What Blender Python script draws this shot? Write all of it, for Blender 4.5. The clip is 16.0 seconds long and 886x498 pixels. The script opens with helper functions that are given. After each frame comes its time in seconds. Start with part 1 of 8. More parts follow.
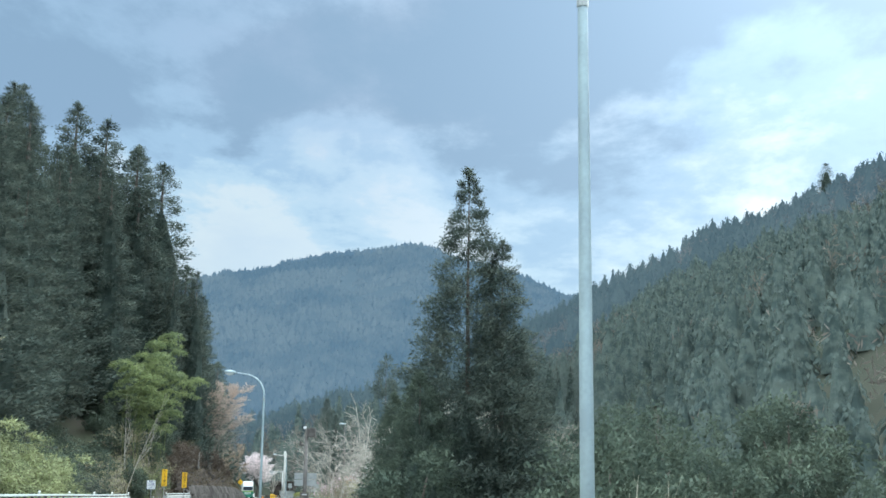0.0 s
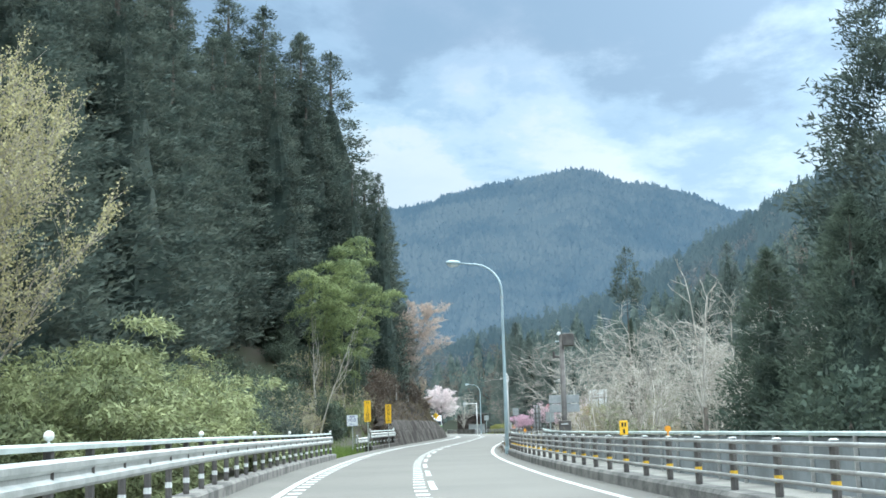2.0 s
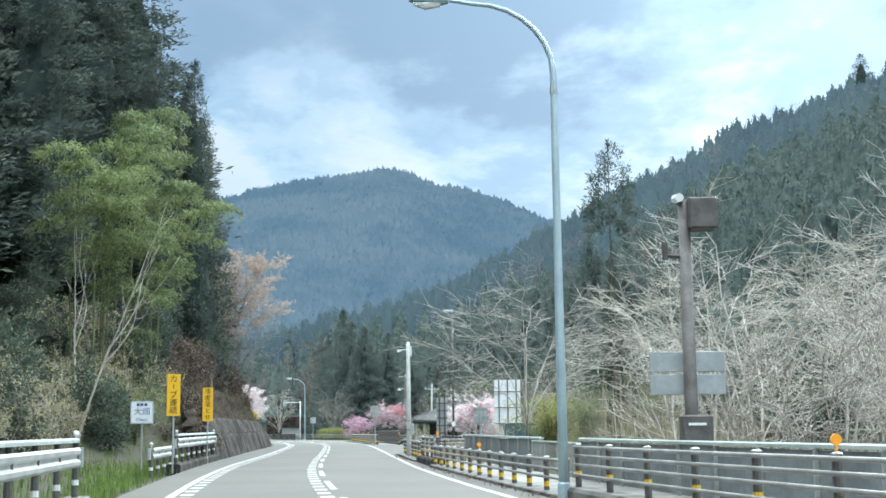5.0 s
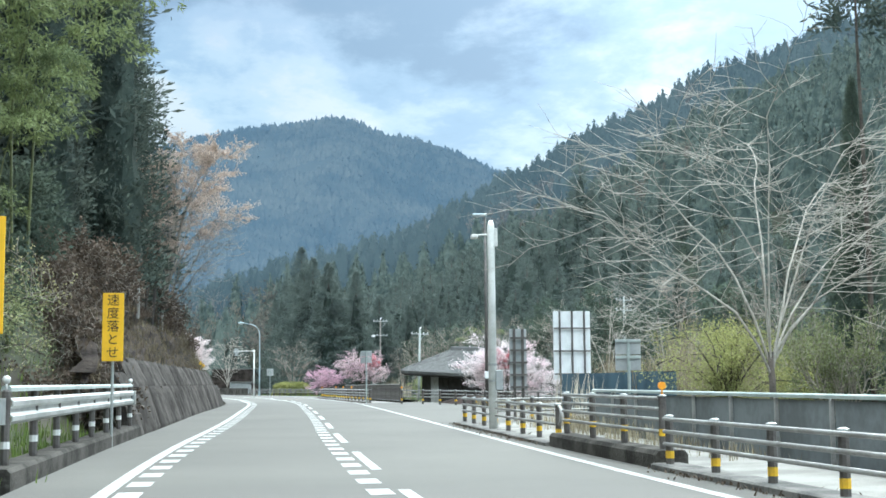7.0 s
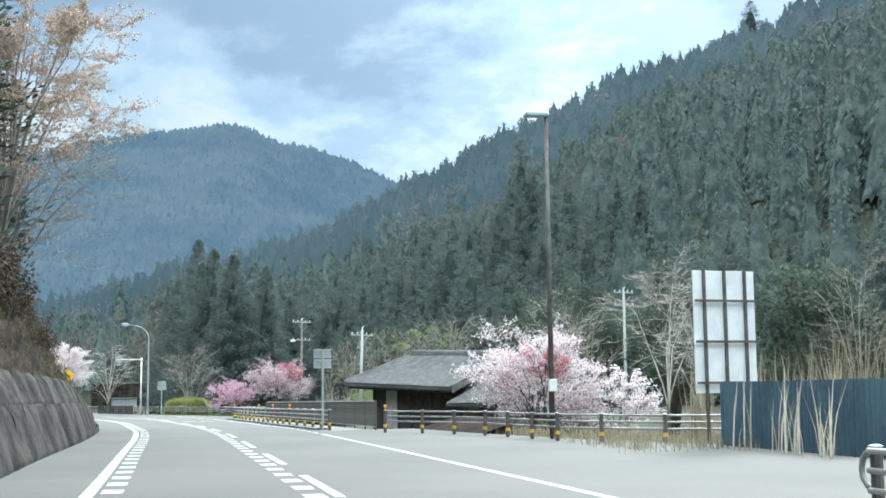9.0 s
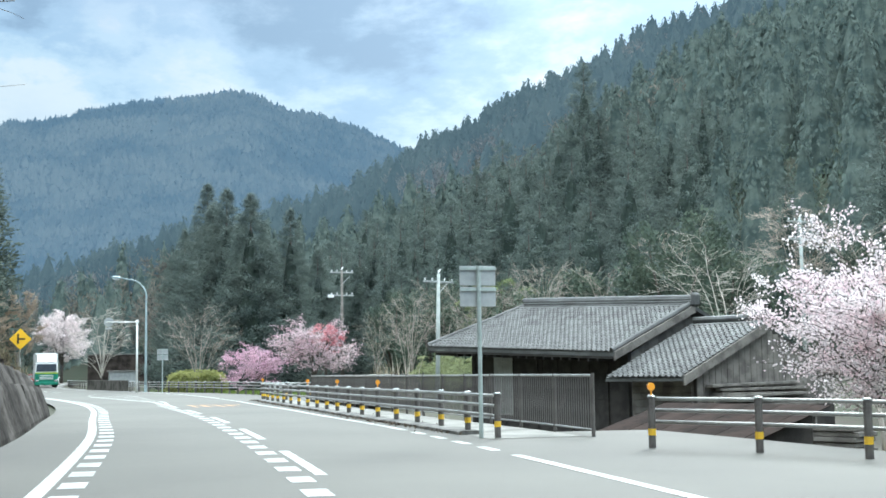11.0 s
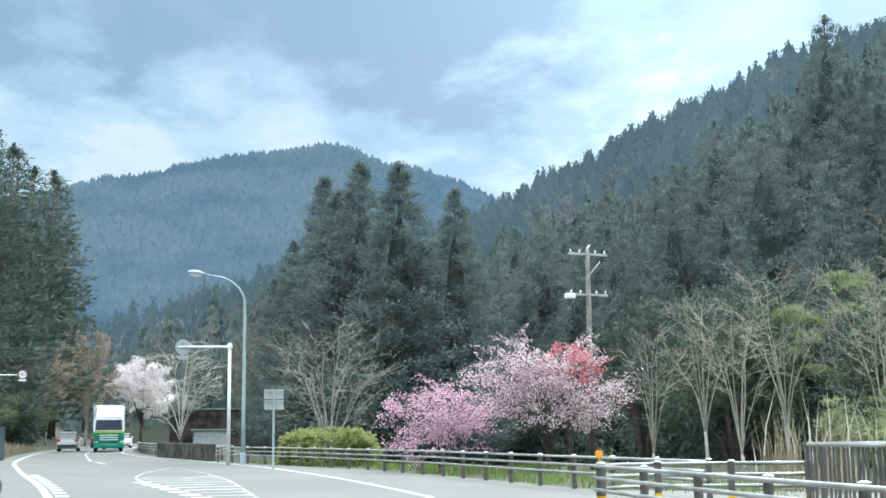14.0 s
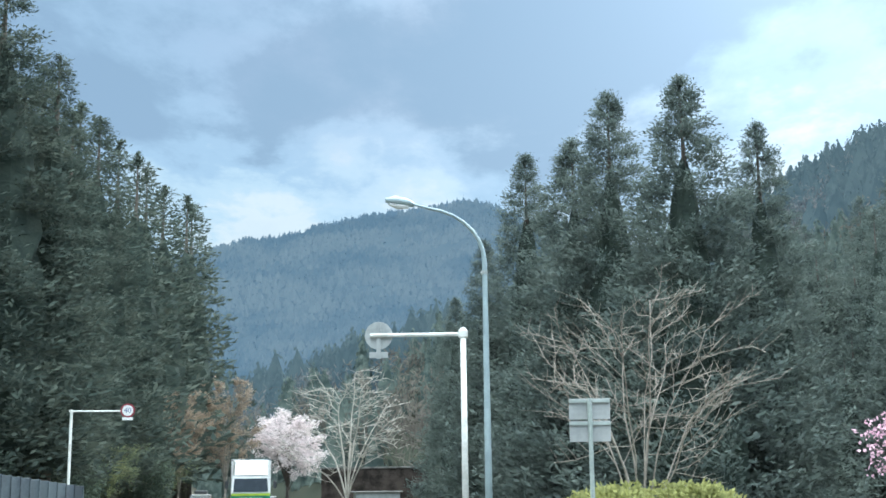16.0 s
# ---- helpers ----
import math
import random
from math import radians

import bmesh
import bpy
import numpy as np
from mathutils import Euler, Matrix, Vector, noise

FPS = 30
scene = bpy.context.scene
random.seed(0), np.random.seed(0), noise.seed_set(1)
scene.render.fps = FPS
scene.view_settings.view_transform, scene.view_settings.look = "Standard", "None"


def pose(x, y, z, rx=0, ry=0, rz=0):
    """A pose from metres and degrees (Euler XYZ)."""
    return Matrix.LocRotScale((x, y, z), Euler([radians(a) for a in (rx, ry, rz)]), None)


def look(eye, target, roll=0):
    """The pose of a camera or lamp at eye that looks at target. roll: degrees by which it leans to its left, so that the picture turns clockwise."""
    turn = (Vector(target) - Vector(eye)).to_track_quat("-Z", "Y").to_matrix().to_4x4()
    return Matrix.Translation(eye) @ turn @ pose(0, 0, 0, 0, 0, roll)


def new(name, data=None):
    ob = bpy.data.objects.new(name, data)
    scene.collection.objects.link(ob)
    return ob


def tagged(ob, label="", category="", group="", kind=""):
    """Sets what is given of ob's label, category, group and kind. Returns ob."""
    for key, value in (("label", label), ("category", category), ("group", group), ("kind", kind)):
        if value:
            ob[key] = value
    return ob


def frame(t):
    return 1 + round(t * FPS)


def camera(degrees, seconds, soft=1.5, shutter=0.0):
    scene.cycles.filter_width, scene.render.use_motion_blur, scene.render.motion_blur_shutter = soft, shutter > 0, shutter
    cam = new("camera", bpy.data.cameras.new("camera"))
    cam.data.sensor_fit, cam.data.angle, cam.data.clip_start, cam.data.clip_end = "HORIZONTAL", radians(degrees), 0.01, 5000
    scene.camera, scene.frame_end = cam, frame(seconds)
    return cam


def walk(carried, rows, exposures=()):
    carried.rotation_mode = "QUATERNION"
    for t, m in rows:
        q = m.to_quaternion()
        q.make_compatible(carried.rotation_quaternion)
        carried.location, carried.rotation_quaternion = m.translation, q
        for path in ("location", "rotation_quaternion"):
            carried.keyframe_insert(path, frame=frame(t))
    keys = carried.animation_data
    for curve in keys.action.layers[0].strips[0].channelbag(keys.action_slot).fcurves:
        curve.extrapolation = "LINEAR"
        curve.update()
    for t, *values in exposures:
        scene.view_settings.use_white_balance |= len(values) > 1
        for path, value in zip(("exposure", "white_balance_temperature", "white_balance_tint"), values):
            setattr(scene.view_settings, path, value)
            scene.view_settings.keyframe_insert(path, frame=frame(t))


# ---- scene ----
cam = camera(38.9, 16.0, soft=1.65)
METRES, EYE, TILT, LEAN, TURN = 205.0, 1.4, 4.05, 0.0, 0.0
ROWS = [
    (0.0, 0.0, 0.0, 0.0, -0.09, 7.02, -0.71),
    (0.5, -0.0084, 0.0273, -0.0023, 2.05, 6.25, -0.16),
    (1.0, -0.0168, 0.0557, -0.0046, 5.09, 5.39, 1.24),
    (1.5, -0.0253, 0.0848, -0.0066, 7.25, 4.67, 2.36),
    (2.0, -0.0337, 0.1139, -0.0086, 7.37, 4.07, 2.2),
    (2.5, -0.0417, 0.1438, -0.0108, 5.91, 3.59, 1.33),
    (3.0, -0.0491, 0.1736, -0.013, 3.78, 3.65, 0.64),
    (3.5, -0.0558, 0.2044, -0.0152, 1.72, 4.21, 0.24),
    (6.0, -0.0802, 0.3631, -0.0267, -2.74, 3.85, 0.91),
    (6.5, -0.0842, 0.3952, -0.0291, -3.26, 2.8, 0.67),
    (7.0, -0.088, 0.4278, -0.0314, -4.33, 2.09, 0.21),
    (7.5, -0.0915, 0.4601, -0.0336, -5.76, 2.29, 0.06),
    (8.0, -0.0944, 0.4923, -0.0358, -7.62, 3.01, 0.14),
    (10.5, -0.1017, 0.6466, -0.0464, -9.83, 1.86, -0.19),
    (11.0, -0.1027, 0.6773, -0.0485, -9.0, 1.51, 0.2),
    (11.5, -0.1042, 0.7083, -0.0505, -8.13, 1.4, 0.56),
    (12.0, -0.1062, 0.7379, -0.0526, -7.61, 1.45, 0.61),
    (12.5, -0.1084, 0.7684, -0.0546, -7.28, 1.63, 0.73),
    (13.0, -0.111, 0.7993, -0.0568, -6.82, 2.04, 0.79),
    (13.5, -0.1141, 0.8302, -0.059, -6.03, 2.91, 0.62),
    (14.0, -0.1177, 0.8613, -0.0614, -4.91, 4.26, 0.24),
    (14.5, -0.122, 0.8924, -0.0635, -3.77, 5.57, -0.15),
    (15.0, -0.127, 0.9234, -0.0657, -2.49, 6.43, -0.15),
    (15.5, -0.1327, 0.9539, -0.068, -0.89, 6.95, 0.17),
    (16.0, -0.1388, 0.9846, -0.0703, 1.34, 7.14, 0.79),
]
EXPOSURES = [(0.0, 0.80, 5780, 3), (0.6, 0.82, 5780, 3), (1.5, 0.98, 5780, 3), (2.5, 0.98, 5780, 3), (3.5, 0.93, 5780, 3), (16.0, 0.93, 5780, 3)]
walk(cam, [(t, pose(0, 0, EYE, TILT, LEAN, TURN) @ pose(METRES * x, METRES * y, METRES * z, 90 + pitch, roll, yaw)) for t, x, y, z, yaw, pitch, roll in ROWS], EXPOSURES)

# ---- sky and sun ----
SUN_AZ, SUN_EL = 27.0, 30.0          # degrees clockwise from +y, and above the horizon
sun_way = Vector((math.sin(radians(SUN_AZ)) * math.cos(radians(SUN_EL)), math.cos(radians(SUN_AZ)) * math.cos(radians(SUN_EL)), math.sin(radians(SUN_EL))))


def build_world():
    world = bpy.data.worlds.new("sky")
    scene.world = world
    world.use_nodes = True
    nt = world.node_tree
    nt.nodes.clear()
    n, l = nt.nodes.new, nt.links.new

    def math_node(op, a, b=None):
        m = n("ShaderNodeMath")
        m.operation = op
        for i, v in enumerate((a, b)):
            if v is None:
                continue
            if isinstance(v, (int, float)):
                m.inputs[i].default_value = v
            else:
                l(v, m.inputs[i])
        return m.outputs[0]

    def ramp(v, stops):
        r = n("ShaderNodeValToRGB")
        r.color_ramp.interpolation = "EASE"
        el = r.color_ramp.elements
        el[0].position, el[0].color = stops[0][0], (*stops[0][1], 1)
        el[1].position, el[1].color = stops[-1][0], (*stops[-1][1], 1)
        for p, c in stops[1:-1]:
            e = el.new(p)
            e.color = (*c, 1)
        l(v, r.inputs[0])
        return r.outputs[0]

    co = n("ShaderNodeTexCoord").outputs["Generated"]
    sep = n("ShaderNodeSeparateXYZ")
    l(co, sep.inputs[0])
    up = math_node("MAXIMUM", sep.outputs[2], 0.0)
    flat = math_node("ADD", up, 0.16)
    comb = n("ShaderNodeCombineXYZ")
    l(math_node("DIVIDE", sep.outputs[0], flat), comb.inputs[0])
    l(math_node("DIVIDE", sep.outputs[1], flat), comb.inputs[1])
    mp = n("ShaderNodeMapping")
    mp.inputs["Location"].default_value = SKY_SHIFT
    mp.inputs["Scale"].default_value = (1.0, 0.75, 1.0)
    l(comb.outputs[0], mp.inputs[0])

    def cloud(scale, detail, rough, warp):
        t = n("ShaderNodeTexNoise")
        t.inputs["Scale"].default_value, t.inputs["Detail"].default_value = scale, detail
        t.inputs["Roughness"].default_value, t.inputs["Distortion"].default_value = rough, warp
        l(mp.outputs[0], t.inputs["Vector"])
        return t.outputs["Fac"]

    big, small = cloud(0.85, 9, 0.58, 0.15), cloud(2.6, 9, 0.62, 0.15)
    soft = math_node("ADD", math_node("MULTIPLY", big, 0.72), math_node("MULTIPLY", small, 0.28))
    thick = math_node("ADD", math_node("MULTIPLY", math_node("SUBTRACT", soft, 0.5), 1.5), 0.5)
    # low in the sky the cloud sheet is seen thin and bright, higher up its grey base shows
    body = math_node("ADD", thick, math_node("MULTIPLY", math_node("SUBTRACT", math_node("MINIMUM", up, 0.36), 0.20), 0.55))
    # the larger cloud banks over the valley: azimuth, height, half width and half height in degrees, weight
    azimuth = math_node("MULTIPLY", math_node("ARCTAN2", sep.outputs[0], sep.outputs[1]), 57.3)
    height = math_node("MULTIPLY", math_node("ARCSINE", sep.outputs[2]), 57.3)
    torn, frayed = cloud(3.4, 8, 0.6, 0.3), cloud(5.2, 8, 0.6, 0.2)
    for az, el, wide, high, weight in CLOUD_BANKS:
        a = math_node("DIVIDE", math_node("ADD", math_node("SUBTRACT", azimuth, az), math_node("MULTIPLY", math_node("SUBTRACT", torn, 0.5), 16.0)), wide)
        e = math_node("DIVIDE", math_node("ADD", math_node("SUBTRACT", height, el), math_node("MULTIPLY", math_node("SUBTRACT", frayed, 0.5), 7.0)), high)
        near = math_node("ADD", math_node("MULTIPLY", a, a), math_node("MULTIPLY", e, e))
        body = math_node("ADD", body, math_node("MULTIPLY", math_node("POWER", 2.718, math_node("MULTIPLY", near, -1.0)), weight))
    shade = ramp(body, [(0.37, (0.90, 0.97, 0.99)), (0.43, (0.68, 0.85, 0.97)), (0.50, (0.52, 0.70, 0.88)), (0.60, (0.37, 0.51, 0.67))])
    mask = ramp(thick, [(0.30, (0.35, 0.35, 0.35)), (0.50, (0.9, 0.9, 0.9))])
    sky = n("ShaderNodeTexSky")
    sky.sky_type, sky.sun_disc = "NISHITA", False
    sky.sun_elevation, sky.sun_rotation = radians(SUN_EL), radians(SUN_AZ)
    sky.air_density, sky.dust_density, sky.ozone_density = 1.0, 1.5, 1.0
    # an overcast sky is brighter towards the zenith, and round the veiled sun
    dot = n("ShaderNodeVectorMath")
    dot.operation = "DOT_PRODUCT"
    nrm = n("ShaderNodeVectorMath")
    nrm.operation = "NORMALIZE"
    l(co, nrm.inputs[0])
    l(nrm.outputs[0], dot.inputs[0])
    dot.inputs[1].default_value = sun_way
    veil = math_node("POWER", math_node("MAXIMUM", dot.outputs["Value"], 0.0), 22.0)
    gain = math_node("ADD", math_node("ADD", 0.485, math_node("MINIMUM", math_node("MULTIPLY", math_node("MAXIMUM", math_node("SUBTRACT", up, 0.40), 0.0), ZENITH * 2.4), ZENITH * 0.56)), math_node("MULTIPLY", veil, 0.5))
    b1, b2 = n("ShaderNodeBackground"), n("ShaderNodeBackground")
    l(sky.outputs[0], b1.inputs["Color"])
    b1.inputs["Strength"].default_value = 0.057
    # overhead the bright sheet is neutral in colour
    pale = n("ShaderNodeMix")
    pale.data_type = "RGBA"
    l(math_node("MINIMUM", math_node("MULTIPLY", math_node("MAXIMUM", math_node("SUBTRACT", up, 0.40), 0.0), 4.0), 1.0), pale.inputs[0])
    l(shade, pale.inputs[6])
    pale.inputs[7].default_value = (0.50, 0.505, 0.49, 1)
    l(pale.outputs[2], b2.inputs["Color"])
    l(gain, b2.inputs["Strength"])
    mix = n("ShaderNodeMixShader")
    l(mask, mix.inputs[0])
    l(b1.outputs[0], mix.inputs[1])
    l(b2.outputs[0], mix.inputs[2])
    l(mix.outputs[0], n("ShaderNodeOutputWorld").inputs[0])


CLOUD_BANKS = [(-12.0, 13.2, 6.0, 2.4, -0.13), (-6.0, 19.0, 9.0, 3.2, 0.13), (5.0, 16.0, 7.0, 2.2, 0.06), (18.5, 18.0, 5.0, 3.0, -0.10)]
SKY_SHIFT, ZENITH = (3.1, 1.7, 0.0), 10.0
build_world()
sun_data = bpy.data.lights.new("sun", "SUN")
sun_data.energy, sun_data.angle, sun_data.color = 1.5, radians(14), (1.0, 0.95, 0.87)
sun = new("sun", sun_data)
sun.matrix_world = look(tuple(sun_way * 200), (0, 0, 0))


# ---- materials ----
def material(name, color, color2=None, rough=0.7, metal=0.0, scale=2.0, fine=30.0, bump=0.15, per_object=0.0, island=0.0, mix_low=0.4, mix_high=0.62, spec=0.4, translucent=0.0):
    """Two colours mixed by noise at two scales, with a fine bump; per_object and island vary the brightness piece by piece."""
    m = bpy.data.materials.new(name)
    m.use_nodes = True
    nt = m.node_tree
    n, l = nt.nodes.new, nt.links.new
    b = nt.nodes["Principled BSDF"]
    color2 = color2 or tuple(c * 0.72 for c in color)
    co = n("ShaderNodeTexCoord").outputs["Object"]
    n1, n2 = n("ShaderNodeTexNoise"), n("ShaderNodeTexNoise")
    for t, sc, d in ((n1, scale, 6), (n2, fine, 3)):
        t.inputs["Scale"].default_value, t.inputs["Detail"].default_value = sc, d
        l(co, t.inputs["Vector"])
    r = n("ShaderNodeMapRange")
    r.inputs[1].default_value, r.inputs[2].default_value = mix_low, mix_high
    add = n("ShaderNodeMath")
    add.operation = "MULTIPLY_ADD"
    l(n2.outputs["Fac"], add.inputs[0])
    add.inputs[1].default_value = 0.35
    l(n1.outputs["Fac"], add.inputs[2])
    sub = n("ShaderNodeMath")
    sub.operation = "SUBTRACT"
    l(add.outputs[0], sub.inputs[0])
    sub.inputs[1].default_value = 0.175
    l(sub.outputs[0], r.inputs[0])
    mx = n("ShaderNodeMix")
    mx.data_type = "RGBA"
    l(r.outputs[0], mx.inputs[0])
    mx.inputs[6].default_value, mx.inputs[7].default_value = (*color, 1), (*color2, 1)
    out = mx.outputs[2]
    if per_object or island:
        hs = n("ShaderNodeHueSaturation")
        mr = n("ShaderNodeMapRange")
        amount = per_object or island
        mr.inputs[3].default_value, mr.inputs[4].default_value = 1 - amount, 1 + amount
        l(n("ShaderNodeObjectInfo").outputs["Random"] if per_object else n("ShaderNodeNewGeometry").outputs["Random Per Island"], mr.inputs[0])
        l(mr.outputs[0], hs.inputs["Value"])
        l(out, hs.inputs["Color"])
        out = hs.outputs[0]
    l(out, b.inputs["Base Color"])
    b.inputs["Roughness"].default_value, b.inputs["Metallic"].default_value = rough, metal
    b.inputs["Specular IOR Level"].default_value = spec
    if bump:
        bp = n("ShaderNodeBump")
        bp.inputs["Strength"].default_value, bp.inputs["Distance"].default_value = bump, 0.05
        l(n2.outputs["Fac"], bp.inputs["Height"])
        l(bp.outputs[0], b.inputs["Normal"])
    if translucent:
        tr, ms = n("ShaderNodeBsdfTranslucent"), n("ShaderNodeMixShader")
        l(out, tr.inputs[0])
        ms.inputs[0].default_value = translucent
        l(b.outputs[0], ms.inputs[1])
        l(tr.outputs[0], ms.inputs[2])
        l(ms.outputs[0], nt.nodes["Material Output"].inputs[0])
    return m


ASPHALT = material("asphalt", (0.132, 0.129, 0.113), (0.104, 0.101, 0.090), rough=0.85, scale=0.22, fine=60, bump=0.12, mix_low=0.3, mix_high=0.7)
WALKWAY = material("walkway_concrete", (0.26, 0.255, 0.23), (0.165, 0.16, 0.145), rough=0.9, scale=0.9, fine=40)
PAINT = material("road_paint", (0.47, 0.475, 0.455), (0.31, 0.315, 0.295), rough=0.7, scale=3.0, fine=40, bump=0.05)
WORN_PAINT = material("worn_road_paint", (0.33, 0.33, 0.31), (0.16, 0.16, 0.145), rough=0.8, scale=1.2, fine=20, bump=0.05)
ORANGE_PAINT = material("orange_road_paint", (0.55, 0.30, 0.14), (0.20, 0.16, 0.12), rough=0.7, scale=2.5, fine=30, bump=0.05)
CONCRETE = material("weathered_concrete", (0.19, 0.185, 0.17), (0.075, 0.075, 0.07), rough=0.9, scale=1.4, fine=22, bump=0.3)
DARK_CONCRETE = material("dark_stained_concrete", (0.095, 0.090, 0.080), (0.038, 0.036, 0.032), rough=0.95, scale=1.4, fine=18, bump=0.4, spec=0.1)
ROCK = material("dark_rock", (0.075, 0.062, 0.054), (0.024, 0.021, 0.019), rough=1.0, scale=0.8, fine=9, bump=0.9, spec=0.05)
PANEL_CONCRETE = material("stained_wall_concrete", (0.092, 0.085, 0.078), (0.034, 0.031, 0.028), rough=1.0, scale=0.7, fine=7, bump=0.35, per_object=0.3, spec=0.05)
GALVANISED = material("galvanised_steel", (0.46, 0.48, 0.47), (0.33, 0.35, 0.34), rough=0.45, metal=0.55, scale=1.6, fine=25, bump=0.05)
LAMP_STEEL = material("pale_lamp_steel", (0.42, 0.52, 0.55), (0.34, 0.42, 0.46), rough=0.45, metal=0.3, scale=1.5, fine=20, bump=0.04)
WHITE_POLE = material("white_painted_pole", (0.78, 0.79, 0.77), (0.60, 0.61, 0.58), rough=0.6, scale=2.0, fine=15, bump=0.05)
BROWN_STEEL = material("dark_brown_steel", (0.13, 0.12, 0.112), (0.08, 0.073, 0.068), rough=0.55, metal=0.2, scale=3.0, fine=30, bump=0.08)
PIPE_STEEL = material("grey_brown_pipe", (0.36, 0.36, 0.345), (0.24, 0.235, 0.22), rough=0.45, metal=0.3, scale=2.0, fine=22, bump=0.06)
YELLOW_TAPE = material("yellow_reflective_tape", (0.80, 0.50, 0.03), (0.62, 0.38, 0.04), rough=0.45, scale=8, fine=40, bump=0.03)
WHITE_TAPE = material("white_reflective_tape", (0.75, 0.76, 0.74), (0.6, 0.6, 0.58), rough=0.45, scale=8, fine=40, bump=0.03)
BRUSH = material("brown_dead_brush", (0.13, 0.10, 0.075), (0.07, 0.055, 0.042), rough=0.95, scale=0.8, fine=6, bump=0.1, island=0.3, translucent=0.2)
DRY_BRUSH = material("dry_brown_moss", (0.19, 0.155, 0.10), (0.10, 0.09, 0.055), rough=0.95, scale=0.8, fine=6, bump=0.1, island=0.35, translucent=0.25)
YELLOW_GREEN = material("yellow_green_spring_leaves", (0.36, 0.37, 0.15), (0.25, 0.27, 0.11), rough=0.85, scale=0.5, fine=4, bump=0, island=0.2, spec=0.1, translucent=0.4)
ORANGE = material("orange_reflector", (0.85, 0.36, 0.03), (0.75, 0.30, 0.03), rough=0.3, scale=8, fine=40, bump=0.03)
SIGN_YELLOW = material("yellow_sign_face", (0.86, 0.50, 0.02), (0.78, 0.45, 0.02), rough=0.5, scale=2, fine=12, bump=0.02)
SIGN_WHITE = material("white_sign_face", (0.78, 0.80, 0.80), (0.68, 0.70, 0.70), rough=0.5, scale=2, fine=12, bump=0.02)
SIGN_BLACK = material("black_lettering", (0.02, 0.02, 0.022), rough=0.5, scale=4, fine=20, bump=0)
SIGN_BLUE = material("blue_lettering", (0.04, 0.07, 0.28), rough=0.5, scale=4, fine=20, bump=0)
SIGN_RED = material("red_sign_ring", (0.28, 0.05, 0.07), rough=0.5, scale=4, fine=20, bump=0)
SIGN_BACK = material("grey_sign_back", (0.42, 0.44, 0.44), (0.33, 0.35, 0.35), rough=0.5, metal=0.3, scale=2, fine=12, bump=0.03)
PARAPET = material("grey_steel_parapet", (0.20, 0.225, 0.235), (0.13, 0.145, 0.15), rough=0.6, metal=0.15, scale=0.9, fine=8, bump=0.1)
PARAPET_TOP = material("pale_green_top_rail", (0.42, 0.48, 0.46), (0.32, 0.37, 0.355), rough=0.5, metal=0.2, scale=2, fine=15, bump=0.05)
BLUE_SHEET = material("faded_blue_sheet_fence", (0.085, 0.145, 0.19), (0.055, 0.10, 0.135), rough=0.55, scale=0.8, fine=9, bump=0.15)
SHEET_GREY = material("grey_blue_ribbed_sheet", (0.10, 0.125, 0.14), (0.065, 0.08, 0.095), rough=0.6, scale=0.8, fine=9, bump=0.1, per_object=0.2)
TILE = material("silver_grey_roof_tile", (0.105, 0.107, 0.104), (0.060, 0.061, 0.059), rough=0.5, scale=1.2, fine=14, bump=0.12, per_object=0.22)
TILE_JOINED = material("silver_grey_roof_tiles", (0.105, 0.107, 0.104), (0.060, 0.061, 0.059), rough=0.5, scale=1.2, fine=14, bump=0.12, island=0.22)
DARK_WOOD = material("dark_weathered_wood", (0.045, 0.04, 0.036), (0.022, 0.02, 0.018), rough=0.85, scale=2.5, fine=25, bump=0.3)
GREY_WOOD = material("grey_weathered_boards", (0.20, 0.185, 0.165), (0.11, 0.10, 0.09), rough=0.9, scale=2.0, fine=20, bump=0.3)
DOOR_GREY = material("pale_grey_door", (0.34, 0.34, 0.32), (0.25, 0.25, 0.24), rough=0.7, scale=2, fine=14, bump=0.08)
BROWN_SHEET = material("brown_roofing_sheet", (0.042, 0.031, 0.027), (0.026, 0.021, 0.019), rough=1.0, scale=1.5, fine=12, bump=0.2, per_object=0.2, spec=0.03)
UTILITY_CONCRETE = material("utility_pole_concrete", (0.40, 0.43, 0.41), (0.30, 0.33, 0.31), rough=0.85, scale=2, fine=20, bump=0.1)
GROUND = material("grass_and_leaf_litter", (0.050, 0.058, 0.032), (0.055, 0.046, 0.034), rough=0.95, scale=0.25, fine=3.0, bump=0.6)
GRASS = material("bright_grass", (0.16, 0.23, 0.05), (0.10, 0.15, 0.04), rough=0.9, scale=0.8, fine=6, bump=0.4, island=0.3, translucent=0.3)
DRY_GRASS = material("dry_straw_grass", (0.34, 0.30, 0.21), (0.22, 0.19, 0.13), rough=0.9, scale=0.8, fine=6, bump=0.1, island=0.3, translucent=0.3)
PLUME = material("pale_plume", (0.62, 0.58, 0.48), (0.45, 0.40, 0.31), rough=0.9, scale=3, fine=20, bump=0.1, translucent=0.3)
BARK = material("brown_grey_bark", (0.105, 0.09, 0.075), (0.055, 0.048, 0.04), rough=0.95, scale=3, fine=20, bump=0.6)
PALE_BARK = material("pale_grey_bark", (0.54, 0.51, 0.45), (0.33, 0.305, 0.265), rough=0.95, scale=2, fine=16, bump=0.3, per_object=0.15)
GREY_BARK = material("grey_twig_bark", (0.36, 0.325, 0.28), (0.23, 0.205, 0.175), rough=0.95, scale=2, fine=16, bump=0.3, per_object=0.15)
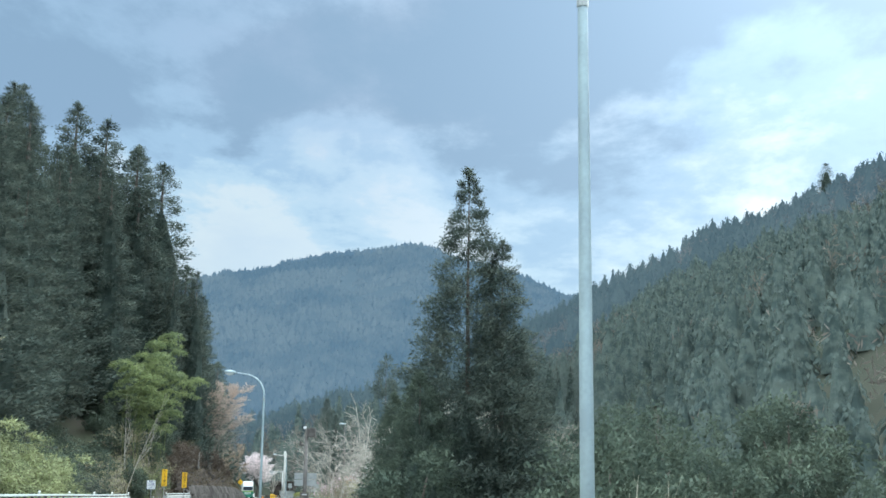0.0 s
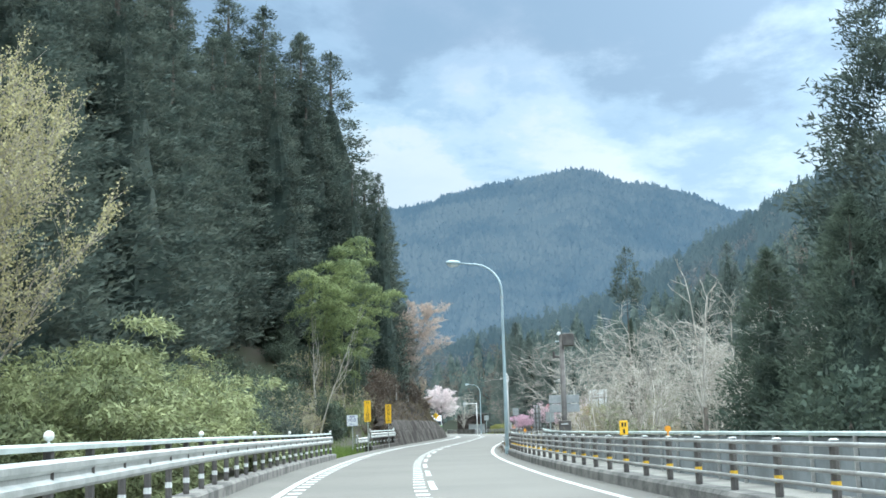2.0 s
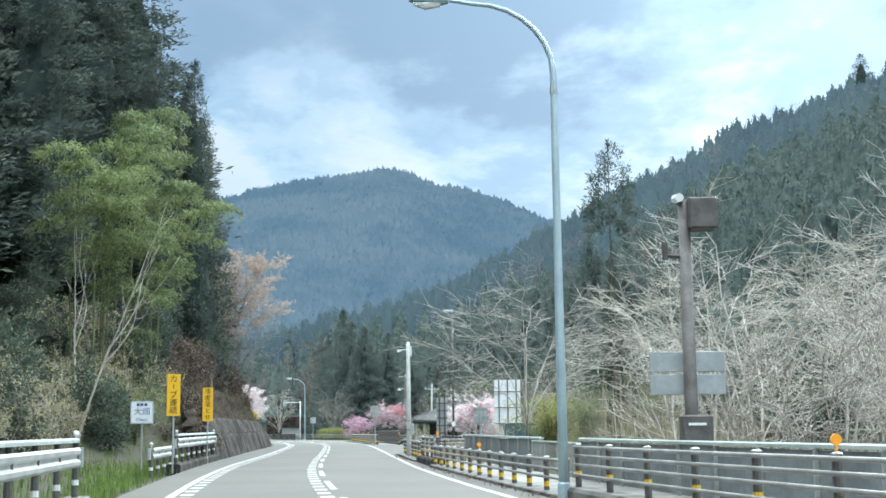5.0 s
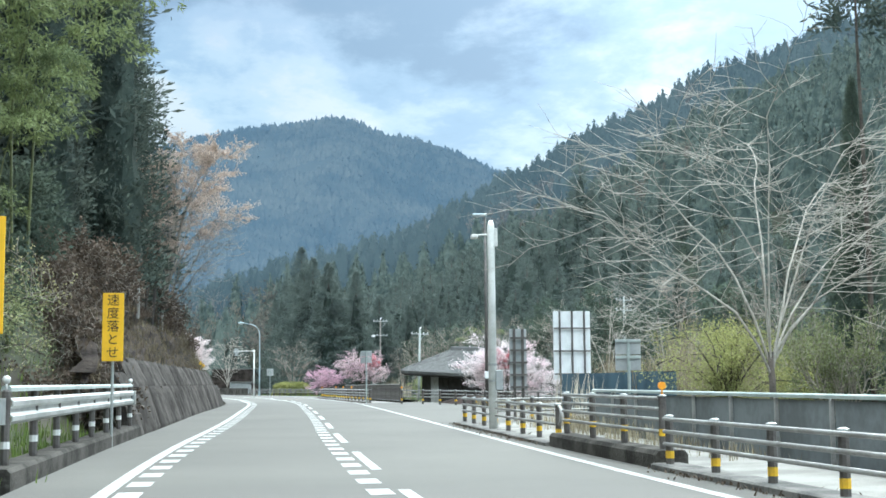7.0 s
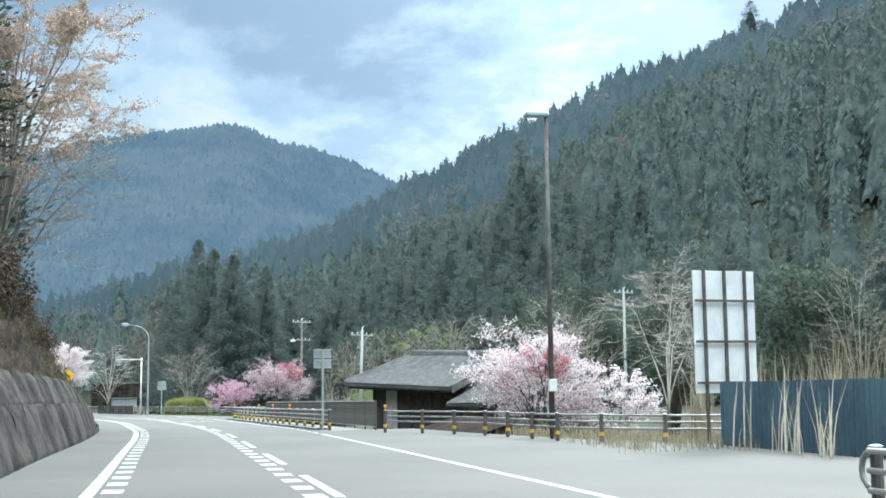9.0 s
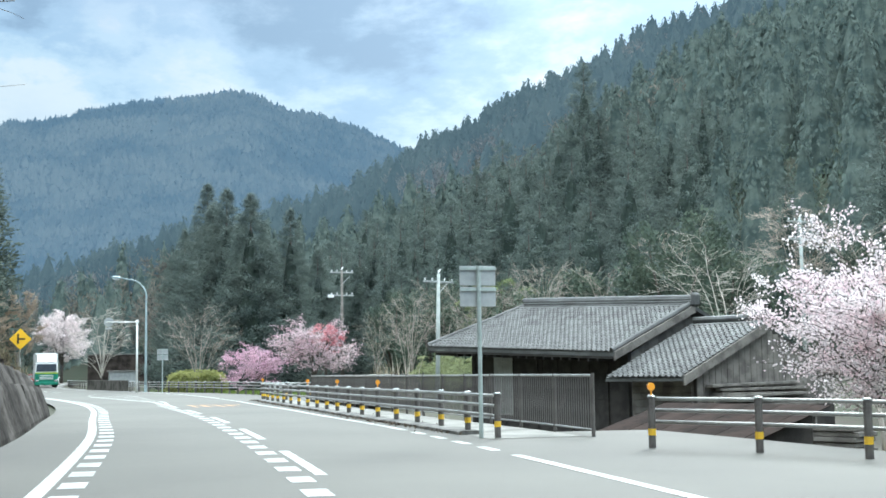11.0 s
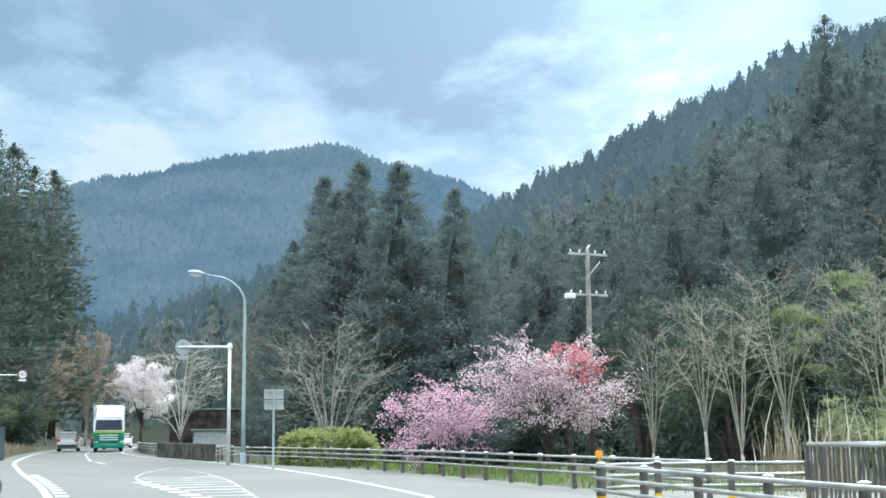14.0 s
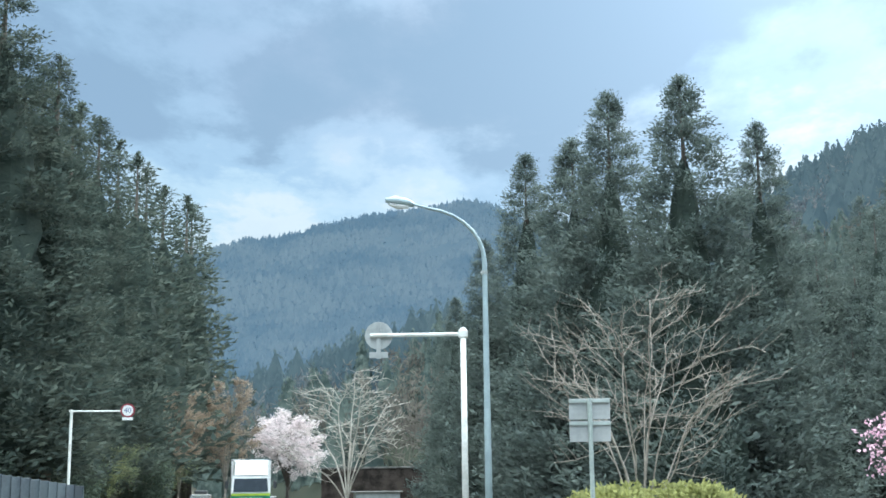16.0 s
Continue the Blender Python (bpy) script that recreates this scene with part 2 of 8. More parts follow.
CEDAR = material("dark_cedar_foliage", (0.108, 0.130, 0.106), (0.062, 0.084, 0.074), rough=0.9, scale=0.8, fine=4, bump=0, island=0.06, spec=0.05, translucent=0.35)
# darker copy of the cedar green, with the crown's inner shade in its colour
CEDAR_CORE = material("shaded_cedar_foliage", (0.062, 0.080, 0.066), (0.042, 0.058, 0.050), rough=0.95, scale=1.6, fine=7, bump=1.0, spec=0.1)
# cedar green made paler and bluer, a touch of haze mixed into the colour
SPUR_HAZE_GREEN = material("hillside_cedar_foliage", (0.160, 0.192, 0.170), (0.108, 0.138, 0.128), rough=0.9, scale=0.5, fine=4, bump=0, island=0.12, spec=0.05, translucent=0.4)
OLIVE = material("olive_green_foliage", (0.105, 0.134, 0.098), (0.070, 0.096, 0.076), rough=0.9, scale=0.4, fine=3, bump=0, island=0.14, spec=0.08, translucent=0.35)
BAMBOO = material("bright_bamboo_leaves", (0.265, 0.32, 0.14), (0.155, 0.20, 0.095), rough=0.7, scale=0.5, fine=4, bump=0, island=0.3, spec=0.2, translucent=0.35)
BAMBOO_CULM = material("bamboo_culm", (0.15, 0.17, 0.07), (0.10, 0.11, 0.05), rough=0.5, scale=2, fine=14, bump=0.05)
SHRUB = material("spring_shrub_leaves", (0.27, 0.30, 0.15), (0.175, 0.205, 0.11), rough=0.8, scale=0.5, fine=4, bump=0, island=0.40, spec=0.2, translucent=0.3)
TAN_BUD = material("tan_spring_buds", (0.46, 0.43, 0.24), (0.35, 0.33, 0.18), rough=0.85, scale=0.5, fine=4, bump=0, island=0.35, spec=0.2, translucent=0.3)
RUSSET = material("russet_young_leaves", (0.42, 0.34, 0.26), (0.30, 0.24, 0.18), rough=0.85, scale=0.5, fine=4, bump=0, island=0.35, spec=0.2, translucent=0.3)
PINK_BUD = material("pale_pink_cherry_buds", (0.62, 0.51, 0.43), (0.50, 0.40, 0.33), rough=0.85, scale=0.5, fine=4, bump=0, island=0.3, spec=0.2, translucent=0.3)
WHITE_BLOSSOM = material("white_pink_blossom", (0.90, 0.84, 0.84), (0.86, 0.70, 0.73), rough=0.8, scale=0.6, fine=5, bump=0, island=0.22, spec=0.2, translucent=0.3)
WHITE_CHERRY = material("white_cherry_blossom", (0.86, 0.79, 0.78), (0.76, 0.67, 0.67), rough=0.8, scale=0.6, fine=5, bump=0, island=0.2, spec=0.2, translucent=0.3)
PALE_PINK = material("pale_pink_blossom", (0.80, 0.67, 0.69), (0.66, 0.48, 0.53), rough=0.8, scale=0.6, fine=5, bump=0, island=0.25, spec=0.2, translucent=0.3)
PINK_BLOSSOM = material("pink_blossom", (0.74, 0.52, 0.61), (0.62, 0.38, 0.49), rough=0.8, scale=0.6, fine=5, bump=0, island=0.25, spec=0.2, translucent=0.3)
RED_BLOSSOM = material("crimson_blossom", (0.72, 0.30, 0.33), (0.60, 0.19, 0.22), rough=0.8, scale=0.6, fine=5, bump=0, island=0.25, spec=0.2, translucent=0.3)
SLOPE_SOIL = material("wooded_slope_floor", (0.044, 0.053, 0.040), (0.052, 0.054, 0.042), rough=1.0, scale=0.03, fine=0.4, bump=0.5, spec=0.02)
SLOPE_TREES = material("hillside_conifers", (0.130, 0.160, 0.142), (0.070, 0.096, 0.090), rough=1.0, scale=0.55, fine=2.6, bump=0, island=0.10, spec=0.0, translucent=0.35)
SLOPE_BROWN = material("bare_hillside_crowns", (0.19, 0.175, 0.15), (0.14, 0.13, 0.115), rough=0.95, scale=0.05, fine=0.8, bump=0, island=0.25, spec=0.0, translucent=0.4)
GREEN_TRUCK = material("green_truck_paint", (0.02, 0.24, 0.15), rough=0.35, scale=2, fine=14, bump=0)
WHITE_TRUCK = material("white_truck_paint", (0.78, 0.79, 0.78), (0.68, 0.69, 0.68), rough=0.4, scale=2, fine=14, bump=0)
CAR_WHITE = material("white_car_paint", (0.74, 0.75, 0.76), (0.70, 0.71, 0.72), rough=0.3, scale=2, fine=14, bump=0)
CAR_RED = material("red_car_paint", (0.42, 0.03, 0.04), rough=0.3, scale=2, fine=14, bump=0)
CAR_DARK = material("dark_car_paint", (0.05, 0.055, 0.06), rough=0.3, scale=2, fine=14, bump=0)
GLASS_DARK = material("dark_vehicle_glass", (0.03, 0.036, 0.042), rough=0.08, scale=2, fine=14, bump=0, spec=0.7)
RUBBER = material("tyre_rubber", (0.025, 0.025, 0.026), rough=0.9, scale=4, fine=30, bump=0.1)
CHROME = material("bright_metal", (0.6, 0.62, 0.63), rough=0.25, metal=0.9, scale=4, fine=30, bump=0)
TAIL_RED = material("red_tail_light", (0.5, 0.02, 0.02), rough=0.2, scale=4, fine=30, bump=0)
LIME = material("lime_stripe", (0.45, 0.60, 0.06), rough=0.35, scale=4, fine=30, bump=0)


def backdrop_material(name, color, color2, haze_glow, scale, fine, translucent=0.0):
    """A far wooded slope: fine mottling, its haze painted in as a thin blue emission."""
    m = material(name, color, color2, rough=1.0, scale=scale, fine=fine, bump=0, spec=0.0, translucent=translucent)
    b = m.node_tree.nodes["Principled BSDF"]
    b.inputs["Emission Color"].default_value, b.inputs["Emission Strength"].default_value = (*haze_glow, 1), 1.0 / (1.0 - translucent)
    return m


# bluish base colours and emission stand in for the haze before distant woods
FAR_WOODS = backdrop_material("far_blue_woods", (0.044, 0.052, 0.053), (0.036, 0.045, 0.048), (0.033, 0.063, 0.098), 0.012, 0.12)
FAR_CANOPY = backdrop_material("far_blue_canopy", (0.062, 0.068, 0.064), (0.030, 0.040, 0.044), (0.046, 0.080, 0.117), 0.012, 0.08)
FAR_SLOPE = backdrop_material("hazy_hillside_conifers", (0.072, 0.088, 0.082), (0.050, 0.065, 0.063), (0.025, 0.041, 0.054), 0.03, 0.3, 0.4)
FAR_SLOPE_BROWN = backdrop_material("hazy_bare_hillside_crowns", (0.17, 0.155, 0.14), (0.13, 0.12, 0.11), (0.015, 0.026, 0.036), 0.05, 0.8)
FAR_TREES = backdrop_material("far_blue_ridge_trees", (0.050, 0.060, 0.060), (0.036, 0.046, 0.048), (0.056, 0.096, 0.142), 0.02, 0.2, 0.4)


# ---- mesh helpers ----
class Build:
    """Collects vertices and faces of one mesh."""

    def __init__(self):
        self.v, self.f = [], []

    def add(self, verts, faces):
        o = len(self.v)
        self.v += [tuple(p) for p in verts]
        self.f += [tuple(i + o for i in f) for f in faces]
        return self

    def box(self, x0, y0, z0, x1, y1, z1, c=0.0, m=None):
        """A box with chamfered vertical and horizontal edges of size c."""
        c = min(c, (x1 - x0) * 0.45, (y1 - y0) * 0.45, (z1 - z0) * 0.45)
        if c <= 0:
            vs = [(x, y, z) for z in (z0, z1) for x, y in ((x0, y0), (x1, y0), (x1, y1), (x0, y1))]
            fs = [(3, 2, 1, 0), (4, 5, 6, 7), (0, 1, 5, 4), (1, 2, 6, 5), (2, 3, 7, 6), (3, 0, 4, 7)]
        else:
            vs = []
            for z, k in ((z0, c), (z0 + c, 0), (z1 - c, 0), (z1, c)):
                a0, a1, b0, b1 = x0 + k, x1 - k, y0 + k, y1 - k
                d = c if k == 0 else c * 0.6
                vs += [(a0 + d, b0, z), (a1 - d, b0, z), (a1, b0 + d, z), (a1, b1 - d, z), (a1 - d, b1, z), (a0 + d, b1, z), (a0, b1 - d, z), (a0, b0 + d, z)]
            fs = [tuple(range(7, -1, -1)), tuple(range(24, 32))]
            for r in range(3):
                for i in range(8):
                    j = (i + 1) % 8
                    fs.append((r * 8 + i, r * 8 + j, r * 8 + 8 + j, r * 8 + 8 + i))
        if m is not None:
            vs = [m @ Vector(p) for p in vs]
        return self.add(vs, fs)

    def tube(self, pts, radii, sides=8, cap=True):
        """A round tube along points; radii: one number or one for each point."""
        pts = [Vector(p) for p in pts]
        if not isinstance(radii, (list, tuple)):
            radii = [radii] * len(pts)
        vs, fs = [], []
        ref = None
        for i, p in enumerate(pts):
            d = (pts[min(i + 1, len(pts) - 1)] - pts[max(i - 1, 0)]).normalized()
            if ref is None:
                ref = Vector((1, 0, 0)) if abs(d.x) < 0.8 else Vector((0, 1, 0))
            a = (ref - d * ref.dot(d)).normalized()
            ref = a
            b = d.cross(a)
            for k in range(sides):
                w = 2 * math.pi * k / sides
                vs.append(p + (a * math.cos(w) + b * math.sin(w)) * radii[i])
        for i in range(len(pts) - 1):
            for k in range(sides):
                j = (k + 1) % sides
                fs.append((i * sides + k, i * sides + j, (i + 1) * sides + j, (i + 1) * sides + k))
        if cap:
            fs.append(tuple(range(sides - 1, -1, -1)))
            fs.append(tuple(range((len(pts) - 1) * sides, len(pts) * sides)))
        return self.add(vs, fs)

    def sweep(self, pts, profile, closed=True):
        """A profile of (right, up) pairs carried along level points."""
        pts = [Vector(p) for p in pts]
        vs, fs, n = [], [], len(profile)
        for i, p in enumerate(pts):
            d = pts[min(i + 1, len(pts) - 1)] - pts[max(i - 1, 0)]
            r = Vector((d.y, -d.x, 0)).normalized()
            vs += [p + r * a + Vector((0, 0, b)) for a, b in profile]
        for i in range(len(pts) - 1):
            for k in range(n if closed else n - 1):
                j = (k + 1) % n
                fs.append((i * n + j, i * n + k, (i + 1) * n + k, (i + 1) * n + j))
        if closed:
            fs.append(tuple(range(n)))
            fs.append(tuple(range(len(pts) * n - 1, (len(pts) - 1) * n - 1, -1)))
        return self.add(vs, fs)

    def ball(self, c, r, rings=6, sides=10, squash=1.0):
        c = Vector(c)
        vs = [c + Vector((0, 0, -r * squash))]
        for i in range(1, rings):
            a = math.pi * i / rings - math.pi / 2
            vs += [c + Vector((r * math.cos(a) * math.cos(2 * math.pi * k / sides), r * math.cos(a) * math.sin(2 * math.pi * k / sides), r * squash * math.sin(a))) for k in range(sides)]
        vs.append(c + Vector((0, 0, r * squash)))
        fs = [(0, 1 + (k + 1) % sides, 1 + k) for k in range(sides)]
        for i in range(rings - 2):
            for k in range(sides):
                j = (k + 1) % sides
                fs.append((1 + i * sides + k, 1 + i * sides + j, 1 + (i + 1) * sides + j, 1 + (i + 1) * sides + k))
        t = len(vs) - 1
        fs += [(t, t - sides + k, t - sides + (k + 1) % sides) for k in range(sides)]
        return self.add(vs, fs)

    def mesh(self, name, mat, smooth=False):
        me = bpy.data.meshes.new(name)
        me.from_pydata(self.v, [], self.f)
        me.materials.append(mat)
        if smooth:
            me.polygons.foreach_set("use_smooth", [True] * len(me.polygons))
        me.update()
        return me


def quad_mesh(name, v, mat, corners=4, soft=None):
    """A mesh of loose quads or triangles from an array of corner points; soft: one shading normal for each piece, so that a crown is lit as a round mass."""
    if soft is not None:
        v = np.array(v, dtype=float).reshape(-1, 4, 3)
        soft = np.asarray(soft, float)
        soft = soft / (np.linalg.norm(soft, axis=1)[:, None] + 1e-9)
        back = np.einsum("ij,ij->i", np.cross(v[:, 1] - v[:, 0], v[:, 3] - v[:, 0]), soft) < 0
        v[back] = v[back][:, [0, 3, 2, 1]]
        v = v.reshape(-1, 3)
    me = bpy.data.meshes.new(name)
    n = len(v)
    me.vertices.add(n)
    me.vertices.foreach_set("co", np.asarray(v, dtype=np.float32).ravel())
    me.loops.add(n)
    me.loops.foreach_set("vertex_index", np.arange(n, dtype=np.int32))
    me.polygons.add(n // corners)
    me.polygons.foreach_set("loop_start", np.arange(0, n, corners, dtype=np.int32))
    me.materials.append(mat)
    me.update(calc_edges=True)
    if soft is not None:
        me.polygons.foreach_set("use_smooth", np.ones(n // 4, dtype=bool))
        me.normals_split_custom_set_from_vertices(np.repeat(soft, 4, axis=0).tolist())
    return me


def thing(name, label, category, m=None, group="", kind=""):
    """An empty at a thing's base, which parents its parts."""
    ob = new(name)
    ob.empty_display_size = 0.2
    if m is not None:
        ob.matrix_world = m
    return tagged(ob, label, category, group, kind)


def part(name, data, mat, parent, label="", m=None, smooth=False):
    """One mesh object under a thing or a part."""
    me = data if isinstance(data, bpy.types.Mesh) else data.mesh(name, mat, smooth)
    ob = new(name, me)
    ob.parent = parent
    if m is not None:
        ob.matrix_basis = m
    return tagged(ob, label)


def structure(name, build, mat, label, category, smooth=False, kind="structure"):
    return tagged(new(name, build if isinstance(build, bpy.types.Mesh) else build.mesh(name, mat, smooth)), label, category, kind=kind)


# ---- plan of the road ----
def spline(table):
    xs, ys = np.array([r[0] for r in table], float), np.array([r[1] for r in table], float)
    g = np.gradient(ys, xs)

    def f(t):
        t = np.asarray(t, float)
        i = np.clip(np.searchsorted(xs, t) - 1, 0, len(xs) - 2)
        h = xs[i + 1] - xs[i]
        s = np.clip((t - xs[i]) / h, -3, 4)
        inside = (2 * s**3 - 3 * s**2 + 1) * ys[i] + (s**3 - 2 * s**2 + s) * h * g[i] + (-2 * s**3 + 3 * s**2) * ys[i + 1] + (s**3 - s**2) * h * g[i + 1]
        low, high = ys[0] + (t - xs[0]) * g[0], ys[-1] + (t - xs[-1]) * g[-1]
        return np.where(t < xs[0], low, np.where(t > xs[-1], high, inside))

    return f


left_line = spline([(0, -1.7), (20, -7.3), (48, -13.4), (67, -16.6), (82, -18.6), (98, -20.2), (112, -21.25), (126, -22.0), (142, -22.85), (154, -23.3), (164, -23.95), (174, -25.0), (183, -25.95), (191, -27.1), (199, -28.6), (208, -30.6), (226, -35.4), (242, -39.6), (257, -42.8), (272, -45.6), (287, -48), (320, -52), (380, -58)])
centre_line = spline([(0, 1.3), (20, -4.4), (49, -10.7), (60, -12.45), (72, -14.3), (87, -16.2), (102, -17.6), (115, -18.4), (129, -19.05), (147, -20.0), (157, -20.6), (167, -21.4), (174, -22.1), (181, -23), (188, -24), (196, -25.1), (204, -26.6), (214, -29.0), (228, -32.4), (242, -36.4), (257, -39.6), (272, -42.5), (287, -45), (320, -49), (380, -55)])
right_line = spline([(0, 5), (20, -0.9), (49, -7.2), (67, -10.1), (84, -12.4), (99, -13.9), (109, -14.75), (120, -15.4), (133, -16.05), (150, -16.95), (162, -17.8), (172, -18.9), (180, -19.65), (187, -20.4), (196, -21.2), (208, -22.7), (219, -24.7), (227, -26.5), (242, -31), (256, -35.6), (272, -39.4), (287, -42), (320, -46), (380, -52)])
road_z = spline([(-60, 0.15), (0, 0.13), (20, 0.04), (50, -0.01), (80, -0.07), (100, -0.045), (120, 0.0), (140, 0.045), (160, 0.10), (180, 0.075), (205, 0.04), (260, 0.0), (400, 0.0)])


def beside(line, y, d=0.0, z=0.0):
    """The point d metres to the right of a road line at y, z above the road."""
    y = float(y)
    t = Vector((float(line(y + 0.5) - line(y - 0.5)), 1.0)).normalized()
    return Vector((float(line(y)) + t.y * d, y - t.x * d, float(road_z(y)) + z))


def along(line, y0, y1, step, d=0.0, z=0.0):
    n = max(1, round(abs(y1 - y0) / step))
    return [beside(line, y0 + (y1 - y0) * i / n, d, z) for i in range(n + 1)]


def strip(pa, pb):
    """A flat ribbon between two rows of points."""
    b = Build()
    n = len(pa)
    b.add(list(pa) + list(pb), [(i, n + i, n + i + 1, i + 1) for i in range(n - 1)])
    return b


def lift(pts, dz):
    return [Vector(p) + Vector((0, 0, dz)) for p in pts]


# ---- ground ----
LEFT_OFF = [0, 1, 2, 4, 8, 15, 30, 60, 110, 200, 400]
LEFT_Z = {
    -80: [-0.3, -1.6, -2.2, -2, -0.5, 3, 13, 33, 60, 85, 110],
    60: [-0.3, -1.6, -2, -1.6, 0, 3.5, 13, 33, 60, 85, 110],
    82: [-0.12, -0.3, -0.2, 0.1, 1.4, 5, 15, 35, 62, 85, 110],
    100: [-0.1, -0.08, 0.1, 0.6, 2.2, 6, 16, 36, 64, 85, 110],
    115: [-0.1, 0, 0.5, 1.6, 4, 8, 18, 38, 66, 88, 110],
    122: [-0.2, -0.2, 2.2, 4.4, 6.6, 10, 20, 40, 68, 88, 110],
    172: [-0.2, -0.2, 2.2, 4.0, 6, 9, 18, 38, 66, 88, 110],
    188: [-0.15, -0.3, 0.3, 1.2, 3, 6, 15, 34, 62, 85, 110],
    225: [-0.1, -0.08, 0.2, 0.7, 2.0, 6, 17, 37, 64, 85, 110],
    700: [-0.1, -0.08, 0.2, 0.8, 2.2, 6, 17, 37, 64, 85, 110],
}
RIGHT_OFF = [0, 1, 2.5, 4, 8, 15, 30, 60, 110, 200, 400]
RIGHT_Z = {
    -80: [-0.35, -3, -4, -4.5, -5, -5, -5, -5, -5, -5, -5],
    88: [-0.35, -2.6, -3.6, -4, -4.5, -4.5, -4.5, -4.5, -4.5, -5, -5],
    104: [-0.1, -0.1, -0.6, -1.4, -2.2, -2.8, -3, -3, -3, -4, -4],
    118: [-0.1, -0.1, -0.1, -0.3, -0.8, -1.2, -1.8, -2, -2, -2, -2],
    126: [-0.08, -0.08, -0.08, -0.09, -0.12, -0.6, -1, -1, -1, -1, -1],
    154: [-0.08, -0.08, -0.08, -0.10, -0.3, -0.9, -1, -1, -1, -1, -1],
    162: [-0.08, -0.08, -0.12, -0.9, -1.1, -1.2, -1.1, -1, -1, -1, -1],
    192: [-0.08, -0.08, -0.12, -0.9, -1.1, -1.2, -1.1, -1, -1, -1, -1],
    202: [-0.08, -0.08, -0.08, -0.12, -0.3, -0.6, -0.8, -0.6, -0.5, 0, 0],
    700: [-0.1, -0.1, -0.12, -0.15, -0.3, -0.5, -0.5, -0.3, 0, 0, 0],
}


def profile_at(rows, offs, y, d):
    ks = sorted(rows)
    y = min(max(y, ks[0]), ks[-1])
    i = max(k for k in range(len(ks)) if ks[k] <= y)
    j = min(i + 1, len(ks) - 1)
    w = (y - ks[i]) / (ks[j] - ks[i]) if j > i else 0.0
    w = w * w * (3 - 2 * w)
    return (1 - w) * np.interp(d, offs, rows[ks[i]]) + w * np.interp(d, offs, rows[ks[j]])


def ground_z(x, y, rough=True):
    l, r, base = float(left_line(y)) - 1.7, float(right_line(y)) + 1.0, float(road_z(y))
    if l <= x <= r:
        return base - 0.12
    if x < l:
        d, z = l - x, profile_at(LEFT_Z, LEFT_OFF, y, l - x)
    else:
        d, z = x - r, profile_at(RIGHT_Z, RIGHT_OFF, y, x - r)
    if rough and d > 3:
        k = min(1.0, (d - 3) / 25)
        z += k * 2.2 * noise.noise((x * 0.035, y * 0.035, 0.3)) + min(1, d / 8) * 0.16 * noise.noise((x * 0.4, y * 0.4, 2.0))
    return base + z


def axis_steps(parts):
    out = []
    for a, b, s in parts:
        out += list(np.arange(a, b, s))
    return out + [parts[-1][1]]


def build_ground():
    ys = axis_steps([(-600, -80, 65), (-80, 240, 2.5), (240, 420, 5), (420, 1000, 40), (1000, 2600, 200)])
    offs = [-1600, -900, -500, -300, -200, -140, -100, -76, -58, -45, -35, -27, -21, -16, -12, -9, -7, -5.5, -4, -3, -2.4, -1.8, -1.2, -0.6, 0.0]
    b, cols = Build(), None
    for y in ys:
        l, r = float(left_line(y)) - 1.7, float(right_line(y)) + 1.0
        xs = [l + o for o in offs] + [(l + r) / 2] + [r - o for o in reversed(offs)]
        cols = len(xs)
        b.v += [(x, float(y), float(ground_z(x, y))) for x in xs]
    n = len(ys)
    b.f = [(j * cols + i, j * cols + i + 1, (j + 1) * cols + i + 1, (j + 1) * cols + i) for j in range(n - 1) for i in range(cols - 1)]
    return structure("ground", b, GROUND, "grassy valley floor with leaf litter and steep wooded bank", "ground", smooth=True)


build_ground()

# ---- carriageway and its markings ----
YS = axis_steps([(-60, 260, 2.0), (260, 420, 5.0)])
road_b = strip([beside(left_line, y, -1.35) for y in YS], [beside(centre_line, y, 0) for y in YS])
mid = strip([beside(centre_line, y, 0) for y in YS], [beside(right_line, y, 0.75) for y in YS])
road_b.add(mid.v, mid.f)
structure("road", road_b, ASPHALT, "worn pale grey asphalt road with two lanes", "road")

drive_b = strip([beside(right_line, y, 0.72, -0.004) for y in np.linspace(123.5, 162.5, 20)],
                [Vector((float(np.interp(y, [123.5, 126, 132, 144, 147.5, 155, 160, 162.5], [-14.4, -11, -8.2, -8.6, -10.4, -12.3, -13.0, -13.4])), y, float(road_z(y)) - 0.004)) for y in np.linspace(123.5, 162.5, 20)])
structure("pavement_lay_by", drive_b, ASPHALT, "wide asphalt apron beside the road", "pavement")
junction_b = strip([beside(right_line, y, 0.72, -0.004) for y in np.linspace(194, 237, 22)],
                   [Vector((float(np.interp(y, [194, 195.5, 197.5, 201, 204, 208, 215, 222, 237], [-20.0, -19.6, -12, -12, -18.4, -19.3, -20.9, -22.9, -29.2])), y, float(road_z(y)) - 0.004)) for y in np.linspace(194, 237, 22)])
structure("pavement_junction", junction_b, ASPHALT, "asphalt mouth of a side road", "pavement")
side_walk = strip(along(right_line, 160.5, 195, 2, 0.78, 0.004), along(right_line, 160.5, 195, 2, 2.5, 0.004))
structure("pavement_footway", side_walk, WALKWAY, "pale concrete footway behind the guard rail", "pavement")
walk2 = strip(along(right_line, -30, 124, 2, 0.72, 0.005), along(right_line, -30, 124, 2, 2.9, 0.05))
structure("pavement_bridge_footway", walk2, WALKWAY, "pale concrete footway beside the bridge railing", "pavement")

marks = thing("lane_marking", "white edge lines and dashed centre line on asphalt", "road marking", kind="structure")
TOP = 0.005


